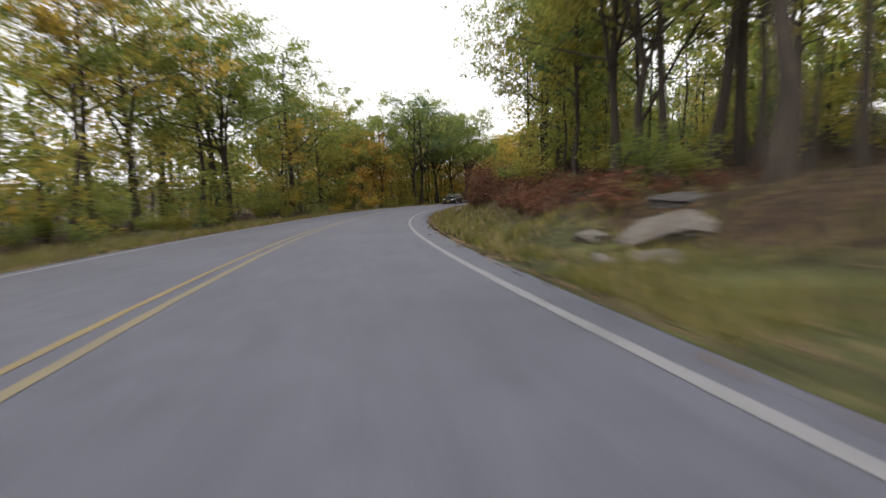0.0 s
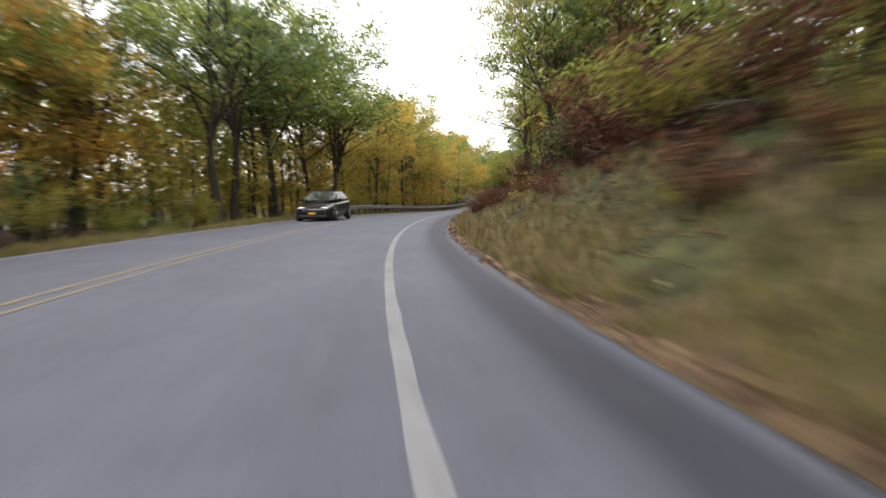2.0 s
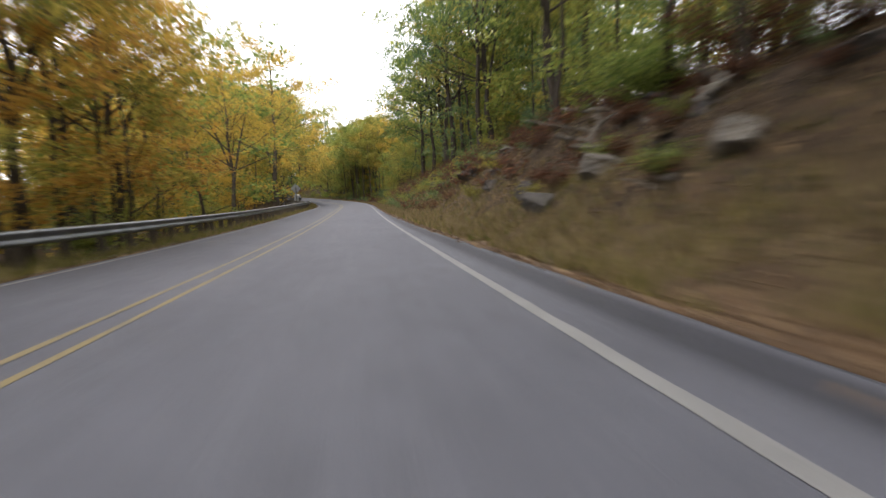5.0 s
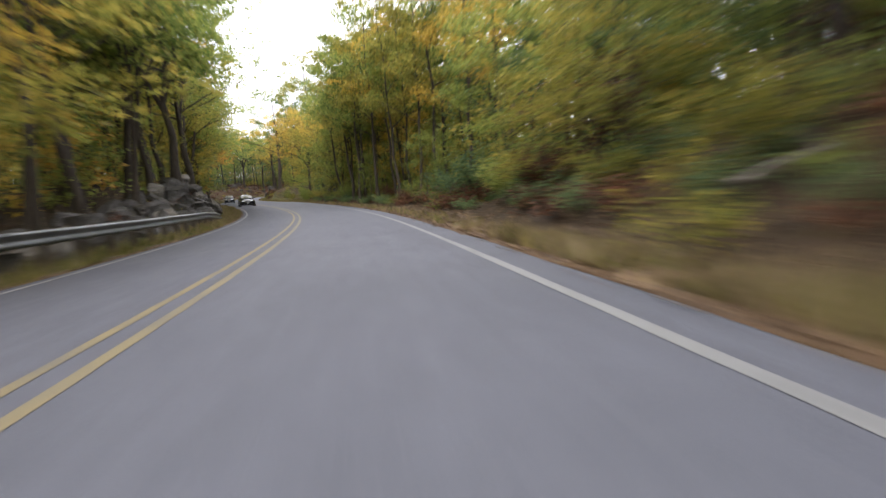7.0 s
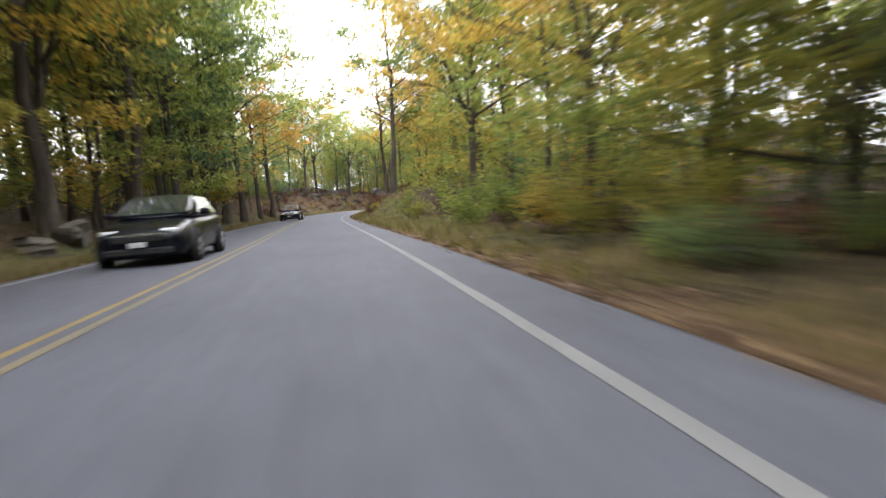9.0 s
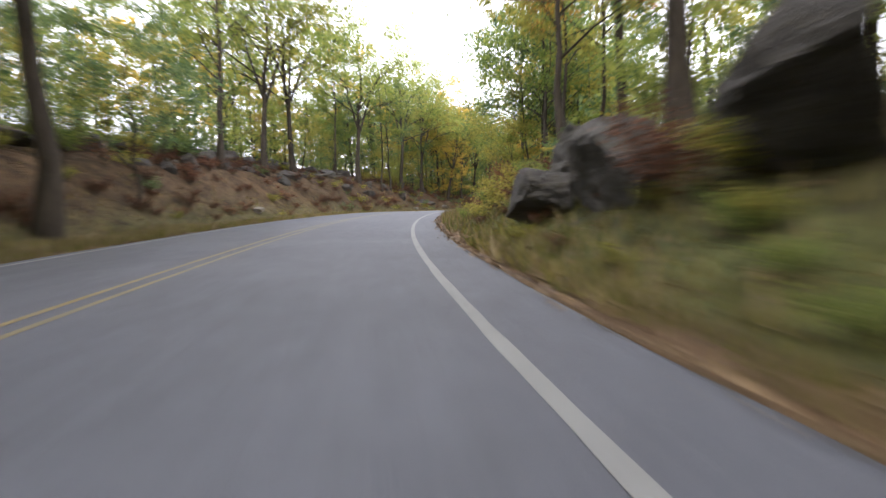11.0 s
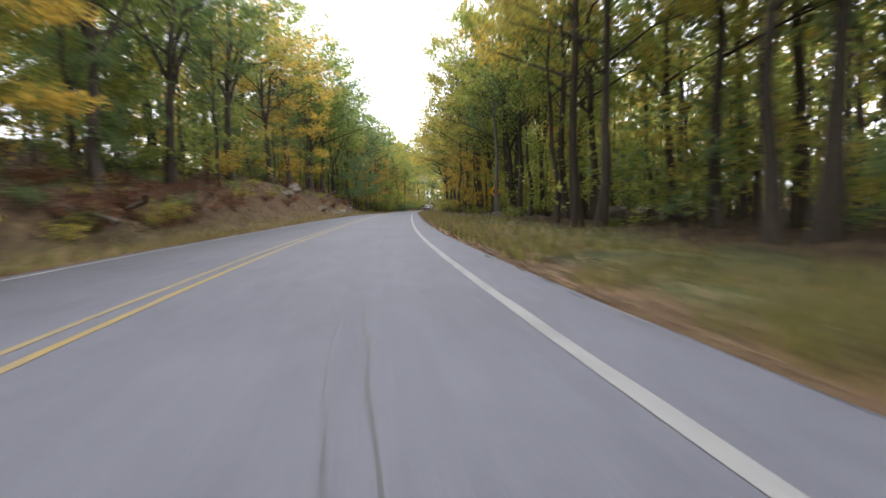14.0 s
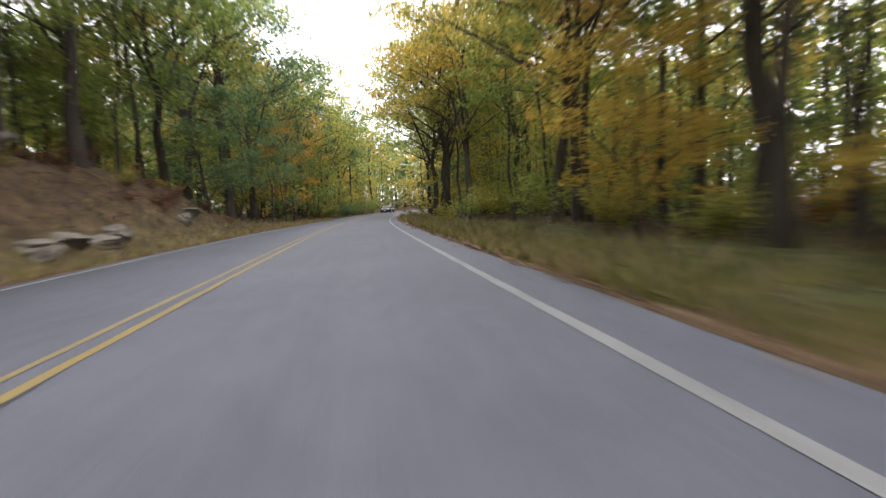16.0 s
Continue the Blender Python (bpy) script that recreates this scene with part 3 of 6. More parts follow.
TALL = Plants("tree", [tree_made(17 + k, 0.21 + 0.02 * k, 0.34, 5.6, 15, 7, 15, 0.24, 20 + k, puff=0.66) for k in range(5)])
BROAD = Plants("tree", [tree_made(14.5 + k, 0.25 + 0.02 * k, 0.34, 6.6, 19, 7, 16, 0.235, 30 + k, lean=0.1, puff=0.72, dome=True) for k in range(4)])
SLIM = Plants("tree", [tree_made(14 + k, 0.12 + 0.01 * k, 0.38, 3.4, 11, 6, 16, 0.2, 40 + k, lean=0.09, puff=0.56) for k in range(3)])
YOUNG = Plants("young_tree", [tree_made(6.0 + k, 0.06, 0.12, 2.7, 12, 4, 17, 0.145, 60 + k, lean=0.12, puff=0.42) for k in range(3)])


def bush_made(height, spread, stems, per, size, seed):
    r = np.random.default_rng(seed)
    tubes, tips, sizes = [], [], []
    for i in range(stems):
        az, ln = i * 2.4 + r.random(), spread * (0.4 + 0.6 * r.random())
        end = np.array([np.cos(az) * ln, np.sin(az) * ln, height * (0.45 + 0.55 * r.random())])
        mid = end * [0.35, 0.35, 0.6]
        tubes.append(tube_np(np.array([[0, 0, -0.1], mid, end]), np.array([0.0, 0.016, 0.004]), 3))
        tips += [mid, end, (mid + end) / 2]
        sizes += [spread * 0.33] * 3
    tv, tf = gather(tubes)
    lv, lf = leaves(np.array(tips), np.array(sizes), per, size, 0.85, seed + 9)
    bm = bmesh.new()
    bm.from_mesh(mesh_of("stem", tv, tf, BARK))
    bmesh.ops.remove_doubles(bm, verts=bm.verts, dist=0.0005)
    return (bm_mesh("stem", bm, BARK, True), mesh_of("foliage", lv, lf, GREEN))


BUSH = Plants("bush", [bush_made(1.3 + 0.3 * k, 1.1 + 0.15 * k, 9, 52, 0.105, 120 + k) for k in range(3)])
BRUSH = Plants("brush", [bush_made(0.9 + 0.2 * k, 0.95, 11, 32, 0.08, 140 + k) for k in range(2)])

NAMES = {GREEN: "green", DEEP: "deep green", OLIVE: "olive green", YELLOW: "yellow autumn", ORANGE: "orange autumn", RUST: "rust brown"}


def tree(kind, s, o, scale=1.0, leaf=GREEN, which=None, wide=1.0, tilt=(0, 0), bark=None):
    own = np.random.default_rng(int(abs(s) * 1000 + abs(o) * 77 + 5))
    which = int(own.integers(0, 99)) if which is None else which
    words = {id(TALL): "tall tree with a dark trunk and %s leaves", id(BROAD): "broad spreading oak with a dark trunk and %s leaves", id(SLIM): "slender woodland tree with %s leaves",
             id(YOUNG): "young understorey tree with %s leaves",
             id(BUSH): "roadside bush with %s leaves", id(BRUSH): "low dry brush with %s twigs and leaves"}[id(kind)]
    if bark:
        words = words.replace("dark trunk", "pale grey trunk")
    cat = "bush" if kind in (BUSH, BRUSH) else "tree"
    return kind.set(which, s, o, scale, float(own.uniform(0, 360)), leaf, words % NAMES[leaf], cat,
                    "roadside bushes" if cat == "bush" else "woodland trees", tilt, wide, 0.0, bark)


def pick(weights):
    ks = list(weights)
    w = np.array([weights[k] for k in ks], float)
    return ks[int(rng.choice(len(ks), p=w / w.sum()))]


def palette(s, side):
    """Leaf colours by stretch."""
    if side < 0:
        if s < 95:
            return {GREEN: 6, OLIVE: 3, YELLOW: 0.8, DEEP: 1}
        if s < 215:
            return {OLIVE: 4, YELLOW: 4.5, GREEN: 2.5, ORANGE: 0.7}
        if s < 330:
            return {GREEN: 4, OLIVE: 3, YELLOW: 1, ORANGE: 0.5, DEEP: 1}
        return {GREEN: 5, DEEP: 3, OLIVE: 2, YELLOW: 1}
    if s < 100:
        return {GREEN: 5, OLIVE: 3, DEEP: 1}
    if s < 230:
        # extra deep green puts some of the woods' shade into the leaf colour
        return {GREEN: 4, OLIVE: 2.5, DEEP: 3, YELLOW: 0.5}
    if s < 330:
        return {GREEN: 4, OLIVE: 4, YELLOW: 1.2, DEEP: 1}
    if s < 420:
        return {GREEN: 4, DEEP: 3, OLIVE: 2, ORANGE: 0.5}
    return {OLIVE: 4, YELLOW: 0.9, GREEN: 6.5, DEEP: 1, ORANGE: 0.4}


# ---- trees that stand out along the way ----
def standing_out():
    # left of the first bend
    for s, o in ((38.4, -15.3), (49.5, -15.0), (51.0, -20.8)):
        tree(BROAD, s, o, rng.uniform(0.95, 1.1), pick({GREEN: 3, OLIVE: 1}))
    tree(BROAD, 65.6, -15.2, 0.70, GREEN, wide=1.04)
    tree(BROAD, 69.0, -20.1, 0.95, GREEN, wide=1.00)
    tree(BROAD, 74.2, -13.0, 0.70, GREEN, wide=1.04)
    tree(BROAD, 81.0, -11.6, 0.70, GREEN, wide=1.08)
    tree(YOUNG, 71.5, -11.6, 1.35, ORANGE)
    tree(YOUNG, 80.0, -14.5, 1.4, YELLOW)
    tree(YOUNG, 84.4, -14.0, 1.6, ORANGE)
    tree(YOUNG, 78.6, -13.4, 1.5, ORANGE, wide=1.2)
    for s, o, k, leaf in ((76.0, -15.5, 1.3, GREEN), (82.0, -16.5, 1.5, YELLOW), (88.0, -13.5, 1.5, OLIVE), (93.0, -12.5, 1.4, YELLOW), (99.0, -11.6, 1.4, OLIVE), (105.0, -11.5, 1.5, YELLOW), (111.0, -11.0, 1.5, YELLOW), (70.0, -13.5, 1.2, OLIVE)):
        tree(YOUNG, s, o, k, leaf, wide=1.15)
    tree(SLIM, 78.2, -16.8, 1.1, GREEN)
    tree(SLIM, 83.5, -19.5, 1.0, OLIVE)
    tree(SLIM, 81.5, -13.3, 1.0, GREEN)
    # right of it, on and behind the low slope
    tree(SLIM, 29.0, -12.6, 1.05, GREEN)
    tree(BROAD, 44.6, -11.6, 0.8, GREEN, wide=1.1)
    tree(TALL, 56.0, -11.4, 0.8, GREEN, wide=1.3)
    tree(TALL, 61.5, -10.8, 0.7, OLIVE, wide=1.3)
    tree(TALL, 43.0, -13.2, 0.8, GREEN)
    tree(TALL, 27.9, 17.8, 1.1, GREEN, tilt=(0, -6))
    tree(TALL, 28.0, 15.4, 1.0, OLIVE)
    tree(TALL, 30.1, 20.5, 1.1, GREEN)
    tree(SLIM, 35.2, 15.3, 1.0, OLIVE, tilt=(0, 28))
    tree(SLIM, 34.3, 24.7, 1.2, GREEN)
    tree(SLIM, 38.2, 13.6, 1.0, OLIVE)
    tree(TALL, 48.6, 15.2, 1.0, GREEN)
    tree(TALL, 57.5, 13.2, 0.9, OLIVE)
    tree(TALL, 66.0, 15.8, 0.9, DEEP)
    # the big dark oaks ahead, then the rail
    for s, o in ((86.9, -9.0), (90.6, -9.6), (95.9, -9.0), (102.2, -8.5), (108.6, -9.0)):
        tree(BROAD, s, o, rng.uniform(0.88, 1.0), pick({GREEN: 4, DEEP: 1}), wide=1.05)
    tree(SLIM, 97.4, -12.0, 1.1, GREEN)
    tree(BROAD, 115.5, -9.6, 0.75, OLIVE)
    tree(BROAD, 121.0, -8.0, 0.8, YELLOW)
    tree(SLIM, 122.7, -7.0, 0.9, YELLOW, tilt=(0, 14))
    tree(BROAD, 134.5, -7.6, 0.95, OLIVE, wide=1.00)
    tree(BROAD, 141.0, -8.2, 1.05, GREEN, wide=1.04)
    tree(BROAD, 151.0, -9.0, 0.8, YELLOW, wide=1.04)
    tree(YOUNG, 172.0, -8.4, 1.65, GREEN, wide=1.35)
    tree(YOUNG, 166.0, -9.6, 1.4, ORANGE, wide=1.2)
    for s, o, k, leaf in ((118.0, -7.4, 1.2, OLIVE), (124.0, -9.4, 1.5, YELLOW), (129.5, -8.4, 1.4, OLIVE), (134.0, -10.4, 1.6, YELLOW), (140.5, -9.0, 1.5, YELLOW), (148.0, -8.0, 1.4, ORANGE), (156.0, -9.0, 1.5, YELLOW)):
        tree(YOUNG, s, o, k, leaf, wide=1.15)
    tree(SLIM, 131.4, -9.0, 1.0, YELLOW)
    tree(YOUNG, 143.0, -7.5, 1.6, OLIVE)
    tree(YOUNG, 154.4, -6.8, 1.5, OLIVE)
    tree(YOUNG, 160.0, -9.5, 1.5, ORANGE)
    tree(BROAD, 163.0, -10.5, 0.75, YELLOW, wide=1.0)
    tree(BROAD, 184.0, -9.0, 0.8, YELLOW, wide=1.04)
    tree(YOUNG, 190.0, -8.4, 1.3, YELLOW)
    tree(TALL, 196.3, -6.9, 0.85, YELLOW, wide=1.25)
    tree(YOUNG, 204.0, -7.8, 1.4, OLIVE, wide=1.25)
    tree(YOUNG, 209.0, -7.6, 1.6, YELLOW, wide=1.15)
    tree(YOUNG, 215.0, -7.6, 1.7, OLIVE, wide=1.2)
    tree(SLIM, 212.0, -9.0, 1.0, OLIVE, wide=1.3)
    tree(TALL, 220.0, -8.8, 0.85, GREEN)
    tree(BROAD, 227.0, -9.4, 1.05, GREEN, wide=1.08)
    tree(BROAD, 238.0, -9.8, 1.05, GREEN, wide=1.08)
    tree(BROAD, 106.0, -7.8, 1.0, GREEN)
    tree(BROAD, 92.5, 10.4, 0.72, OLIVE)
    tree(BROAD, 100.5, 10.6, 0.78, GREEN)
    # over the brown slope
    for s, o, k in ((134.0, 9.8, 0.72),):
        tree(BROAD, s, o, k, pick({GREEN: 3, OLIVE: 1}), tilt=(0, -4))
    for s, o, k in ((125.0, 10.2, 0.9), (129.5, 11.6, 1.0), (141.0, 10.0, 0.95), (146.5, 11.4, 1.0), (152.0, 9.8, 0.9)):
        tree(SLIM, s, o, k, pick({GREEN: 3, OLIVE: 1}), tilt=(0, -4))
    for s, o in ((112.4, 12.0), (121.8, 9.8)):
        tree(TALL, s, o, rng.uniform(0.8, 0.95), pick({GREEN: 3, OLIVE: 1}), tilt=(0, -5), wide=1.25)
    for s, o in ((90.0, 14.0), (104.0, 13.6), (159.0, 12.4), (177.0, 12.2), (186.0, 11.4), (193.0, 11.8), (200.0, 11.2)):
        tree(TALL, s, o, rng.uniform(0.75, 0.9), pick({GREEN: 4, OLIVE: 2, DEEP: 1}), wide=1.2)
    tree(SLIM, 103.0, 15.0, 1.0, GREEN)
    tree(SLIM, 98.0, 13.5, 1.0, GREEN)
    for s, o in ((199.5, 12.6), (203.5, 10.6), (207.5, 11.4)):
        tree(TALL, s, o, 0.85, DEEP, wide=1.15)
    tree(YOUNG, 206.0, 8.6, 1.05, GREEN, tilt=(0, -10))
    tree(YOUNG, 212.0, 8.4, 1.0, OLIVE, tilt=(0, -12))
    tree(YOUNG, 209.5, 7.9, 0.7, OLIVE)
    tree(YOUNG, 214.0, 7.6, 0.65, OLIVE)
    tree(YOUNG, 218.5, 8.2, 0.8, GREEN)
    # the bend to the left, woods close on the right
    for s, o in ((229.9, 9.9), (232.4, 8.9), (235.8, 8.4), (241.2, 9.2), (244.2, 8.7), (249.7, 8.5), (253.9, 8.3), (257.0, 9.0), (257.5, 11.3)):
        tree(SLIM, s, o, rng.uniform(0.9, 1.1), pick({GREEN: 3, OLIVE: 3, YELLOW: 1}))
    for s, o in ((238.5, 7.6), (244.6, 7.3), (251.0, 7.0), (255.4, 7.3), (263.0, 7.6)):
        tree(SLIM, s, o, rng.uniform(0.9, 1.05), pick({GREEN: 3, OLIVE: 2}))
    tree(SLIM, 259.5, 9.6, 1.1, OLIVE, bark=BARK_GREY)
    tree(TALL, 267.8, 10.6, 0.8, GREEN)
    tree(YOUNG, 231.0, 7.6, 0.6, GREEN)
    tree(YOUNG, 246.5, 7.2, 0.6, GREEN)
    tree(BROAD, 280.1, 10.5, 0.84, YELLOW, wide=1.00)
    tree(SLIM, 260.8, 8.6, 1.05, OLIVE)
    tree(SLIM, 247.0, 10.4, 0.95, OLIVE, wide=1.00)
    tree(BROAD, 291.6, 9.5, 0.82, YELLOW, wide=1.04)
    tree(YOUNG, 277.5, 8.8, 0.55, OLIVE)
    for s, o, k, leaf in ((267.0, 9.0, 1.4, GREEN), (269.0, 8.6, 1.3, OLIVE), (270.8, 9.6, 1.45, GREEN), (272.6, 12.4, 1.4, GREEN)):
        tree(YOUNG, s, o, k, leaf, wide=1.15)
    for s, o, k in ((316.0, -6.6, 1.1), (323.0, -6.4, 1.1)):
        tree(TALL, s, o, k, GREEN, wide=1.15)
    tree(TALL, 302.2, 14.6, 0.9, GREEN)
    tree(TALL, 331.0, -6.4, 0.95, ORANGE, wide=1.2)
    tree(TALL, 322.0, 8.5, 0.95, GREEN, wide=1.3)
    tree(TALL, 331.0, 8.0, 0.9, YELLOW, wide=1.2)
    tree(TALL, 338.0, -6.8, 1.0, GREEN, wide=1.3)
    # on the rocks to the left of it
    for s, o, k, leaf in ((246.0, -7.8, 1.1, GREEN), (260.0, -7.6, 1.1, GREEN), (298.0, -8.4, 1.0, GREEN), (311.5, -7.8, 0.95, GREEN)):
        tree(BROAD, s, o, k, leaf, wide=1.1)
    for s, o, k, leaf in ((279.0, -8.6, 1.5, OLIVE), (288.0, -8.6, 1.4, YELLOW), (292.5, -8.2, 1.7, OLIVE), (297.0, -7.4, 1.3, GREEN), (303.0, -7.6, 1.6, DEEP), (309.0, -7.0, 1.4, GREEN), (315.0, -7.4, 1.5, ORANGE)):
        tree(YOUNG, s, o, k, leaf, wide=1.2)
    tree(TALL, 273.0, -8.0, 1.0, OLIVE, tilt=(0, 5))
    for s, o, k, leaf in ((286.0, -7.6, 1.1, GREEN), (293.5, -6.8, 1.1, GREEN), (301.0, -6.6, 1.1, DEEP), (309.0, -6.8, 1.05, GREEN)):
        tree(TALL, s, o, k, leaf, wide=1.15)
    for s, o, k, leaf in ((228.0, -9.6, 1.05, OLIVE), (233.5, -8.6, 1.05, GREEN), (240.5, -8.8, 1.1, GREEN), (249.0, -9.0, 1.1, OLIVE)):
        tree(SLIM, s, o, k, leaf, wide=1.45)
    tree(TALL, 279.6, -8.4, 1.05, GREEN, tilt=(0, 12))
    for s, o in ((259.0, 14.0), (268.5, 14.5), (281.5, 16.0)):
        tree(TALL, s, o, rng.uniform(0.8, 0.95), pick({GREEN: 3, OLIVE: 2, DEEP: 1}), wide=1.15)
        tree(YOUNG, s + 2.0, o - 2.5, rng.uniform(0.7, 1.0), pick({GREEN: 3, DEEP: 2}))
    tree(BROAD, 251.4, -10.2, 1.16, GREEN, wide=1.08)
    tree(SLIM, 256.4, -11.4, 1.0, OLIVE)
    tree(SLIM, 273.3, -12.0, 1.1, YELLOW)
    tree(TALL, 284.0, -10.5, 1.0, OLIVE, tilt=(0, 8), wide=1.3)
    tree(SLIM, 284.7, -12.0, 1.1, YELLOW)
    tree(SLIM, 295.7, -9.1, 1.0, GREEN)
    tree(BROAD, 290.4, -9.5, 1.05, GREEN, wide=1.00)
    tree(TALL, 304.0, -8.6, 0.9, GREEN, wide=1.2)
    tree(SLIM, 308.8, -12.4, 1.1, OLIVE, bark=BARK_GREY)
    tree(TALL, 318.2, -8.1, 0.9, DEEP)
    tree(YOUNG, 311.0, -7.2, 1.2, GREEN)
    tree(TALL, 330.0, 12.0, 0.8, ORANGE)
    # the bank of ledges on the left
    tree(TALL, 359.8, -11.0, 0.8, GREEN)
    tree(BROAD, 365.3, -10.3, 0.95, OLIVE, wide=1.00)
    tree(BROAD, 371.5, -10.5, 1.00, GREEN, wide=1.04)
    tree(SLIM, 385.5, -12.0, 1.0, GREEN)
    tree(BROAD, 388.7, -10.6, 1.05, GREEN, wide=1.04)
    tree(SLIM, 393.5, -9.4, 0.9, GREEN)
    tree(SLIM, 396.4, -9.3, 0.9, DEEP)
    tree(BROAD, 404.0, -10.5, 1.05, GREEN, wide=1.00)
    tree(BROAD, 412.0, -10.2, 1.00, GREEN, wide=1.00)
    tree(BROAD, 420.2, -8.8, 0.89, OLIVE, wide=1.04, tilt=(0, 6))
    tree(YOUNG, 421.5, -8.2, 1.45, YELLOW)
    tree(SLIM, 423.3, -10.6, 0.9, YELLOW)
    tree(BROAD, 432.0, -10.2, 1.05, GREEN, wide=1.04)
    tree(TALL, 420.7, -13.0, 0.9, OLIVE)
    tree(SLIM, 433.7, -12.0, 1.1, GREEN)
    tree(SLIM, 444.7, -9.1, 0.9, DEEP)
    tree(BROAD, 442.0, -11.0, 1.05, DEEP, wide=1.04)
    tree(BROAD, 451.0, -10.4, 1.05, GREEN, wide=1.04)
    tree(BROAD, 461.8, -9.8, 0.95, YELLOW, wide=1.04)
    for s, o in ((466, -10.5), (475, -9.8), (483, -10.4), (489, -8.8), (494, -9.6), (500, -8.4)):
        tree(YOUNG, s, o, rng.uniform(1.3, 1.6), pick({GREEN: 3, DEEP: 1}))
    tree(BROAD, 471.0, -10.2, 1.05, GREEN, wide=1.08)
    tree(YOUNG, 462.9, -9.6, 1.0, YELLOW)
    tree(YOUNG, 472.4, -8.6, 1.3, YELLOW)
    tree(BROAD, 480.0, -9.4, 1.05, GREEN, wide=1.08)
    for s, o in ((486.0, -9.0), (491.0, -11.0), (496.3, -9.4), (501.9, -9.9), (508.0, -9.0)):
        tree(BROAD, s, o, rng.uniform(0.95, 1.1), pick({GREEN: 2, DEEP: 2}))
    tree(YOUNG, 505.0, -7.2, 1.3, DEEP)
    tree(YOUNG, 497.0, -7.4, 1.3, DEEP)
    tree(YOUNG, 512.0, -6.6, 1.2, DEEP)
    tree(YOUNG, 516.5, -6.4, 1.1, DEEP)
    tree(YOUNG, 522.0, -6.6, 1.3, ORANGE)
    tree(YOUNG, 529.0, -6.4, 1.2, GREEN)
    tree(YOUNG, 536.0, -6.4, 1.2, OLIVE)
    # right of the long right-hand bend
    tree(TALL, 345.5, 9.4, 0.72, OLIVE, tilt=(0, -5), wide=1.1)
    tree(SLIM, 352.7, 11.0, 1.0, OLIVE)
    tree(TALL, 345.6, 12.0, 0.9, GREEN)
    tree(SLIM, 360.3, 10.0, 0.9, GREEN, tilt=(0, -7))
    tree(SLIM, 361.5, 12.0, 1.0, OLIVE)
    tree(TALL, 365.2, 11.2, 0.85, GREEN)
    tree(TALL, 375.2, 9.2, 1.0, DEEP, bark=BARK_GREY)
    tree(YOUNG, 369.0, 8.4, 1.1, OLIVE)
    tree(YOUNG, 372.4, 8.2, 0.9, GREEN)
    tree(YOUNG, 366.0, 8.8, 0.9, OLIVE)
    tree(TALL, 369.5, 11.2, 0.9, GREEN)
    tree(YOUNG, 368.0, 10.2, 1.6, GREEN)
    tree(YOUNG, 371.2, 10.8, 1.6, OLIVE)
    tree(TALL, 372.0, 13.0, 0.9, DEEP)
    tree(TALL, 384.0, 12.2, 0.85, OLIVE)
    tree(YOUNG, 386.5, 10.8, 1.4, ORANGE)
    tree(TALL, 389.3, 13.3, 0.9, DEEP)
    tree(SLIM, 391.9, 13.9, 1.1, GREEN)
    tree(SLIM, 396.0, 12.0, 1.1, OLIVE)
    tree(TALL, 401.3, 10.0, 0.9, OLIVE)
    tree(TALL, 404.8, 10.8, 0.85, GREEN, bark=BARK_GREY)
    tree(SLIM, 403.3, 15.7, 1.1, YELLOW)
    tree(TALL, 419.8, 12.2, 0.9, OLIVE)
    for s, o in ((424.9, 13.6), (426.2, 17.4), (434.0, 16.1), (436.3, 13.0), (459.1, 12.7), (467.3, 14.4), (477.1, 13.9), (490.1, 12.8)):
        tree(TALL, s, o, rng.uniform(0.8, 1.0), pick({OLIVE: 3, GREEN: 5, YELLOW: 0.4}))
    tree(TALL, 427.6, 10.4, 0.9, OLIVE)
    tree(TALL, 441.5, 13.0, 0.9, GREEN)
    tree(TALL, 446.5, 15.5, 0.95, DEEP, wide=1.2)
    tree(YOUNG, 444.0, 13.4, 1.5, GREEN)
    tree(TALL, 431.9, 10.8, 0.85, YELLOW)
    for s, o in ((436.2, 10.9), (445.2, 11.4), (470.4, 10.6), (481.5, 12.9), (495.4, 12.8), (501.3, 12.0), (469.9, 8.6)):
        tree(SLIM, s, o, rng.uniform(0.95, 1.2), pick({GREEN: 4, OLIVE: 3, YELLOW: 0.8, ORANGE: 0.2}))
    tree(SLIM, 450.6, 9.9, 1.2, GREEN, bark=BARK_GREY)
    tree(TALL, 453.3, 12.2, 0.9, GREEN)
    tree(TALL, 462.3, 12.5, 0.95, OLIVE)
    tree(BROAD, 473.7, 11.2, 1.05, OLIVE, wide=1.00)
    tree(YOUNG, 476.3, 9.4, 1.0, YELLOW)
    tree(YOUNG, 480.5, 10.4, 1.1, YELLOW)
    tree(YOUNG, 466.0, 9.4, 0.8, YELLOW)
    tree(BROAD, 517.2, 9.0, 1.00, OLIVE, wide=1.04)
    tree(BROAD, 506.0, 9.4, 1.00, YELLOW, wide=1.04)
    tree(BROAD, 528.0, 9.0, 1.05, GREEN, wide=1.04)
    tree(BROAD, 486.0, 10.2, 1.00, OLIVE, wide=1.04)
    tree(BROAD, 516.0, -9.0, 1.05, DEEP, wide=1.04)
    tree(BROAD, 527.0, -8.6, 1.05, GREEN, wide=1.04)
    tree(BROAD, 538.0, -8.6, 1.05, OLIVE, wide=1.00)
    tree(SLIM, 508.0, 9.0, 1.0, OLIVE)
    for s, o, leaf in ((512.0, 8.4, OLIVE), (522.0, 8.0, GREEN), (534.0, 7.8, OLIVE), (546.0, 7.8, GREEN), (548.0, -8.0, GREEN), (558.0, -8.0, DEEP)):
        tree(BROAD, s, o, 1.0, leaf)


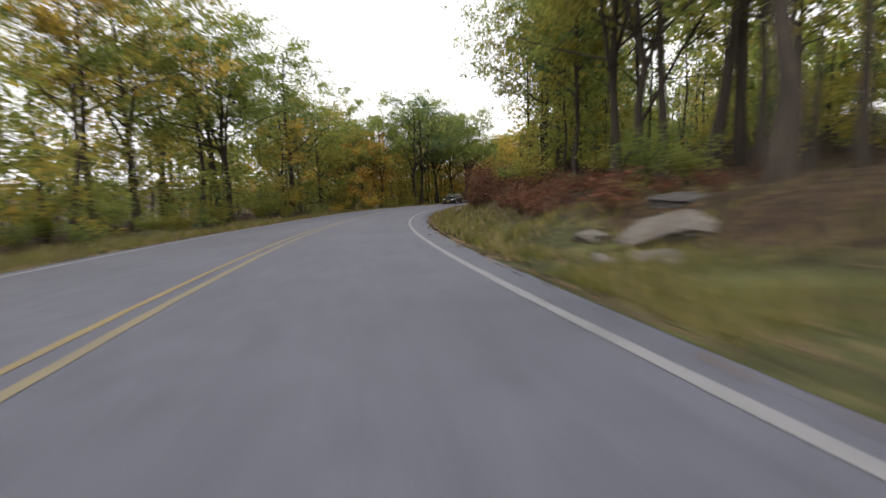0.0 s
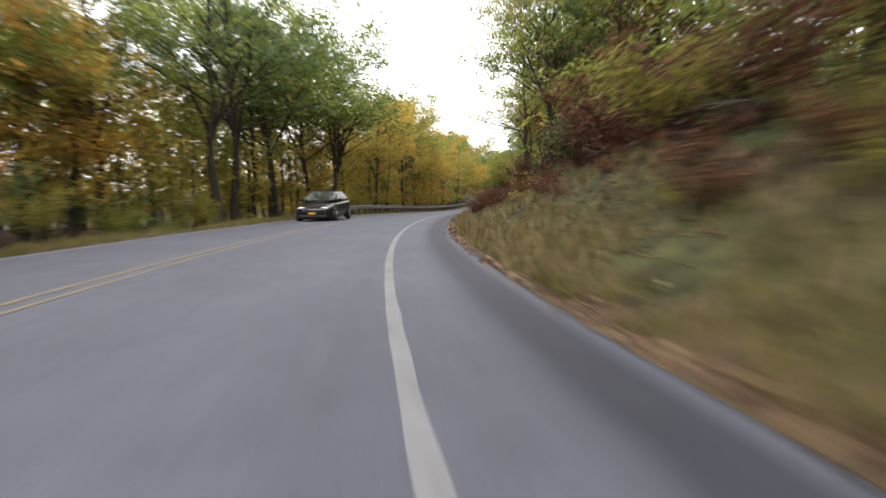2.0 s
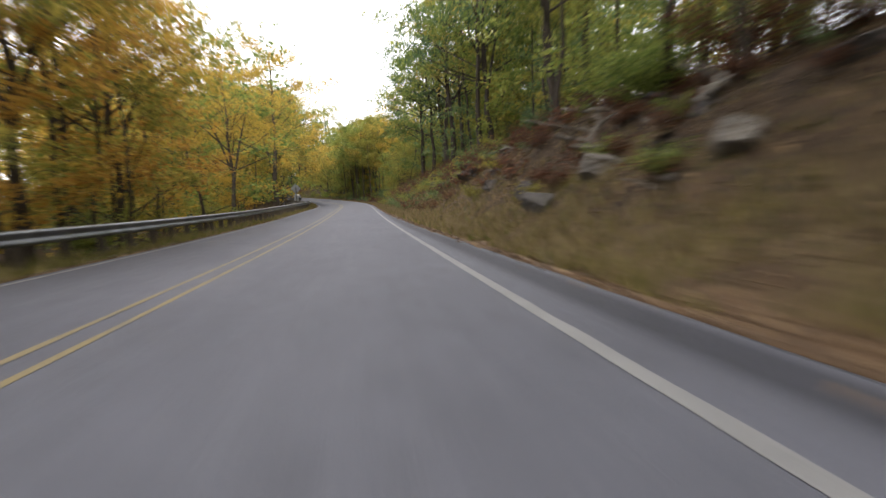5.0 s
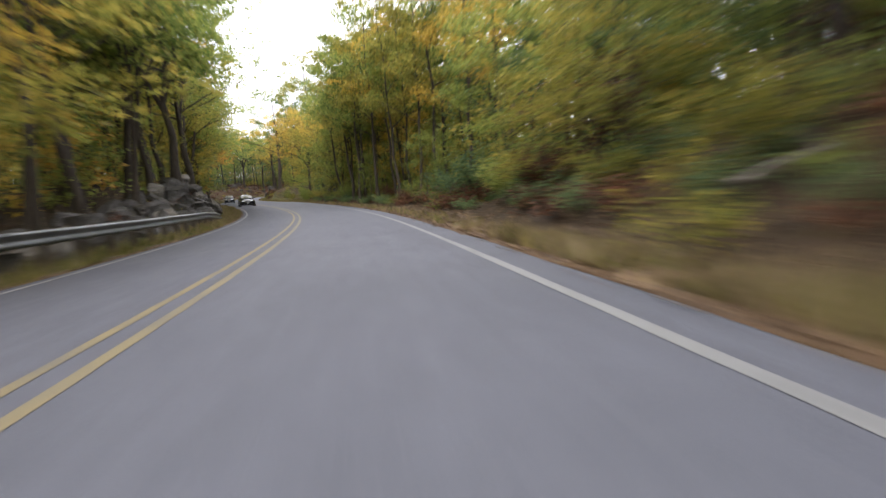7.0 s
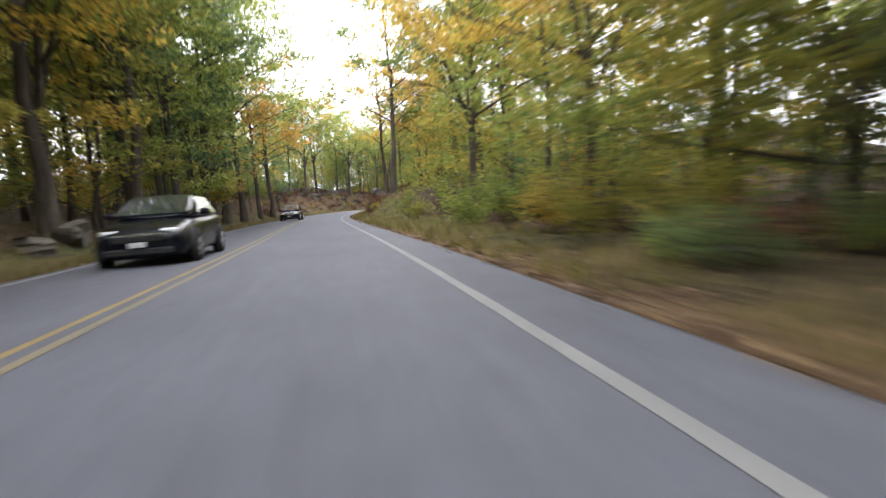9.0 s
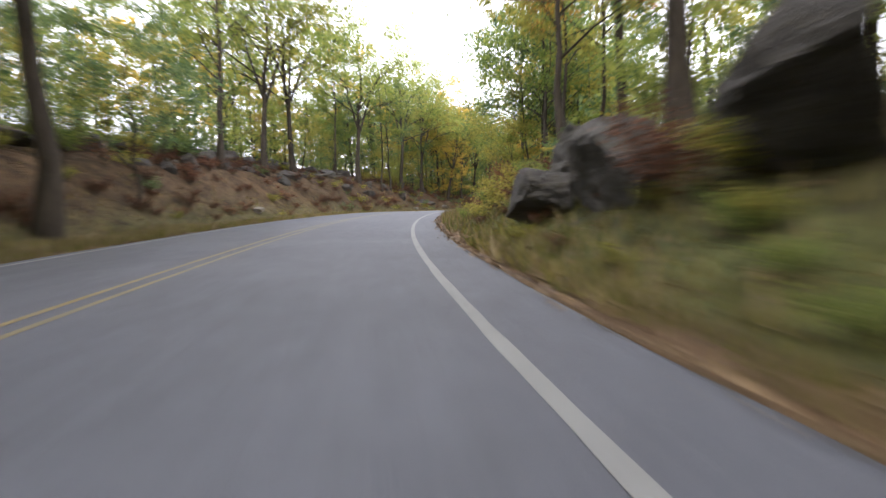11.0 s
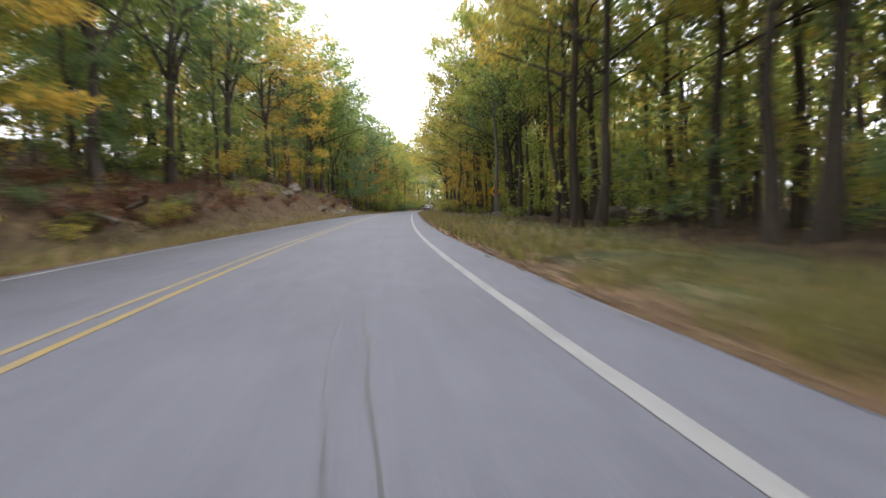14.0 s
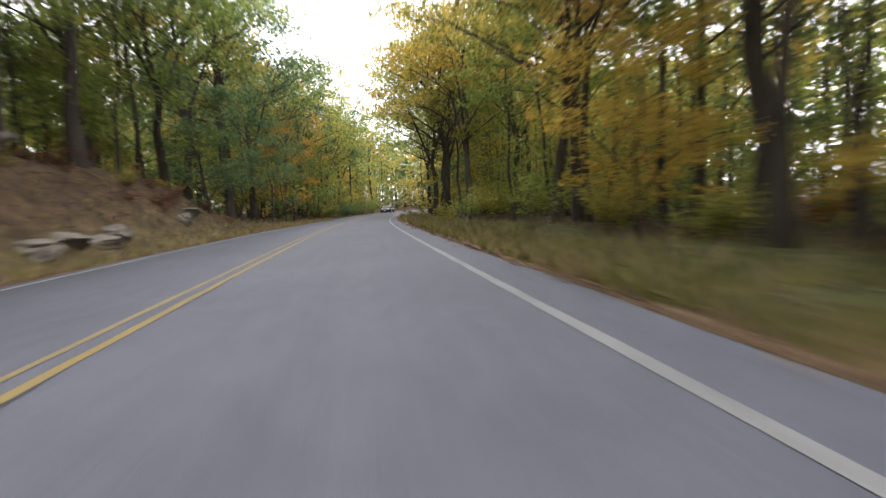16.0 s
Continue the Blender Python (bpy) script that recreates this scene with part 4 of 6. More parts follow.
def woods():
    """The rest of the first rows, thinly between those that stand out."""
    for side in (-1, 1):
        s = 8.0
        while s < 560:
            e = float(edge_r(s) if side > 0 else edge_l(s))
            v, b, h, _ = [float(q) for q in (bank_r(s) if side > 0 else bank_l(s))]
            u0 = max(5.0, v + b + 0.5) if abs(h) > 1.0 else 5.0
            if side > 0 and s > 262:
                u0 = max(u0, 7.0)
            pal = {GREEN: 4, DEEP: 2, OLIVE: 2, YELLOW: 0.5} if side < 0 and 88 < s < 150 else palette(s, side)
            if side < 0 and s < 75 and rng.random() < 0.5:
                s += 7.5
                continue
            tree((TALL, SLIM, SLIM, BROAD)[int(rng.integers(0, 4))], s + rng.uniform(0, 8), side * (e + u0 + rng.uniform(1, 8)), rng.uniform(0.85, 1.15) * (0.72 if side < 0 and (50 < s < 98 or 362 < s < 400) else 1.0), pick(pal), wide=rng.uniform(0.9, 1.1))
            if rng.random() < 0.55 and not (side > 0 and s < 36):
                tree(YOUNG, s + rng.uniform(0, 8), side * (e + u0 + rng.uniform(0.5, 7)), rng.uniform(0.6, 1.1), pick(pal))
            s += 7.5


standing_out()
woods()


# ---- bushes and brush on the verges ----
def scrub():
    for s, o, k, leaf in ((34.3, 7.0, 0.9, RUST), (37.0, 7.6, 1.1, RUST), (39.5, 7.4, 1.2, RUST), (42.0, 8.0, 1.2, RUST), (45.0, 8.4, 1.3, RUST), (47.0, 7.6, 1.0, RUST)):
        tree(BUSH, s, o, k, leaf)
    for s, o, k, leaf in ((31, 9.5, 1.1, OLIVE), (29, 8.6, 0.9, RUST), (50, 8.6, 0.9, OLIVE), (54, 9.2, 1.1, RUST), (58, 9.4, 1.2, RUST), (63, 9.6, 1.3, RUST),
                          (68, 9.8, 1.5, RUST), (71, 9.6, 1.6, RUST), (74, 10.2, 1.6, RUST), (78, 10.0, 1.4, RUST), (66, 9.0, 1.2, OLIVE), (83, 11, 1.2, RUST)):
        tree(BUSH, s, o, k, leaf)
    for s, o, k, leaf in ((205, 7.4, 0.9, OLIVE), (209, 7.2, 0.8, OLIVE), (214.5, 7.4, 0.9, RUST), (218, 7.6, 0.8, GREEN), (223, 7.8, 0.9, RUST), (227, 8.0, 0.9, DEEP),
                          (233, 7.8, 0.9, GREEN), (238, 8.2, 0.8, DEEP), (262, 7.6, 0.9, GREEN), (266, 7.8, 1.0, OLIVE), (270.5, 7.2, 1.0, OLIVE), (273, 6.8, 0.9, OLIVE),
                          (276, 7.4, 1.0, YELLOW), (279, 7.2, 1.1, GREEN), (284, 7.4, 1.1, GREEN), (288, 8.0, 1.0, GREEN), (294, 7.0, 0.9, OLIVE), (300, 7.4, 1.0, GREEN)):
        tree(BUSH, s, o, k, leaf)
    for s, o, k, leaf in ((348, 7.8, 0.9, OLIVE), (352, 7.6, 0.9, RUST), (356, 6.9, 0.8, OLIVE), (364, 7.3, 0.9, GREEN), (368, 6.9, 1.0, GREEN), (371, 9.4, 1.0, GREEN),
                          (378, 9.4, 1.0, GREEN), (395, 7.0, 0.9, GREEN), (397.0, 6.9, 0.9, GREEN), (399.4, 7.2, 1.0, GREEN), (401.6, 7.5, 1.1, GREEN), (404.2, 7.8, 1.0, GREEN), (398.5, 8.8, 1.1, OLIVE), (402.5, 9.2, 1.2, GREEN), (403, 8.0, 1.0, OLIVE), (408, 9.4, 1.0, GREEN),
                          (413, 10.0, 1.0, DEEP), (471, 8.2, 0.9, OLIVE), (476, 8.4, 1.0, OLIVE), (482, 8.2, 1.0, GREEN), (487, 7.4, 0.9, OLIVE), (492, 7.6, 0.9, GREEN), (499, 7.0, 0.9, OLIVE)):
        tree(BUSH, s, o, k, leaf)
    for i in range(70):
        side = -1 if i % 2 else 1
        s = rng.uniform(5, 540)
        e = float(edge_r(s) if side > 0 else edge_l(s))
        v, b, h, _ = [float(q) for q in (bank_r(s) if side > 0 else bank_l(s))]
        u = max(v + 0.6, 2.4) + abs(rng.normal()) * 2.0
        brown = {RUST: 4, OLIVE: 2} if h > 1.0 else {OLIVE: 3, GREEN: 3, RUST: 1}
        tree(BRUSH, s, side * (e + u), rng.uniform(0.6, 1.0), pick(brown))
    for i in range(70):
        s = rng.uniform(345, 500)
        tree(BRUSH, s, -(float(edge_l(s)) + rng.uniform(2.4, 8.0)), rng.uniform(0.35, 0.7), pick({RUST: 5, OLIVE: 1}))
    for i in range(60):
        s = rng.uniform(58, 205)
        tree(BRUSH, s, float(edge_r(s)) + rng.uniform(2.0, 9.0), rng.uniform(0.35, 0.75), pick({RUST: 5, OLIVE: 1}))
    for s, o, k in ((82.2, 5.9, 0.5), (83.0, 6.0, 0.55), (83.8, 6.1, 0.5), (82.6, 6.5, 0.7), (83.5, 6.9, 0.8), (84.4, 6.7, 0.6), (86.0, 7.1, 0.4), (87.4, 8.2, 0.5), (88.6, 7.2, 0.4), (81.4, 8.2, 1.0)):
        tree(BUSH, s, o, k, RUST)
    for i in range(22):
        s = 183.5 + 0.75 * i
        tree(BRUSH, s, float(edge_r(s)) + 2.6 + 1.1 * (i % 5), 0.8 + 0.12 * (i % 4), RUST)
    # undergrowth over the crest of the brown slope, dark in leaf colour
    for i in range(64):
        s = rng.uniform(70, 225)
        o, k, leaf = float(edge_r(s)) + tab(s, (70, 5.5), (112, 7.0), (190, 6.0), (225, 4.0)) + rng.uniform(-0.6, 5.0), rng.uniform(0.8, 1.6), pick({DEEP: 3, GREEN: 2, RUST: 3})
        bare = 160 < s < 208
        # from 160 to 208, DEEP far back stands in for the shaded woods interior
        tree(BUSH, s, o + 1.5 * bare, k * (0.6 if bare else 1.0), (RUST if o < 11 else DEEP) if bare else leaf)
    for i in range(64):
        s = rng.uniform(345, 500)
        tree((YOUNG, BUSH)[i % 2], s, -(float(edge_l(s)) + rng.uniform(7.5, 13.0)), rng.uniform(0.6, 1.2), pick({GREEN: 3, DEEP: 2, OLIVE: 2}))
    for i in range(16):
        tree(BUSH, 536.0 + 2.6 * i, -(float(edge_l(540.0)) + rng.uniform(1.2, 4.0)), rng.uniform(0.9, 1.5), pick({DEEP: 3, GREEN: 3, OLIVE: 1}))
    for i in range(30):
        s = rng.uniform(308, 362)
        tree((YOUNG, BUSH)[i % 2], s, -(float(edge_l(s)) + rng.uniform(4.5, 13.0)), rng.uniform(0.8, 1.4), pick({GREEN: 3, DEEP: 2, OLIVE: 2, RUST: 1}))
    for i in range(22):
        s = rng.uniform(60, 100)
        tree((YOUNG, BUSH)[i % 2], s, float(edge_r(s)) + 6.0 + rng.uniform(0, 5.0), rng.uniform(0.6, 1.1), pick({DEEP: 2, GREEN: 1, RUST: 4}))
    for i in range(34):
        s = rng.uniform(62, 222)
        tree(YOUNG, s, float(edge_r(s)) + tab(s, (62, 6.5), (112, 8.0), (190, 7.0), (222, 4.5)) + rng.uniform(0, 7.0) + (3.0 if 160 < s < 205 else 0.0), rng.uniform(0.5, 0.9), pick({DEEP: 1, GREEN: 4, OLIVE: 2}))
    for i in range(26):
        s = rng.uniform(18, 62)
        tree(BRUSH, s, float(edge_r(s)) + rng.uniform(3.0, 7.5), rng.uniform(0.5, 0.9), RUST)
    for i in range(26):
        s = rng.uniform(22, 92)
        tree(BUSH, s, -(float(edge_l(s)) + rng.uniform(3.8, 8.0)), rng.uniform(0.6, 1.2), pick({GREEN: 3, OLIVE: 3, YELLOW: 1}))
    for i in range(34):
        s = rng.uniform(212, 268)
        tree(BUSH, s, float(edge_r(s)) + rng.uniform(3.2, 7.0), rng.uniform(0.6, 1.1), pick({DEEP: 2, GREEN: 2, RUST: 2, OLIVE: 1}))
    for i in range(60):
        side = -1 if i % 2 else 1
        s = rng.uniform(5, 540)
        e = float(edge_r(s) if side > 0 else edge_l(s))
        v, b, h, _ = [float(q) for q in (bank_r(s) if side > 0 else bank_l(s))]
        tree(BUSH, s, side * (e + max(v + b, 5.0) + rng.uniform(-0.5, 5)), rng.uniform(0.8, 1.5), pick(palette(s, side)))


scrub()


def undergrowth():
    """Low dry brush on the banks, too dense to count, as one mass."""
    def made(seed):
        r = np.random.default_rng(seed)
        tubes, tips = [], []
        for i in range(9):
            az, ln = i * 2.4 + r.random(), 0.95 * (0.4 + 0.6 * r.random())
            end = np.array([np.cos(az) * ln, np.sin(az) * ln, 0.4 + 0.6 * r.random()])
            tubes.append(tube_np(np.array([[0, 0, -0.1], end * [0.35, 0.35, 0.6], end]), np.array([0.015, 0.012, 0.004]), 3))
            tips += [end * [0.35, 0.35, 0.6], end, end * [0.7, 0.7, 0.8]]
        v, f = gather(tubes)
        return (v, halved(f)), leaves(np.array(tips), np.full(len(tips), 0.34), 13, 0.125, 0.85, seed + 9)

    shapes = [made(400 + k) for k in range(4)]
    order = [BARK, RUST, OLIVE, DEEP, GREEN]
    vs, fs, ms, n = [], [], [], 0
    for count, side, s0, s1, u0, u1, k0, k1, pal in (
            (120, 1, 12, 70, 3.2, 9.5, 0.4, 0.9, {RUST: 7, DEEP: 1}),
            (90, 1, 58, 112, 2.4, 8.5, 0.4, 0.9, {RUST: 6, DEEP: 1, OLIVE: 1}),
            (70, 1, 176, 206, 2.6, 9.5, 0.4, 0.9, {RUST: 5, DEEP: 2, OLIVE: 1}),
            (150, 1, 160, 204, 1.1, 8.0, 0.4, 0.9, {DEEP: 3, OLIVE: 2, RUST: 3, GREEN: 1}),
            (70, -1, 396, 445, 3.0, 8.5, 0.5, 1.0, {DEEP: 3, RUST: 4, OLIVE: 1}),
            (220, 1, 70, 205, 2.6, 10.0, 0.4, 0.95, {RUST: 6, DEEP: 1, OLIVE: 1}),
            (70, 1, 198, 226, 2.2, 8.0, 0.5, 1.0, {RUST: 4, DEEP: 3, GREEN: 2}),
            (110, 1, 222, 270, 1.8, 7.0, 0.4, 0.9, {DEEP: 3, RUST: 3, GREEN: 2}),
            (60, 1, 338, 362, 1.6, 6.0, 0.5, 0.9, {RUST: 4, OLIVE: 3}),
            (40, 1, 366, 400, 3.0, 6.0, 0.5, 0.9, {GREEN: 3, OLIVE: 2, RUST: 1}),
            (150, -1, 345, 505, 3.0, 9.5, 0.4, 0.95, {RUST: 6, DEEP: 1, OLIVE: 2}),
            (40, -1, 228, 275, 3.4, 7.0, 0.4, 0.8, {OLIVE: 3, GREEN: 2, RUST: 2})):
        for _ in range(count):
            s = rng.uniform(s0, s1)
            o = side * (float(edge_r(s) if side > 0 else edge_l(s)) + rng.uniform(u0, u1))
            p = at(np.array(float(s)), o, ground_z(s, o))
            a, k, leaf = rng.uniform(0, 2 * np.pi), rng.uniform(k0, k1), pick(pal)
            rot = np.array([[np.cos(a), -np.sin(a), 0], [np.sin(a), np.cos(a), 0], [0, 0, 1]]) * k
            for (v, f), m in zip(shapes[int(rng.integers(0, 4))], (0, order.index(leaf))):
                vs.append(v @ rot.T + p)
                fs.append(f + n)
                ms.append(np.full(len(f), m))
                n += len(v)
    me = mesh_of("undergrowth", np.concatenate(vs), np.concatenate(fs), *order)
    me.polygons.foreach_set("material_index", np.concatenate(ms).astype(np.int32))
    tagged(new("undergrowth", me), "rust brown and dark green undergrowth on the banks", "undergrowth", kind="stuff")


undergrowth()


# ---- the woods behind, too many to count, as one mass ----
def woods_behind():
    def made(h, r0, cf, spread, limbs, k, per, size, seed):
        tubes, tips, sizes = grow(h, r0, cf, spread, limbs, seed, 0.06, 5, False)
        mid = clumps(tips, np.maximum(sizes, 0.6), k, 1.5, seed)
        v, f = gather(tubes[:5])
        return (v, halved(f)), leaves(mid, np.full(len(mid), 0.85), per, size, 0.75, seed + 300)

    high = [made(16 + k, 0.19, 0.34, 5.0, 11, 3, 6, 0.5, 210 + k) for k in range(4)]
    middle = [made(8.5 + k, 0.08, 0.14, 3.6, 9, 3, 6, 0.32, 270 + k) for k in range(3)]
    low = [made(5.5 + k, 0.06, 0.04, 3.0, 7, 3, 3, 0.46, 230 + k) for k in range(3)]
    far = [made(17 + k, 0.2, 0.08, 6.0, 12, 3, 3, 1.1, 250 + k) for k in range(3)]
    order = [BARK, GREEN, DEEP, OLIVE, YELLOW, ORANGE]
    vs, fs, ms, n = [], [], [], 0

    def put(shape, s, o, k, leaf):
        nonlocal n
        p = at(np.array(float(s)), o, ground_z(s, o))
        a = rng.uniform(0, 2 * np.pi)
        rot = np.array([[np.cos(a), -np.sin(a), 0], [np.sin(a), np.cos(a), 0], [0, 0, 1]]) * k
        for (v, f), m in zip(shape, (0, order.index(leaf))):
            vs.append(v @ rot.T + p)
            fs.append(f + n)
            ms.append(np.full(len(f), m))
            n += len(v)

    def one(shapes):
        return shapes[int(rng.integers(0, len(shapes)))]

    def depth(s, side):
        """Rows of trees behind the first, their size, and the size of the farthest."""
        if side > 0:
            stops = ((70, 2, 0.95, 0.7), (100, 2, 0.9, 0.75), (165, 1, 0.8, 0.45), (198, 3, 0.9, 0.7), (262, 5, 1.0, 1.1), (275, 4, 0.95, 1.0), (312, 2, 0.9, 0.85), (376, 1, 0.85, 0.55), (420, 2, 0.9, 0.7), (462, 4, 0.95, 0.9), (525, 3, 0.95, 0.9))
        else:
            stops = ((90, 3, 0.7, 0.65), (128, 3, 0.8, 0.7), (212, 2, 0.65, 0.5), (268, 4, 1.0, 0.95), (335, 4, 1.1, 1.0), (374, 1, 0.9, 0.6), (425, 2, 0.95, 0.75), (525, 3, 0.95, 0.85))
        for end, *rest in stops:
            if s < end:
                return rest
        return 3, 1.0, 1.0

    def understorey(s, side):
        """Rows of half-grown trees, leafy to the ground."""
        stops = ((40, 0), (118, 1), (165, 0), (198, 1), (268, 3), (312, 1), (376, 1), (424, 1), (525, 1)) if side > 0 else ((100, 2), (212, 2), (330, 3), (374, 1), (425, 2), (525, 2))
        for end, k in stops:
            if s < end:
                return k
        return 2

    for side in (-1, 1):
        s = -20.0
        while s < 640:
            e = float(edge_r(s) if side > 0 else edge_l(s))
            v, b, h, _ = [float(q) for q in (bank_r(s) if side > 0 else bank_l(s))]
            u0 = max(4.0, v + b) if abs(h) > 1.0 else 4.2
            if side > 0 and s > 366:
                u0 = 7.0
            pal = palette(s, side)
            count, size, back = depth(s, side)
            for k in range(count if s > 3 else 0):
                lo = 4 + 22 * (k + (0.5 if count == 1 else 0.0)) / count
                put(one(high), s + rng.uniform(0, 6), side * (e + u0 + lo + rng.uniform(0, 7)), size * rng.uniform(0.75, 1.1), pick(pal))
            for k in range(understorey(s, side)):
                put(one(middle), s + rng.uniform(0, 6), side * (e + u0 + 2.5 + 6 * k + rng.uniform(0, 6)), rng.uniform(0.7, 1.1), pick(pal))
            for lo, hi in ((22, 30), (28, 37)):
                put(one(far), s + rng.uniform(0, 6), side * (e + u0 + rng.uniform(lo, hi)), back * rng.uniform(0.7, 1.0), pick(pal))
            for lo, hi in ((13, 20), (18, 27), (22, 30)) if side > 0 and s < 36 else ((1, 5), (4, 9), (8, 14), (13, 20), (18, 27)):
                put(one(low), s + rng.uniform(0, 6), side * (e + u0 + rng.uniform(lo, hi)), rng.uniform(0.35, 0.8), pick(pal))
            s += 5.5
    # dense low growth between the trunks further in
    for count, side, s0, s1, o0, o1 in ((150, 1, 395, 520, 14, 34), (110, 1, 200, 300, 12, 30), (80, -1, 5, 105, 13, 30), (60, -1, 105, 210, 11, 26), (60, 1, 10, 70, 26, 40), (50, 1, 84, 130, 20, 36), (70, 1, 222, 266, 14, 36), (40, 1, 425, 470, 20, 36), (60, 1, 180, 207, 14, 26)):
        for _ in range(count):
            put(one(low), rng.uniform(s0, s1), side * rng.uniform(o0, o1), rng.uniform(0.35, 0.65), pick({DEEP: 3, GREEN: 3, OLIVE: 2}))
    # the woods close the view where the road leaves it
    for i in range(110):
        put(low[i % 3], rng.uniform(520, 640), rng.uniform(5.5, 26) * (1 if i % 2 else -1), rng.uniform(0.8, 1.5), pick({GREEN: 3, DEEP: 2, OLIVE: 2, YELLOW: 1}))
    for i in range(130):
        put(high[i % 4], rng.uniform(535, 655), rng.uniform(6, 40) * (1 if i % 2 else -1), rng.uniform(0.8, 1.2), pick({GREEN: 3, OLIVE: 2, YELLOW: 1}))
    me = mesh_of("background_woods", np.concatenate(vs), np.concatenate(fs), *order)
    me.polygons.foreach_set("material_index", np.concatenate(ms).astype(np.int32))
    tagged(new("background_woods", me), "dense mixed autumn woodland behind the roadside trees", "woods", kind="stuff")


woods_behind()


# ---- rocks ----
def rock(s, o, w, d, h, material=ROCK, turn=0.0, sink=0.25, seed=0, lean=(0, 0), label="weathered grey boulder on the bank", lift=0.0):
    """w along the road, d across it, h high over the ground."""
    r = np.random.default_rng(seed + int(s * 7))
    bm = bmesh.new()
    bmesh.ops.create_icosphere(bm, subdivisions=4, radius=1.25)
    planes = []
    for k in range(17):
        nrm = Vector(r.normal(size=3) * (1, 1, 0.75)).normalized()
        planes.append((nrm, r.uniform(0.5, 0.86)))
    planes.append((Vector((r.normal() * 0.3, r.normal() * 0.3, 1)).normalized(), 0.5))
    off = Vector(r.uniform(-50, 50, 3))
    bed = Vector((r.normal() * 0.25, r.normal() * 0.25, 1)).normalized()
    for v in bm.verts:
        p = v.co.copy()
        for nrm, dist in planes:
            q = p.dot(nrm)
            if q > dist:
                p -= nrm * (q - dist)
        # layers of the bedding stand in or out, and cracks run between blocks
        layer = noise.noise(Vector((0, 0, math.floor(p.dot(bed) * 4.5 + 0.6 * noise.noise(p * 0.9 + off)) * 7.3)) + off)
        crack_ = max(0.0, 0.1 - abs(noise.noise(p * 1.5 - off))) / 0.1
        flat = Vector((p.x, p.y, 0.25 * p.z))
        p += flat * (0.13 * layer - 0.12 * crack_) + p * (0.05 * noise.noise(p * 3.0 + off) + 0.035 * noise.noise(p * 9 + off))
        v.co = p
    lo = [min(v.co[k] for v in bm.verts) for k in range(3)]
    hi = [max(v.co[k] for v in bm.verts) for k in range(3)]
    size = (d, w, h + sink)
    for v in bm.verts:
        v.co = Vector([(v.co[k] - (lo[k] + hi[k]) / 2) * size[k] / (hi[k] - lo[k]) for k in range(3)])
    me = bm_mesh("rock", bm, material)
    z = ground_z(s, o)
    p = at(np.array(float(s)), o, z + h / 2 - sink / 2 + lift)
    ob = new("rock", me)
    ob.matrix_basis = pose(*p, lean[0], lean[1], head_at(s) + turn)
    return tagged(ob, label, "rock", "roadside rocks")


PALE = "pale weathered grey boulder in the grass"
rock(9.4, 7.2, 2.4, 1.7, 0.4, ROCK, 12, 0.5, 4, (-6, -24), label=PALE)
rock(11.6, 8.6, 1.5, 1.2, 0.25, ROCK_MID, -20, 0.5, 1, (8, -22), label=PALE)
rock(10.6, 6.3, 0.8, 0.6, 0.2, ROCK, 10, 0.2, 7, (4, -10), label="small pale stone in the grass")
rock(7.4, 5.9, 0.7, 0.5, 0.18, ROCK, 30, seed=2, label="small pale stone in the grass")
rock(8.4, 5.6, 0.5, 0.4, 0.12, ROCK, 5, seed=3, label="small pale stone in the grass")
rock(45.1, 6.1, 1.5, 1.0, 0.3, ROCK, 10, seed=5, label=PALE)
for i, (s, o, w, h) in enumerate(((67, 10.6, 2.4, 0.7), (71.5, 10.6, 2.6, 0.7), (76.0, 10.8, 2.0, 0.6), (81, 11.2, 1.6, 0.5))):
    rock(s, o, w, 2.4, h, ROCK_DARK, (-8, 6, -4, 12)[i], 0.5, 5 + i, label="dark mossy rock ledge on top of the bank")
rock(91.2, 6.5, 2.2, 1.4, 0.55, ROCK, 4, 0.3, label="flat-topped brown rock ledge on the bank")
rock(93.0, 6.8, 1.8, 1.3, 0.5, ROCK, -8, 0.3, 3, label="flat-topped brown rock ledge on the bank", lift=0.15)
rock(99.4, 5.9, 1.5, 1.0, 0.55, ROCK, 14, label=PALE)
rock(103.6, 6.4, 2.2, 1.2, 0.4, ROCK, -5, label=PALE)
rock(119.6, 6.9, 1.3, 0.9, 0.36, ROCK_DARK, 8, 0.4, label="dark weathered rock in the leaf litter")
rock(124.0, 7.4, 1.6, 1.0, 0.42, ROCK_DARK, -12, 0.4, label="dark weathered rock in the leaf litter")
rock(131.0, 7.0, 0.9, 0.7, 0.36, ROCK, 20, 0.4, label=PALE)
rock(138.0, 7.6, 1.2, 0.8, 0.48, ROCK, -15, 0.4, label=PALE)
rock(142.5, 7.4, 1.4, 0.8, 0.54, ROCK, 5, 0.4, label=PALE)
rock(147.0, 7.0, 0.9, 0.7, 0.36, ROCK_DARK, 5, 0.4, label="dark weathered rock in the leaf litter")
rock(160.0, 8.0, 2.0, 1.3, 0.60, ROCK_DARK, 5, 0.4, label="dark weathered rock in the leaf litter")
rock(173.0, 7.6, 1.0, 0.8, 0.30, ROCK_DARK, 5, 0.4, label="dark weathered rock in the leaf litter")
for i in range(13):
    s = 184.6 + 1.15 * i + rng.uniform(-0.4, 0.4)
    rock(s, tab(s, (184, 6.5), (200, 5.6)) + rng.uniform(-0.3, 0.9), rng.uniform(0.5, 1.1), rng.uniform(0.5, 0.8), rng.uniform(0.25, 0.5), ROCK, rng.uniform(-30, 30), 0.2, 20 + i, label=PALE)
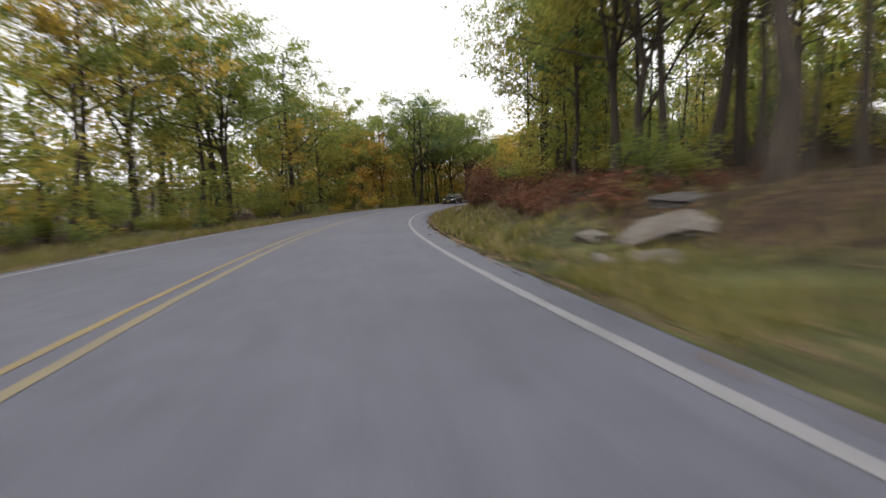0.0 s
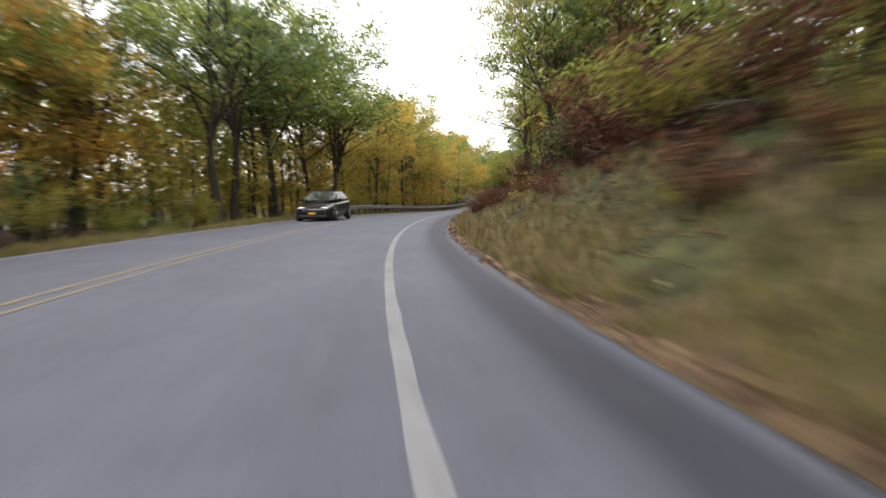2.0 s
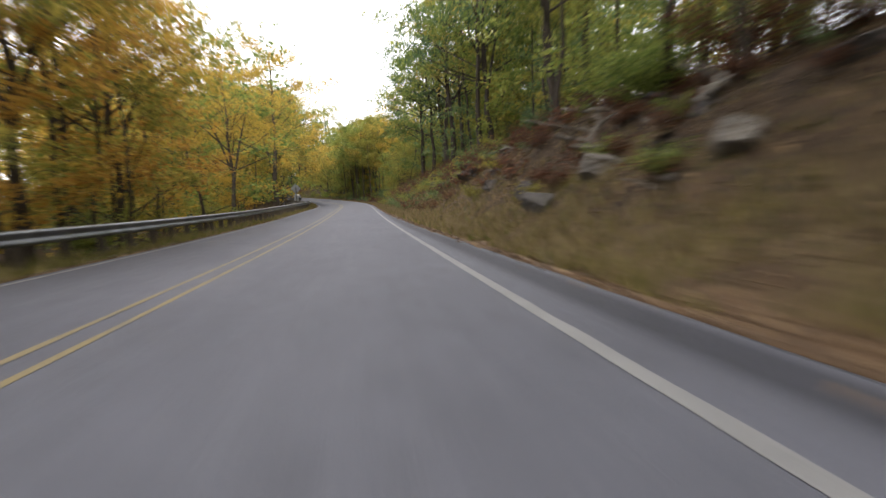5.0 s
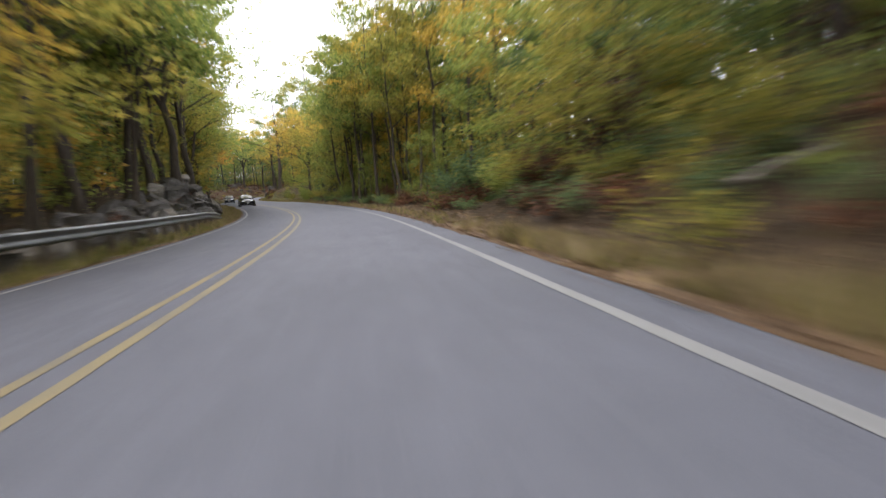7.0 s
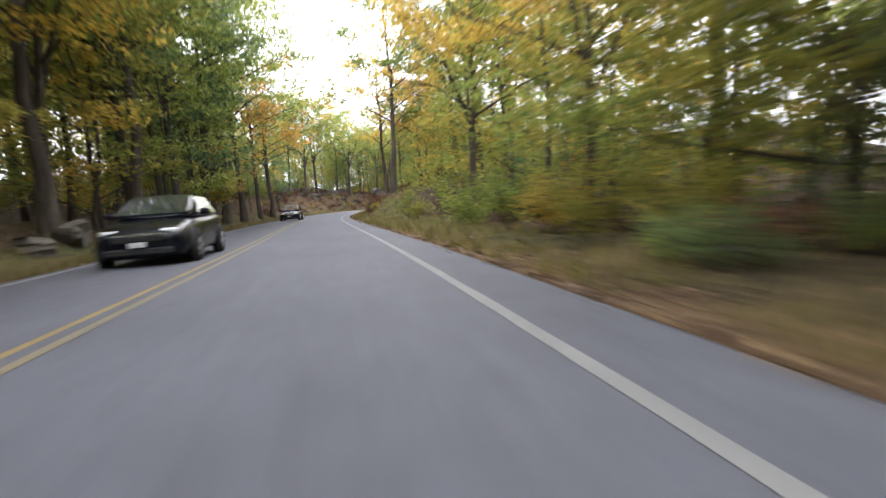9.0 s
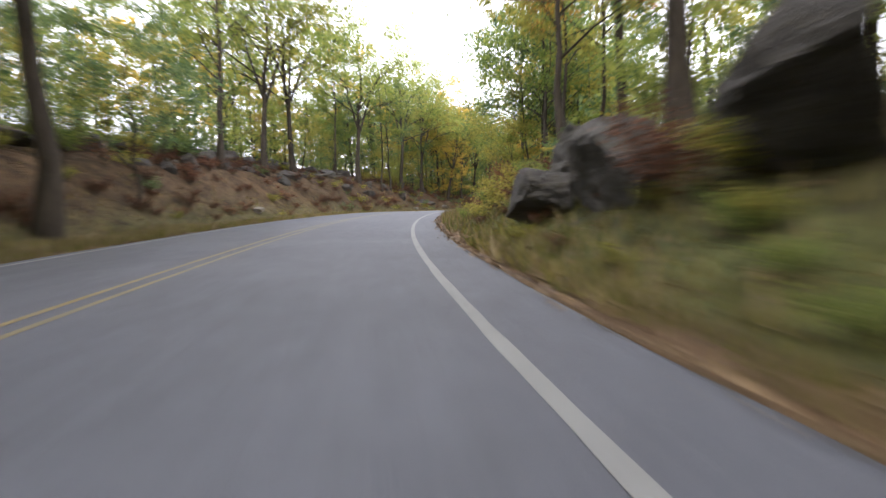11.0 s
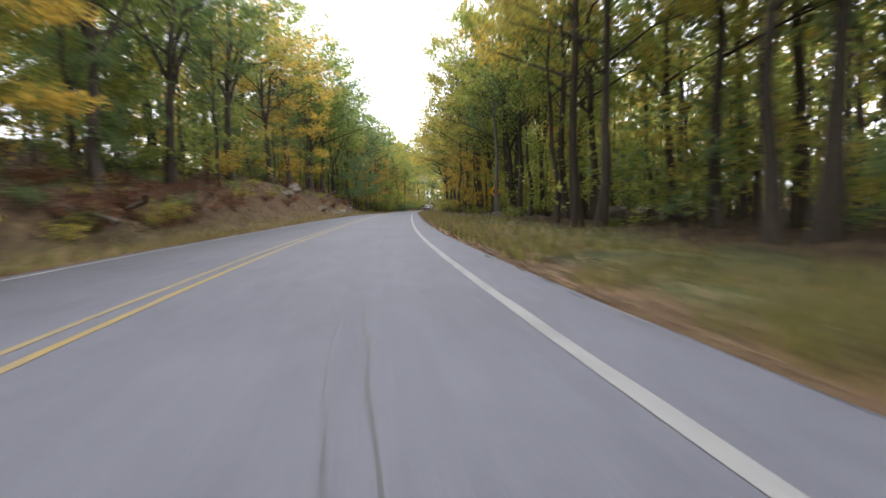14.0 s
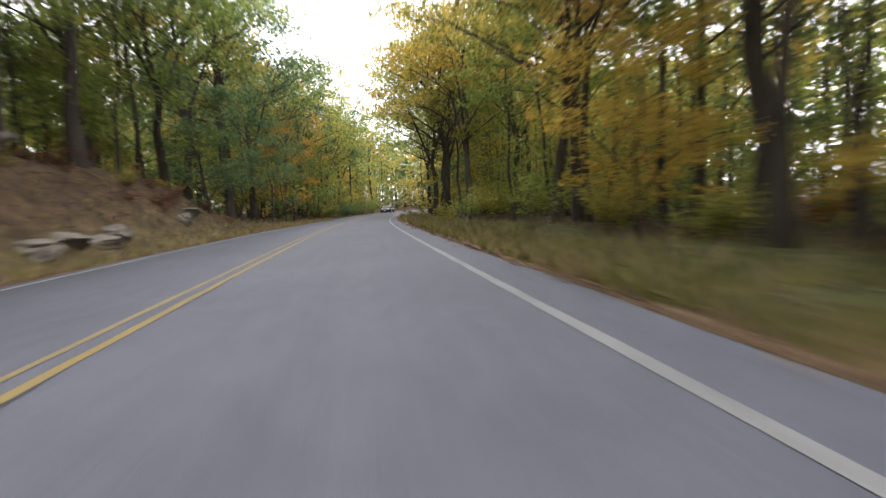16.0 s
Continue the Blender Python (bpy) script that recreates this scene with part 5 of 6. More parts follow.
rock(202.0, 9.6, 3.0, 1.6, 1.1, ROCK_DARK, 8, label="dark weathered rock in the leaf litter")
for i in range(46):
    s = 104.0 + 2.1 * i + rng.uniform(-0.9, 0.9)
    rock(s, float(edge_r(s)) + rng.uniform(2.0, 7.5), rng.uniform(0.35, 1.3), rng.uniform(0.35, 0.8), rng.uniform(0.15, 0.45), (ROCK_DARK, ROCK_MID, ROCK_DARK)[i % 3], rng.uniform(-40, 40), 0.25, 500 + i,
         (rng.uniform(-15, 15), rng.uniform(-20, 5)), label="small dark stone in the leaf litter of the bank")
# the outcrop behind the rail: blocks piled up the face of the bank
OUTCROP = "large mossy grey rock of an outcrop behind the verge"
for i in range(92):
    s = 205.0 + 0.74 * i + rng.uniform(-0.6, 0.6)
    tier = i % 4
    big = tab(s, (205, 0.6), (222, 0.7), (232, 0.8), (245, 0.85), (258, 0.9), (266, 0.8), (273, 0.5))
    o = -(tab(s, (205, 6.2), (222, 6.2), (240, 6.0), (262, 5.9), (273, 6.4)) + (0.0, 0.7, 1.4, 2.2)[tier] + rng.uniform(-0.3, 0.5))
    rock(s, o, big * rng.uniform(1.5, 3.4), big * rng.uniform(1.2, 2.0), big * rng.uniform(0.7, 1.4), (ROCK_MID, ROCK)[i % 5 == 2], rng.uniform(-35, 35), 0.6, 40 + i, (rng.uniform(-12, 12), rng.uniform(-14, 10)), OUTCROP)
rock(272.6, -6.5, 2.6, 1.2, 0.75, ROCK_DARK, 6, 0.3, label="dark tilted slab of rock on the grassy bank")
rock(275.0, -6.2, 1.8, 1.0, 0.55, ROCK_DARK, -8, 0.3, label="dark tilted slab of rock on the grassy bank")
rock(286.0, -6.8, 2.4, 1.4, 0.9, ROCK, 6, 0.3, label=PALE)
rock(282.5, -6.6, 1.6, 1.1, 0.6, ROCK, 16, 0.3, label=PALE)
rock(269.4, 7.0, 0.5, 0.45, 0.3, ROCK, 6, 0.1, label="pale stone in the grass")
rock(275.5, 10.5, 2.2, 1.4, 0.9, ROCK_DARK, 0, 0.3, label="dark boulder under the trees")
for i in range(6):
    rock(287.0 + 3.4 * i, 12.5 + 0.3 * i, 4.0, 1.8, 1.7 + 0.3 * (i % 2), ROCK_DARK, 6 * (i % 3), 0.5, 60 + i, label="dark rock ledge among the trees")
for i, (s, o, w, h) in enumerate(((334.3, 6.3, 2.4, 1.0), (335.8, 7.6, 2.2, 1.2), (332.4, 7.4, 2.2, 1.0), (331.0, 7.0, 3.0, 1.4), (327.0, 7.2, 3.0, 1.4))):
    rock(s, o, 1.1 * w, 1.7, 1.1 * h, ROCK_MID, (6, -12, 20, 3, -7)[i], 0.6, 70 + i, label="large mossy grey rock jutting from the bank")
# ledges of the left bank, broken and half buried
for i in range(24):
    s = 349.0 + 2.9 * i + rng.uniform(-0.8, 0.8)
    o = -(tab(s, (349, 10.6), (365, 10.0), (385, 9.3), (400, 8.6), (418, 9.2)) + rng.uniform(-0.9, 1.6))
    grey = rng.random() < 0.12
    rock(s, o, rng.uniform(0.9, 3.6), rng.uniform(0.8, 1.7), rng.uniform(0.2, 0.6), ROCK_MID if grey else ROCK_DARK, rng.uniform(-25, 25), 0.8, 80 + i, (rng.uniform(-8, 8), rng.uniform(-14, 4)),
         "grey layered rock on the wooded bank" if grey else "dark layered rock ledge on the wooded bank")
rock(405.0, -11.2, 2.4, 1.6, 0.8, ROCK_MID, -9, 0.4, 3, label="rounded grey boulder on the bank")
rock(355.9, -6.9, 0.9, 0.7, 0.4, ROCK, 4, 0.15, label="pale stone in the grass")
rock(399.0, -6.8, 2.4, 0.9, 0.35, ROCK, 25, 0.2, label="tilted pale slab on the brown bank")
rock(413.0, -7.0, 2.2, 0.9, 0.3, ROCK, 28, 0.2, label="tilted pale slab on the brown bank")
for i, (s, o, w, h) in enumerate(((455.0, -7.0, 1.2, 0.5), (463.3, -8.0, 2.0, 0.8), (464.0, -5.6, 0.9, 0.4), (470.5, -5.2, 0.8, 0.3), (478.1, -5.0, 1.2, 0.35),
                                  (475.0, -5.0, 1.0, 0.4), (476.8, -5.2, 1.1, 0.4), (480.0, -5.4, 0.8, 0.35), (487.5, -5.8, 0.9, 0.4), (490.0, -6.2, 0.8, 0.35))):
    rock(s, o, w, 0.8 + 0.3 * w, h, ROCK, 15 * (i % 4) - 20, 0.2, 100 + i, label="pale weathered stone on the brown bank")
rock(436.8, 14.4, 2.2, 1.4, 0.8, ROCK, 0, 0.2, label="grey boulder under the trees")
rock(434.0, 16.4, 1.8, 1.4, 0.7, ROCK, 20, 0.2, label="grey boulder under the trees")
rock(450.3, 9.8, 0.9, 0.7, 0.4, ROCK, 0, 0.1, label="pale stone in the grass")
rock(447.0, 10.6, 1.1, 0.8, 0.5, ROCK, 0, 0.1, label="pale stone in the grass")
rock(392.5, 12.0, 1.4, 1.0, 0.4, ROCK, 0, 0.2, label="grey boulder under the trees")
rock(389.0, 10.6, 1.1, 0.8, 0.25, ROCK, 0, 0.1, label="grey boulder in the grass")
rock(416.8, 4.36, 0.5, 0.16, 0.05, ROCK, 0, 0.03, label="flat pale stone at the asphalt's edge")


# ---- fallen wood ----
def log(s, o, length, r0, turn, pitch=0.0, lift=0.0, seed=0, label="fallen grey dead branch on the ground"):
    r = np.random.default_rng(seed + int(s))
    n = 9
    t = np.linspace(-0.5, 0.5, n)
    pts = np.stack([np.cumsum(r.normal(size=n)) * 0.03 * length, t * length, np.cumsum(r.normal(size=n)) * 0.012 * length], 1)
    tubes = [tube_np(pts, r0 * np.linspace(1.1, 0.45, n), 7)]
    for i in (4, 6):
        q = pts[i]
        e = q + np.array([r.choice([-1, 1]) * 0.2 * length, 0.12 * length, 0.08 * length])
        tubes.append(tube_np(np.array([q, (q + e) / 2 + [0, 0, 0.02 * length], e]), r0 * np.array([0.5, 0.35, 0.12]), 5))
    v, f = gather(tubes)
    ob = new("fallen_branch", mesh_of("fallen_branch", v, f, DEADWOOD, smooth=True))
    p = at(np.array(float(s)), o, ground_z(s, o) + r0 * 0.8 + lift)
    ob.matrix_basis = pose(*p, pitch, 0, head_at(s) + turn)
    return tagged(ob, label, "branch", "fallen wood")


log(367.0, 7.3, 4.2, 0.12, -28, 4, 0.5, 1)
log(368.6, 7.1, 3.8, 0.1, -40, -6, 0.35, 2)
log(370.5, 8.2, 4.6, 0.1, -20, 3, 0.5, 3)
log(366.2, 7.0, 3.0, 0.09, -50, 10, 0.2, 4)
log(429.0, -7.2, 3.6, 0.09, 35, -14, 0.25, 5)
log(431.5, -6.8, 2.6, 0.07, 10, -8, 0.15, 6)
log(424.5, -7.0, 3.2, 0.08, 60, 10, 0.25, 7)
log(257.0, 8.0, 2.4, 0.07, 78, 0, 0.0, 8)
log(255.4, 7.6, 2.0, 0.08, 60, 0, 0.0, 9)
log(453.0, 7.6, 3.4, 0.06, 40, 0, 0.05, 10)
log(456.0, 6.6, 3.0, 0.05, 55, 0, 0.05, 11)
log(448.5, 6.6, 1.8, 0.07, 60, 0, 0.03, 12)
log(487.0, 6.4, 1.6, 0.06, -20, 14, 0.2, 13)
log(476.5, -7.0, 3.0, 0.1, 70, -24, 0.2, 14)
log(104.5, 7.8, 2.4, 0.06, 60, 12, 0.1, 15)
log(96.0, 9.4, 3.0, 0.06, -60, 16, 0.3, 16)
log(140.0, 8.6, 4.0, 0.09, -35, 14, 0.4, 17)
log(149.0, 9.4, 8.5, 0.14, 8, 10, 0.35, 21, "long bare fallen trunk lying up the bank")
log(145.0, 8.4, 2.6, 0.12, 50, 20, 0.3, 22)
log(145.6, 8.6, 2.2, 0.1, -40, 35, 0.5, 23)
log(144.0, 8.2, 1.8, 0.09, 85, 5, 0.2, 24)
for i in range(18):
    log(110.0 + 5.6 * i + rng.uniform(-2, 2), float(edge_r(150.0)) + rng.uniform(2.6, 7.5), rng.uniform(1.4, 3.6), rng.uniform(0.04, 0.09), rng.uniform(-80, 80), rng.uniform(-6, 12), 0.1, 60 + i)


# ---- guard rail on the left ----
def guard_rail(s0, s1, o):
    root = new("guard_rail")
    root.matrix_basis = Matrix.Translation(at(np.array(s0), o, 0.0))
    inv = root.matrix_basis.inverted()
    prof = [(0.0, 0.155), (0.03, 0.15), (0.078, 0.115), (0.082, 0.085), (0.03, 0.03), (0.015, 0.0), (0.03, -0.03), (0.082, -0.085), (0.078, -0.115), (0.03, -0.15), (0.0, -0.155)]
    ring = [(a, b) for a, b in prof] + [(a - 0.006, b) for a, b in prof[::-1]]

    def mid(s):
        return tab(s, (s0, 0.1), (s0 + 4, 0.36), (s0 + 9, 0.58), (150, 0.6), (205, 0.66), (222, 0.6), (s1 - 6, 0.55), (s1, 0.3))

    s = s0
    while s < s1 - 0.5:
        e = min(s + 3.81, s1)
        ss = np.linspace(s, e + 0.02, 5)
        g = np.stack([at(ss, o + a, mid(ss) + b) for a, b in ring], 1) - np.array(at(np.array(s0), o, 0.0))
        n, m = g.shape[:2]
        i, j = np.meshgrid(np.arange(n - 1), np.arange(m), indexing="ij")
        k = (j + 1) % m
        f = np.stack([i * m + j, i * m + k, (i + 1) * m + k, (i + 1) * m + j], -1).reshape(-1, 4)
        part("rail_section", mesh_of("rail_section", g.reshape(-1, 3), f, STEEL), root)
        s += 3.81
    bm = bmesh.new()
    box(bm, -0.1, 0.1, -0.075, 0.075, -1.3, 0.0, 0.012)
    post = bm_mesh("post", bm, WOOD_POST)
    bm = bmesh.new()
    box(bm, -0.08, 0.08, -0.07, 0.07, -0.18, 0.17, 0.01)
    block = bm_mesh("spacer_block", bm, WOOD_POST)
    s = s0 + 1.9
    while s < s1:
        for me, name, dx, dz in ((post, "post", -0.26, 0.1), (block, "spacer_block", -0.083, 0.0)):
            p = at(np.array(s), o + dx, float(mid(s)) + dz)
            ob = part(name, me, root)
            ob.matrix_basis = inv @ pose(*p, 0, 0, head_at(s))
        s += 1.905
    tagged(root, "galvanised steel guard rail on short wooden posts", "guard rail")


guard_rail(93.0, 235.0, -4.42)


# ---- signs ----
SIGN_YELLOW = plain("yellow_sign_sheeting", (0.6, 0.27, 0.015), (0.66, 0.31, 0.02), 2.0, 0.45, 0, (1, 1, 1), 0.02)
SIGN_BLACK = plain("black_sign_ink", (0.015, 0.015, 0.015), (0.025, 0.024, 0.022), 3.0, 0.6, 0, (1, 1, 1), 0.02)
ALUMINIUM = plain("dull_aluminium_sign_back", (0.3, 0.31, 0.32), (0.42, 0.43, 0.44), 2.0, 0.5, 0.5, (1, 1, 1), 0.05)
POST_GREEN = plain("dark_steel_sign_post", (0.05, 0.055, 0.05), (0.09, 0.095, 0.085), 3.0, 0.6, 0.4, (1, 1, 1), 0.1)
POST_WOOD = plain("yellowed_wooden_sign_post", (0.2, 0.13, 0.05), (0.3, 0.2, 0.08), 3.0, 0.8, 0, (4, 4, 0.6), 0.3)


def slab(outline, y0, y1):
    """A flat plate from an outline in x and z."""
    bm = bmesh.new()
    a = [bm.verts.new((x, y0, z)) for x, z in outline]
    b = [bm.verts.new((x, y1, z)) for x, z in outline]
    bm.faces.new(a)
    bm.faces.new(b[::-1])
    for i in range(len(a)):
        j = (i + 1) % len(a)
        bm.faces.new((a[j], a[i], b[i], b[j]))
    bmesh.ops.recalc_face_normals(bm, faces=bm.faces)
    return bm


def rounded(half, r, turn, cx=0.0, cz=0.0, hz=None):
    hz = half if hz is None else hz
    out = []
    for q, (sx, sz) in enumerate(((1, 1), (-1, 1), (-1, -1), (1, -1))):
        for k in range(5):
            a = radians(90 * q + 22.5 * k)
            x, z = sx * (half - r) + r * math.cos(a), sz * (hz - r) + r * math.sin(a)
            out.append((cx + x * math.cos(turn) - z * math.sin(turn), cz + x * math.sin(turn) + z * math.cos(turn)))
    return out


def frame_bm(outer, inner, y0, y1):
    bm = bmesh.new()
    rows = [[bm.verts.new((x, y, z)) for x, z in ring] for ring, y in ((outer, y0), (inner, y0), (inner, y1), (outer, y1))]
    n = len(outer)
    for a in range(4):
        for i in range(n):
            j = (i + 1) % n
            bm.faces.new((rows[a][i], rows[a][j], rows[(a + 1) % 4][j], rows[(a + 1) % 4][i]))
    bmesh.ops.recalc_face_normals(bm, faces=bm.faces)
    return bm


def lettering(name, text, size, x, z, y, parent):
    c = bpy.data.curves.new(name, "FONT")
    c.body, c.size, c.align_x, c.align_y, c.extrude = text, size, "CENTER", "CENTER", 0.001
    c.offset = size * 0.012
    tmp = new("tmp_text", c)
    dg = bpy.context.evaluated_depsgraph_get()
    me = bpy.data.meshes.new_from_object(tmp.evaluated_get(dg))
    bpy.data.objects.remove(tmp)
    me.transform(pose(x, y, z, 90, 0, 0))
    me.materials.clear()
    me.materials.append(SIGN_BLACK)
    return part(name, me, parent)


def road_sign(s, o, height, turn, post, label, symbol=None, plate=0.95, back=False, half=0.381):
    """A 30 inch diamond on a post; height: its centre over the road."""
    root = new("road_sign")
    z = ground_z(s, o)
    root.matrix_basis = pose(*at(np.array(float(s)), o, z), 0, 0, head_at(s) + turn + (180 if back else 0))
    c = height - z
    bm = bmesh.new()
    box(bm, -0.035, 0.035, 0.0, 0.06, -0.3, c + 0.25, 0.006)
    part("post", bm_mesh("post", bm, post), root)
    q = math.pi / 4
    d = part("diamond_panel", bm_mesh("diamond_panel", slab(rounded(half, 0.04, q, 0, c), -0.006, -0.002), ALUMINIUM if back else SIGN_YELLOW), root,
             "dull grey back of the sign" if back else "yellow reflective diamond")
    if back:
        pl = part("advisory_panel", bm_mesh("advisory_panel", slab(rounded(0.3, 0.03, 0, 0, c - 1.12), -0.006, -0.002), ALUMINIUM), root)
        bm = bmesh.new()
        box(bm, -0.25, 0.25, -0.002, 0.02, c - 0.02, c + 0.02, 0.004)
        part("stiffener", bm_mesh("stiffener", bm, ALUMINIUM), root)
        return tagged(root, label, "road sign")
    part("border", bm_mesh("border", frame_bm(rounded(0.362, 0.035, q, 0, c), rounded(0.346, 0.03, q, 0, c), -0.009, -0.006), SIGN_BLACK), d)
    if symbol == "turns":
        w = 0.045
        pts = [(-0.15 - w, -0.2), (-0.15 + w, -0.2), (-0.15 + w, -0.06), (0.1 + w * 0.6, 0.0), (0.1 + w * 0.6, 0.12), (0.1 + 2.4 * w, 0.12), (0.085, 0.28),
               (0.07 - 2.4 * w, 0.12), (0.07 - w, 0.12), (0.07 - w, 0.06), (-0.15 - w, 0.0)]
        part("arrow", bm_mesh("arrow", slab([(1.22 * x + 0.02, c + 1.22 * z_ - 0.03) for x, z_ in pts], -0.009, -0.006), SIGN_BLACK), d, "black arrow with two turns")
        pl = part("advisory_panel", bm_mesh("advisory_panel", slab(rounded(0.24, 0.03, 0, 0, c - plate), -0.006, -0.002), SIGN_YELLOW), root, "yellow square speed panel")
        part("border", bm_mesh("border", frame_bm(rounded(0.225, 0.025, 0, 0, c - plate), rounded(0.215, 0.02, 0, 0, c - plate), -0.009, -0.006), SIGN_BLACK), pl)
        lettering("numerals", "30", 0.35, 0, c - plate + 0.06, -0.0075, pl)
        lettering("unit", "M.P.H.", 0.1, 0, c - plate - 0.13, -0.0075, pl)
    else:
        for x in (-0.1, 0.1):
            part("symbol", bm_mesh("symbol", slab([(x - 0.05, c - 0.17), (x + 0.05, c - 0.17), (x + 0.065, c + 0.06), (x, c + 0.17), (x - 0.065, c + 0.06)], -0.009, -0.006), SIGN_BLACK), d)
    return tagged(root, label, "road sign")


road_sign(393.0, 5.45, 2.2, -6, POST_GREEN, "yellow diamond turn warning sign with a 30 speed panel", "turns")
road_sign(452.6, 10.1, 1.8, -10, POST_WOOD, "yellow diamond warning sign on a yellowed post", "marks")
road_sign(201.0, -5.2, 2.5, 38, POST_GREEN, "grey back of a diamond road sign behind the rail", back=True, half=0.47)


# ---- cars ----
TYRE = plain("tyre_rubber", (0.015, 0.015, 0.016), (0.03, 0.03, 0.03), 5.0, 0.85, 0, (1, 1, 1), 0.1)
ALLOY = plain("alloy_wheel", (0.35, 0.36, 0.37), (0.5, 0.51, 0.52), 4.0, 0.35, 0.8, (1, 1, 1), 0.05)
TRIM = plain("black_plastic", (0.015, 0.015, 0.016), (0.03, 0.03, 0.032), 4.0, 0.55, 0, (1, 1, 1), 0.05)
CHROME = plain("chrome", (0.55, 0.56, 0.57), (0.65, 0.66, 0.67), 4.0, 0.15, 1.0, (1, 1, 1), 0.0)


def car_paint(name, colour):
    m, n, l, b = mat(name, 0.25, 0.0)
    b.inputs["Specular IOR Level"].default_value = 0.12
    v = coords(n, l)
    l.new(ramp(n, l, noise_tex(n, l, v, 3.0), [(0.3, tuple(c * 0.85 for c in colour)), (0.7, tuple(c * 1.15 for c in colour))]), b.inputs["Base Color"])
    b.inputs["Coat Weight"].default_value, b.inputs["Coat Roughness"].default_value = 0.22, 0.03
    return m


def glass_mat():
    m, n, l, b = mat("tinted_car_glass", 0.05)
    b.inputs["Base Color"].default_value = (0.02, 0.025, 0.025, 1)
    b.inputs["Specular IOR Level"].default_value = 0.4
    return m


def lamp_mat():
    m, n, l, b = mat("clear_headlamp", 0.12, 0.2)
    b.inputs["Base Color"].default_value = (0.6, 0.62, 0.65, 1)
    return m


CAR_GLASS, LAMP = glass_mat(), lamp_mat()
PLATE_WHITE = plain("white_plate", (0.5, 0.5, 0.5), (0.58, 0.58, 0.58), 5.0, 0.5, 0, (1, 1, 1), 0.0)
PLATE_GOLD = plain("gold_plate", (0.5, 0.28, 0.03), (0.55, 0.32, 0.04), 5.0, 0.5, 0, (1, 1, 1), 0.0)


def loft(sections):
    """Skin through rings of points, closed at both ends."""
    bm = bmesh.new()
    rings = [[bm.verts.new(p) for p in sec] for sec in sections]
    n = len(rings[0])
    for a, b in zip(rings[:-1], rings[1:]):
        for i in range(n):
            j = (i + 1) % n
            bm.faces.new((a[i], a[j], b[j], b[i]))
    bm.faces.new(rings[0][::-1])
    bm.faces.new(rings[-1])
    bmesh.ops.recalc_face_normals(bm, faces=bm.faces)
    return bm


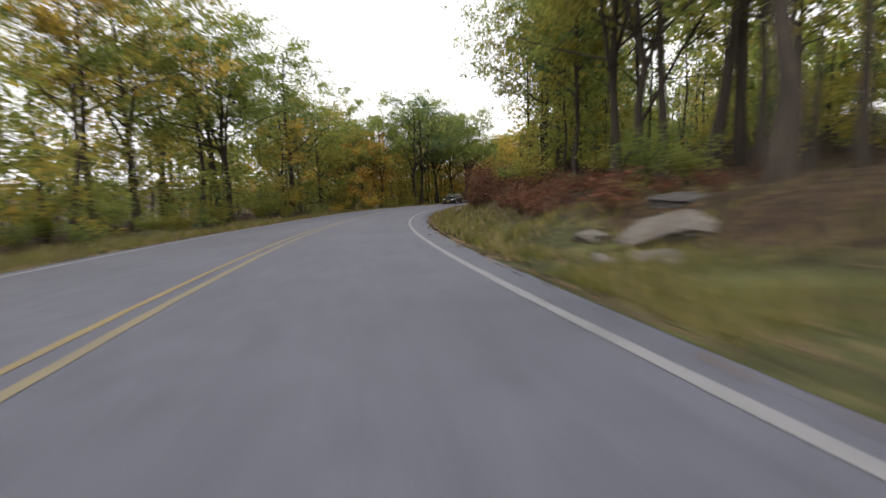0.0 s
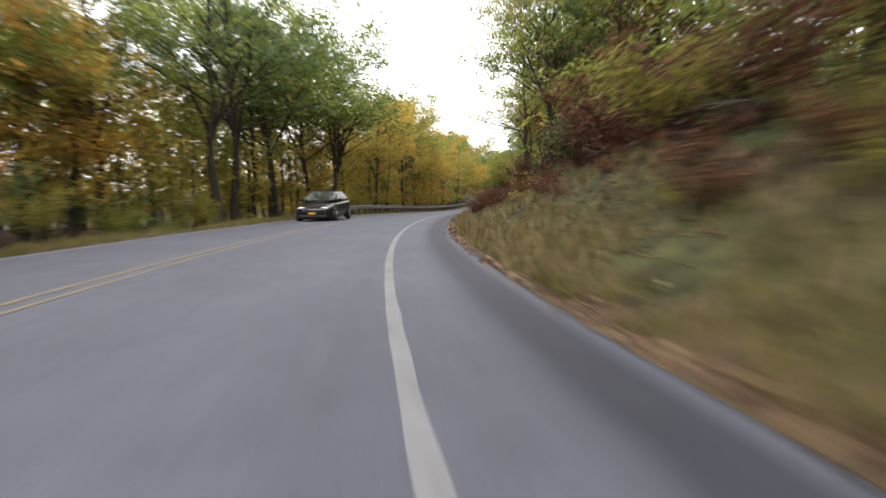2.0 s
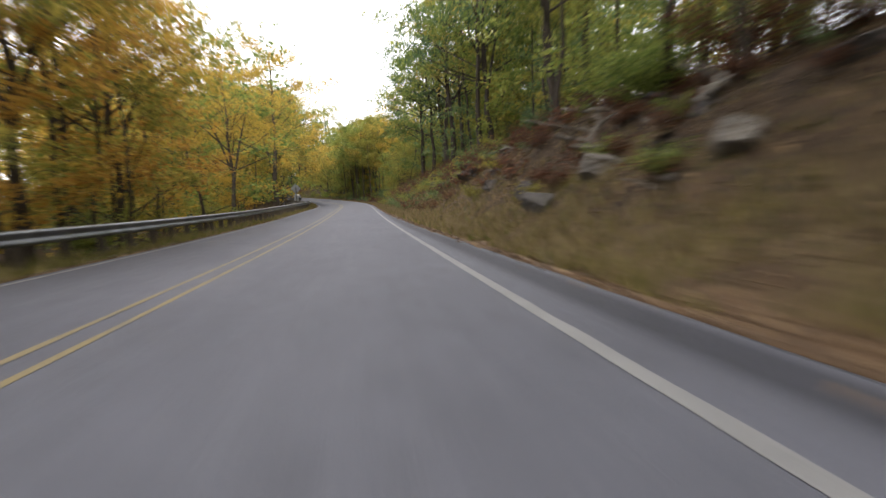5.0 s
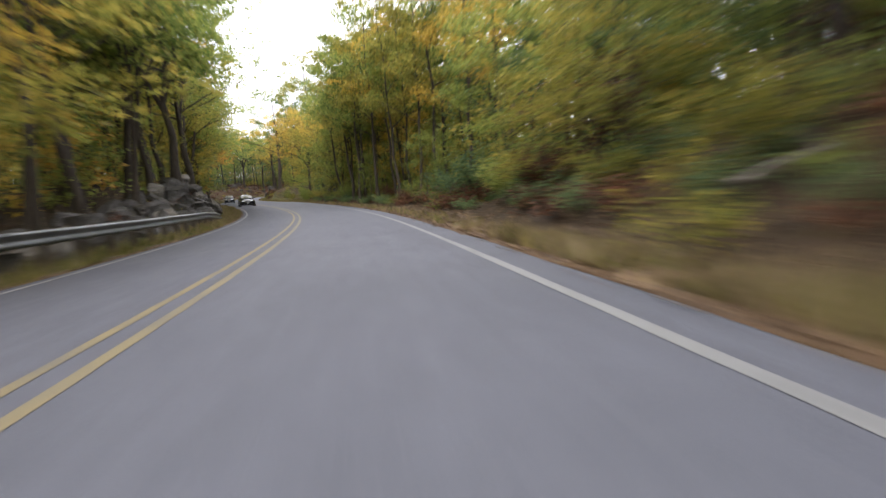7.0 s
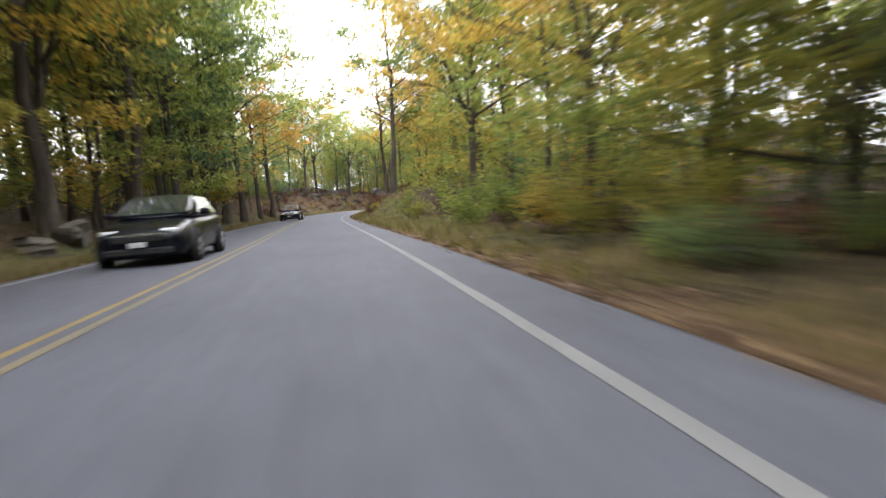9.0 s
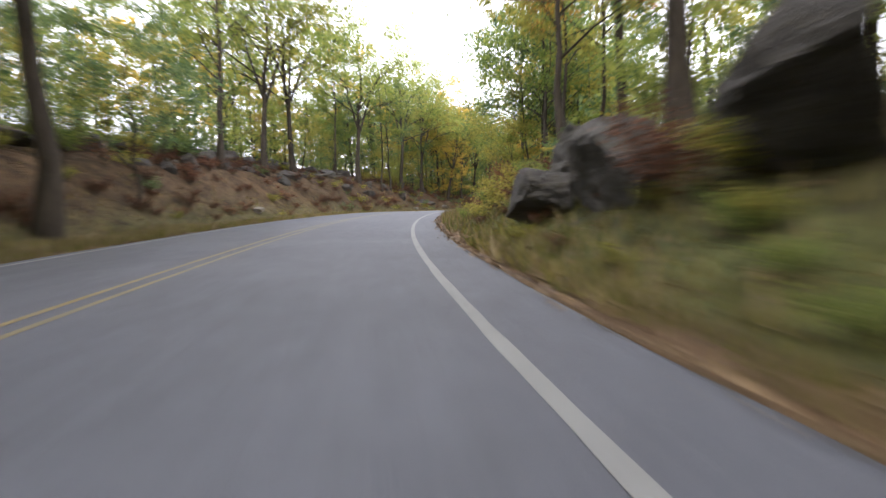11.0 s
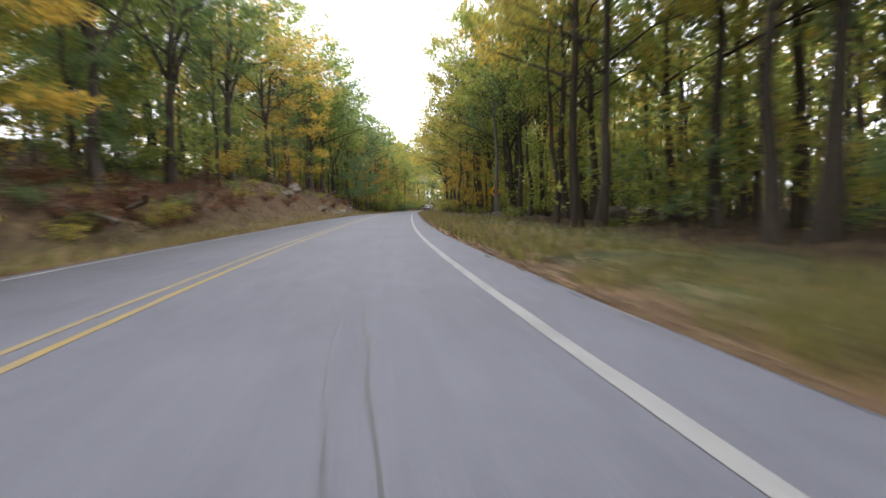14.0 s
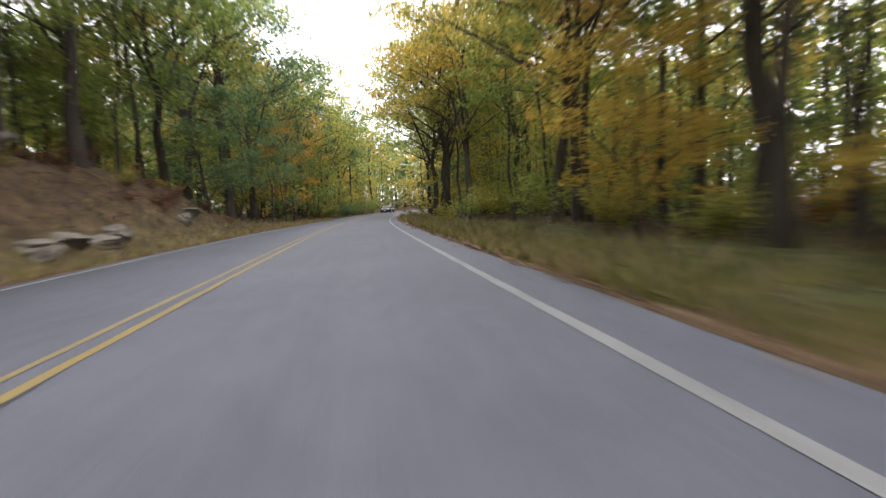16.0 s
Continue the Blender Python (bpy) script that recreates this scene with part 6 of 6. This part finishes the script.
def car(s, o, paint, plate, label, hatch=False):
    """A compact car that comes towards the camera: y ahead of it, front at the lower y."""
    root = new("car")
    root.matrix_basis = pose(*at(np.array(float(s)), o, 0.0), 0, 0, head_at(s))
    # half widths and heights along the body, front first: y, bottom, half width, shoulder, hood
    st = [(-2.2, 0.22, 0.62, 0.52, 0.6), (-2.12, 0.15, 0.76, 0.56, 0.68), (-1.85, 0.13, 0.86, 0.62, 0.78), (-1.3, 0.13, 0.89, 0.68, 0.88), (-0.75, 0.13, 0.9, 0.76, 0.96),
          (0.4, 0.13, 0.9, 0.82, 0.96), (1.3, 0.13, 0.9, 0.86, 1.0), (1.8, 0.16, 0.87, 0.86, 1.02 if hatch else 1.0), (2.12, 0.26, 0.8, 0.8, 0.96), (2.22, 0.34, 0.68, 0.7, 0.86)]
    secs = []
    for y, zb, hw, zs, zh in st:
        half = [(hw * 0.86, zb), (hw, zb + 0.1), (hw, zs - 0.12), (hw * 0.985, zs), (hw * 0.9, zh - 0.05), (hw * 0.72, zh), (hw * 0.3, zh + 0.02)]
        secs.append([(x, y, z) for x, z in half] + [(-x, y, z) for x, z in half[::-1]])
    body = part("body", bm_mesh("body", loft(secs), paint, True), root)
    body.modifiers.new("rounded", "SUBSURF").render_levels = 2
    body.modifiers["rounded"].levels = 2
    roof = 1.5 if hatch else 1.45
    cab = [(-1.2, 0.93, 0.8, 0.02), (-0.5, 1.26, 0.7, 0.0), (0.0, roof - 0.02, 0.62, 0.0), (0.7, roof, 0.6, 0.0), (1.25, roof - 0.05, 0.58, 0.0), (1.75 if not hatch else 1.95, 1.1 if not hatch else 1.16, 0.64, 0.0), (1.98 if not hatch else 2.08, 0.95, 0.7, 0.0)]
    secs = []
    for y, zt, hw, _ in cab:
        half = [(0.82, 0.88), (0.8, min(0.96, zt - 0.01)), (hw, max(zt - 0.05, 0.965)), (hw * 0.85, zt), (hw * 0.3, zt + 0.015)]
        secs.append([(x, y, z) for x, z in half] + [(-x, y, z) for x, z in half[::-1]])
    cabin = part("cabin", bm_mesh("cabin", loft(secs), paint, True), root)
    cabin.modifiers.new("rounded", "SUBSURF").render_levels = 2
    cabin.modifiers["rounded"].levels = 2

    def pane(name, pts, lift):
        bm = bmesh.new()
        a = [bm.verts.new(p) for p in pts]
        f = bm.faces.new(a)
        f.normal_update()
        nrm = f.normal.copy()
        bmesh.ops.translate(bm, verts=a, vec=nrm * lift)
        ext = bmesh.ops.extrude_face_region(bm, geom=[f])
        bmesh.ops.translate(bm, verts=[v for v in ext["geom"] if isinstance(v, bmesh.types.BMVert)], vec=nrm * 0.012)
        part(name, bm_mesh(name, bm, CAR_GLASS), root)

    pane("windscreen", [(-0.7, -1.06, 0.98), (0.7, -1.06, 0.98), (0.54, -0.14, roof - 0.08), (-0.54, -0.14, roof - 0.08)], 0.03)
    pane("rear_window", [(0.6, 1.92 if not hatch else 2.05, 1.02), (-0.6, 1.92 if not hatch else 2.05, 1.02), (-0.5, 1.35, roof - 0.1), (0.5, 1.35, roof - 0.1)], 0.05)
    for sx in (1, -1):
        for y0, y1, y2, y3 in ((-0.78, 0.42, 0.42, -0.08), (0.5, 1.45, 1.12, 0.5)):
            q = [(sx * 0.81, y0, 0.98), (sx * 0.81, y1, 0.98), (sx * 0.635, y2, roof - 0.1), (sx * 0.635, y3, roof - 0.1)]
            pane("side_window", q if sx > 0 else q[::-1], 0.02)
        bm = bmesh.new()
        box(bm, sx * 0.95 - 0.1, sx * 0.95 + 0.1, -0.68, -0.56, 0.95, 1.08, 0.03)
        part("mirror", bm_mesh("mirror", bm, paint), root)
        bm = bmesh.new()
        box(bm, sx * 0.53 - 0.16, sx * 0.53 + 0.16, -2.1, -1.8, 0.6, 0.72, 0.04)
        part("headlight", bm_mesh("headlight", bm, LAMP), root, "clear glass headlight")
        for y in (-1.36, 1.32):
            an = np.linspace(0, 2 * np.pi, 25)[:-1]
            ring = [(0.11, 0.2), (0.11, 0.29), (0.08, 0.315), (-0.08, 0.315), (-0.11, 0.29), (-0.11, 0.2)]
            v = np.array([[(sx * 0.84 + a, y + r * math.cos(w), 0.315 + r * math.sin(w)) for a, r in ring] for w in an])
            n, m = v.shape[:2]
            i, j = np.meshgrid(np.arange(n), np.arange(m), indexing="ij")
            f = np.stack([i * m + j, i * m + (j + 1) % m, ((i + 1) % n) * m + (j + 1) % m, ((i + 1) % n) * m + j], -1).reshape(-1, 4)
            bm = bmesh.new()
            bmesh.ops.create_cone(bm, cap_ends=True, segments=24, radius1=0.37, radius2=0.37, depth=0.06, matrix=pose(sx * 0.875, y, 0.33, 0, 90, 0))
            part("wheel_arch", bm_mesh("wheel_arch", bm, TRIM), root)
            wheel = part("wheel", mesh_of("tyre", v.reshape(-1, 3), f, TYRE, smooth=True), root, "black rubber tyre")
            bm = bmesh.new()
            bmesh.ops.create_cone(bm, cap_ends=True, segments=20, radius1=0.2, radius2=0.2, depth=0.12, matrix=pose(sx * 0.88, y, 0.315, 0, 90, 0))
            for k in range(5):
                w = k * 2 * math.pi / 5
                bmesh.ops.create_cube(bm, size=1, matrix=Matrix.Translation((sx * 0.95, y + 0.1 * math.cos(w), 0.315 + 0.1 * math.sin(w))) @ pose(0, 0, 0, math.degrees(w), 0, 0) @ Matrix.Diagonal((0.03, 0.17, 0.05, 1)))
            part("rim", bm_mesh("rim", bm, ALLOY), wheel, "silver alloy rim")
    bm = bmesh.new()
    box(bm, -0.45, 0.45, -2.225, -2.12, 0.48, 0.6, 0.02)
    part("grille", bm_mesh("grille", bm, TRIM), root)
    bm = bmesh.new()
    box(bm, -0.62, 0.62, -2.215, -2.1, 0.24, 0.36, 0.02)
    part("lower_intake", bm_mesh("lower_intake", bm, TRIM), root)
    bm = bmesh.new()
    box(bm, -0.15, 0.15, -2.245, -2.225, 0.38, 0.48, 0.005)
    part("plate", bm_mesh("plate", bm, plate), root, "blank number plate")
    bm = bmesh.new()
    box(bm, -0.5, 0.5, -2.235, -2.215, 0.6, 0.625, 0.005)
    part("chrome_strip", bm_mesh("chrome_strip", bm, CHROME), root)
    return tagged(root, label, "car", "oncoming cars")


GREY_CAR = car_paint("dark_grey_car_paint", (0.012, 0.01, 0.01))
BLACK_CAR = car_paint("black_car_paint", (0.005, 0.006, 0.010))
BLUE_CAR = car_paint("dark_blue_car_paint", (0.006, 0.009, 0.017))
car(83.0, -1.6, GREY_CAR, PLATE_GOLD, "dark grey car in the oncoming lane")
car(276.9, -1.5, BLACK_CAR, PLATE_WHITE, "black saloon car in the oncoming lane")
car(320.5, -1.5, BLUE_CAR, PLATE_WHITE, "dark blue car following in the oncoming lane", True)
car(566.0, -1.5, BLACK_CAR, PLATE_WHITE, "black car far along the oncoming lane")


# ---- cracks and seams in the asphalt ----
def crack(s0, s1, o0, o1, w, seed):
    r = np.random.default_rng(seed)
    ss = np.arange(s0, s1, 0.35)
    o = np.interp(ss, [s0, s1], [o0, o1]) + np.cumsum(r.normal(size=len(ss))) * 0.012
    half = w * (0.3 + 0.7 * r.random(len(ss))) / 2
    g = np.stack([at(ss, o - half, 0.003), at(ss, o + half, 0.003)], 1)
    i = np.arange(len(ss) - 1)
    f = np.stack([2 * i, 2 * i + 1, 2 * i + 3, 2 * i + 2], -1)
    return tagged(new("crack", mesh_of("crack", g.reshape(-1, 3), f, TAR)), "thin dark crack in the asphalt", "crack", kind="structure")


for q in ((180, 200, -0.28, -0.26, 0.06, 2), (205, 236, 0.0, 0.02, 0.05, 3), (362, 371, 3.0, 2.5, 0.05, 4), (406, 416, 2.22, 1.95, 0.035, 5), (407, 413, 2.05, 1.9, 0.02, 8), (446, 470, 0.0, 0.0, 0.03, 6), (78, 90, -0.5, -2.2, 0.03, 7)):
    crack(*q)


# ---- grass and fallen leaves on the verges ----
def verge_cover():
    def spots(n, seed, fall, lo):
        r = np.random.default_rng(seed)
        side = np.where(r.random(n) < 0.6, 1, -1)
        s = r.uniform(-2, 530, n)
        u = lo + r.exponential(fall, n)
        return r, side, s, np.minimum(u, 9.0)

    def ground_at(side, s, u):
        e = np.where(side > 0, edge_r(s), edge_l(s))
        o = side * (e + u)
        z = np.where(side > 0, lie(s, u, 1), lie(s, u, -1))
        p = at(s, o, z)
        w = np.clip((u - 1.2) / 3, 0, 1)
        nz = np.array([0.55 * noise.noise((a * 0.22, b * 0.22, 3)) + 0.2 * noise.noise((a * 0.8, b * 0.8, 5)) for a, b in p[:, :2]])
        p[:, 2] += w * nz
        return p

    def blades(n, seed, material, name, label, dense, tall, more):
        r, side, s, u = spots(n, seed, 1.7, 0.25)
        keep = r.random(n) < np.where(side > 0, dense(s, 1), dense(s, -1))
        side, s, u = side[keep], s[keep], u[keep]
        side, s, u = np.concatenate([side, np.ones(more), -np.ones(12000)]), np.concatenate([s, r.uniform(48, 208, more), r.uniform(225, 345, 12000)]), np.concatenate([u, 0.3 + r.exponential(1.4, more), 0.2 + r.exponential(1.0, 12000)])
        p = ground_at(side, s, u)
        clump = np.array([noise.noise((a * 0.6, b * 0.6, 9)) for a, b in p[:, :2]])
        keep = (clump > -0.25) & ~((side > 0) & (s > 200) & (s < 268) & (u > 1.3))
        p, clump = p[keep], clump[keep]
        m = len(p)
        a = r.uniform(0, 2 * np.pi, m)
        d = np.stack([np.cos(a), np.sin(a), 0 * a], 1)
        hgt = tall * r.uniform(0.5, 1.2, m) * (0.8 + clump * 0.9)
        lean = r.normal(size=(m, 3)) * [0.35, 0.35, 0]
        tip = p + np.stack([0 * a, 0 * a, hgt], 1) + lean * hgt[:, None]
        w = 0.016 + 0.012 * r.random(m)
        v = np.stack([p - d * w[:, None], p + d * w[:, None], tip], 1)
        me = mesh_of(name, v.reshape(-1, 3), np.arange(3 * m).reshape(-1, 3), material)
        tagged(new(name, me), label, "grass", kind="stuff")

    green = lambda s, k: tab(s, (0, 1), (48, 0.9), (62, 0.55), (80, 0.45), (105, 0.2), (200, 0.2), (220, 0.1), (260, 0.2), (285, 0.8), (530, 0.9)) if k > 0 else tab(s, (0, 1), (330, 0.9), (400, 0.6), (455, 0.3), (530, 0.4))
    dry = lambda s, k: 0.35 + tab(s, (0, 0.0), (50, 0.0), (65, 0.3), (190, 0.3), (205, -0.05), (260, 0.0), (330, 0.3), (530, 0.3)) if k > 0 else 0.3 + tab(s, (0, 0), (320, 0.2), (345, 0.7), (530, 0.7))
    blades(150000, 5, GRASS, "verge_grass", "green and yellowing verge grass", green, 0.26, 18000)
    blades(90000, 6, STRAW, "dry_grass", "dry straw-coloured grass on verges and banks", dry, 0.34, 30000)

    n = 80000
    r, side, s, u = spots(n, 11, 1.8, 0.02)
    heavy = np.where(side > 0, tab(s, (0, 0.25), (90, 0.6), (200, 0.8), (215, 1.0), (265, 1.0), (290, 0.5), (400, 0.5), (530, 0.7)), 0.4)
    heavy = heavy * np.where((side > 0) & (s > 200) & (s < 268), np.exp(-np.maximum(u - 1.2, 0) / 0.8), 1.0)
    keep = r.random(n) < heavy
    k = 40000
    right = r.random(k) < 0.5
    side = np.concatenate([side[keep], np.where(right, 1, -1)])
    s = np.concatenate([s[keep], np.where(right, r.uniform(60, 230, k), r.uniform(340, 505, k))])
    u = np.concatenate([u[keep], r.uniform(1.5, 9.5, k)])
    k = 10000
    right = r.random(k) < 0.65
    side = np.concatenate([side, np.where(right, 1, -1)])
    s = np.concatenate([s, r.uniform(-2, 530, k)])
    u = np.concatenate([u, r.normal(size=k) * 0.11 + 0.08])
    p = ground_at(side, s, u)
    p[:, 2] = np.where(u < 0.1, at(s, side * 4.0)[:, 2] + 0.004, p[:, 2]) + 0.015
    m = len(p)
    a = r.uniform(0, 2 * np.pi, m)
    d = np.stack([np.cos(a), np.sin(a), r.normal(size=m) * 0.3], 1)
    e = np.stack([-np.sin(a), np.cos(a), r.normal(size=m) * 0.3], 1)
    k = (np.where(np.arange(m) >= m - 10000, 0.02, 0.035) + 0.045 * r.random(m))[:, None]
    up = np.array([0, 0, 1]) * k * 0.3
    v = np.stack([p - d * k, p + e * k * 0.6 + up, p + d * k, p - e * k * 0.6 + up], 1)
    me = mesh_of("fallen_leaves", v.reshape(-1, 3), np.arange(4 * m).reshape(-1, 4), LITTER)
    tagged(new("fallen_leaves", me), "brown and orange fallen leaves along the verges", "leaves", kind="stuff")


verge_cover()


# low growth that fills the crests and the bare cut beside the road
def filling():
    order = [BARK, RUST, OLIVE, GREEN]
    shapes = []
    for root, _ in BRUSH.protos:
        bits = {c.name.split(".")[0]: c.data for c in root.children}
        shapes.append([(np.array([q.co for q in me.vertices]), [tuple(f.vertices) for f in me.polygons]) for me in (bits["stem"], bits["foliage"])])
    vs, fs, ms = [], [], []

    def low(s, o, k, leaf):
        p = at(np.array(float(s)), o, ground_z(s, o))
        a = rng.uniform(0, 2 * np.pi)
        rot = np.array([[np.cos(a), -np.sin(a), 0], [np.sin(a), np.cos(a), 0], [0, 0, 1]]) * k
        for (v, f), m in zip(shapes[int(rng.integers(0, 2))], (0, order.index(leaf))):
            n = sum(len(q) for q in vs)
            vs.append(v @ rot.T + p)
            fs.extend(tuple(j + n for j in q) for q in f)
            ms.extend([m] * len(f))

    def high(s, o, k, leaf):
        tree(BUSH, s, o, k, leaf)

    for i in range(60):
        s = 138.0 + 1.1 * i
        low(s, float(edge_r(s)) + rng.uniform(2.2, 8.0), rng.uniform(0.35, 0.8), pick({RUST: 4, OLIVE: 1, GREEN: 1}))
    for i in range(46):
        s = 316.0 + 1.05 * i
        (low if i % 3 else high)(s, float(edge_r(s)) + rng.uniform(1.7, 6.5), rng.uniform(0.45, 0.85), pick({RUST: 4, OLIVE: 3, GREEN: 2}))
    for i in range(34):
        s = 98.0 + 1.2 * i
        low(s, float(edge_r(s)) + rng.uniform(2.4, 9.0), rng.uniform(0.35, 0.75), pick({RUST: 6, OLIVE: 1}))
    for i in range(26):
        s = 318.0 + 1.2 * i
        low(s, float(edge_r(s)) + rng.uniform(1.1, 3.0), rng.uniform(0.3, 0.5), pick({RUST: 3, OLIVE: 4, GREEN: 2}))
    for i in range(22):
        s = 112.0 + 2.2 * i
        tree((BUSH, YOUNG)[i % 2], s, float(edge_r(s)) + rng.uniform(10.0, 17.0), rng.uniform(1.0, 1.5), pick({GREEN: 4, DEEP: 3, OLIVE: 1}))
    for i in range(12):
        s = 72.0 + 1.3 * i
        tree(BUSH, s, float(edge_r(s)) + rng.uniform(5.8, 9.5), rng.uniform(1.1, 1.6), pick({RUST: 6, DEEP: 1}))
    for i in range(90):
        s = 332.0 + 0.8 * i
        low(s, -(float(edge_l(s)) + rng.uniform(3.0, 9.0)), rng.uniform(0.35, 0.85), pick({RUST: 8, OLIVE: 1}))
    for i in range(6):
        s = 113.0 + 3.5 * i
        tree(YOUNG, s, float(edge_r(s)) + rng.uniform(10.5, 18.0), rng.uniform(1.4, 1.8), pick({GREEN: 4, DEEP: 2, OLIVE: 1}))
    # dark ledges and dead wood along the crest of the next cut
    for i in range(16):
        s = 336.0 + 3.6 * i
        rock(s, -(float(edge_l(s)) + rng.uniform(8.6, 10.6)), rng.uniform(1.8, 3.4), rng.uniform(1.2, 1.8), rng.uniform(0.6, 1.1), (ROCK_DARK, ROCK_MID)[i % 3 == 1], rng.uniform(-25, 25), 0.35, 300 + i, label="dark weathered rock ledge along the bank's crest")
    for i in range(7):
        s = 340.0 + 6.5 * i
        log(s, -(float(edge_l(s)) + rng.uniform(6.8, 8.4)), rng.uniform(2.4, 4.2), rng.uniform(0.07, 0.13), rng.uniform(-30, 30), rng.uniform(-6, 6), 0.1, 400 + i)
    for i in range(30):
        s = 334.0 + 2.2 * i
        tree(BUSH, s, -(float(edge_l(s)) + rng.uniform(11.0, 17.0)), rng.uniform(0.7, 1.2), pick({GREEN: 3, OLIVE: 2, DEEP: 3}))
    for i in range(10):
        s = 150.0 + 4.0 * i
        tree((SLIM, YOUNG)[i % 2], s, float(edge_r(s)) + rng.uniform(9.0, 13.0), rng.uniform(0.8, 1.1), pick({GREEN: 3, OLIVE: 2, DEEP: 2}))
    me = mesh_of("dry_scrub", np.concatenate(vs).tolist(), fs, *order)
    me.polygons.foreach_set("material_index", np.array(ms, dtype=np.int32))
    tagged(new("dry_scrub", me), "low rust brown scrub scattered over the banks", "scrub", kind="stuff")


filling()
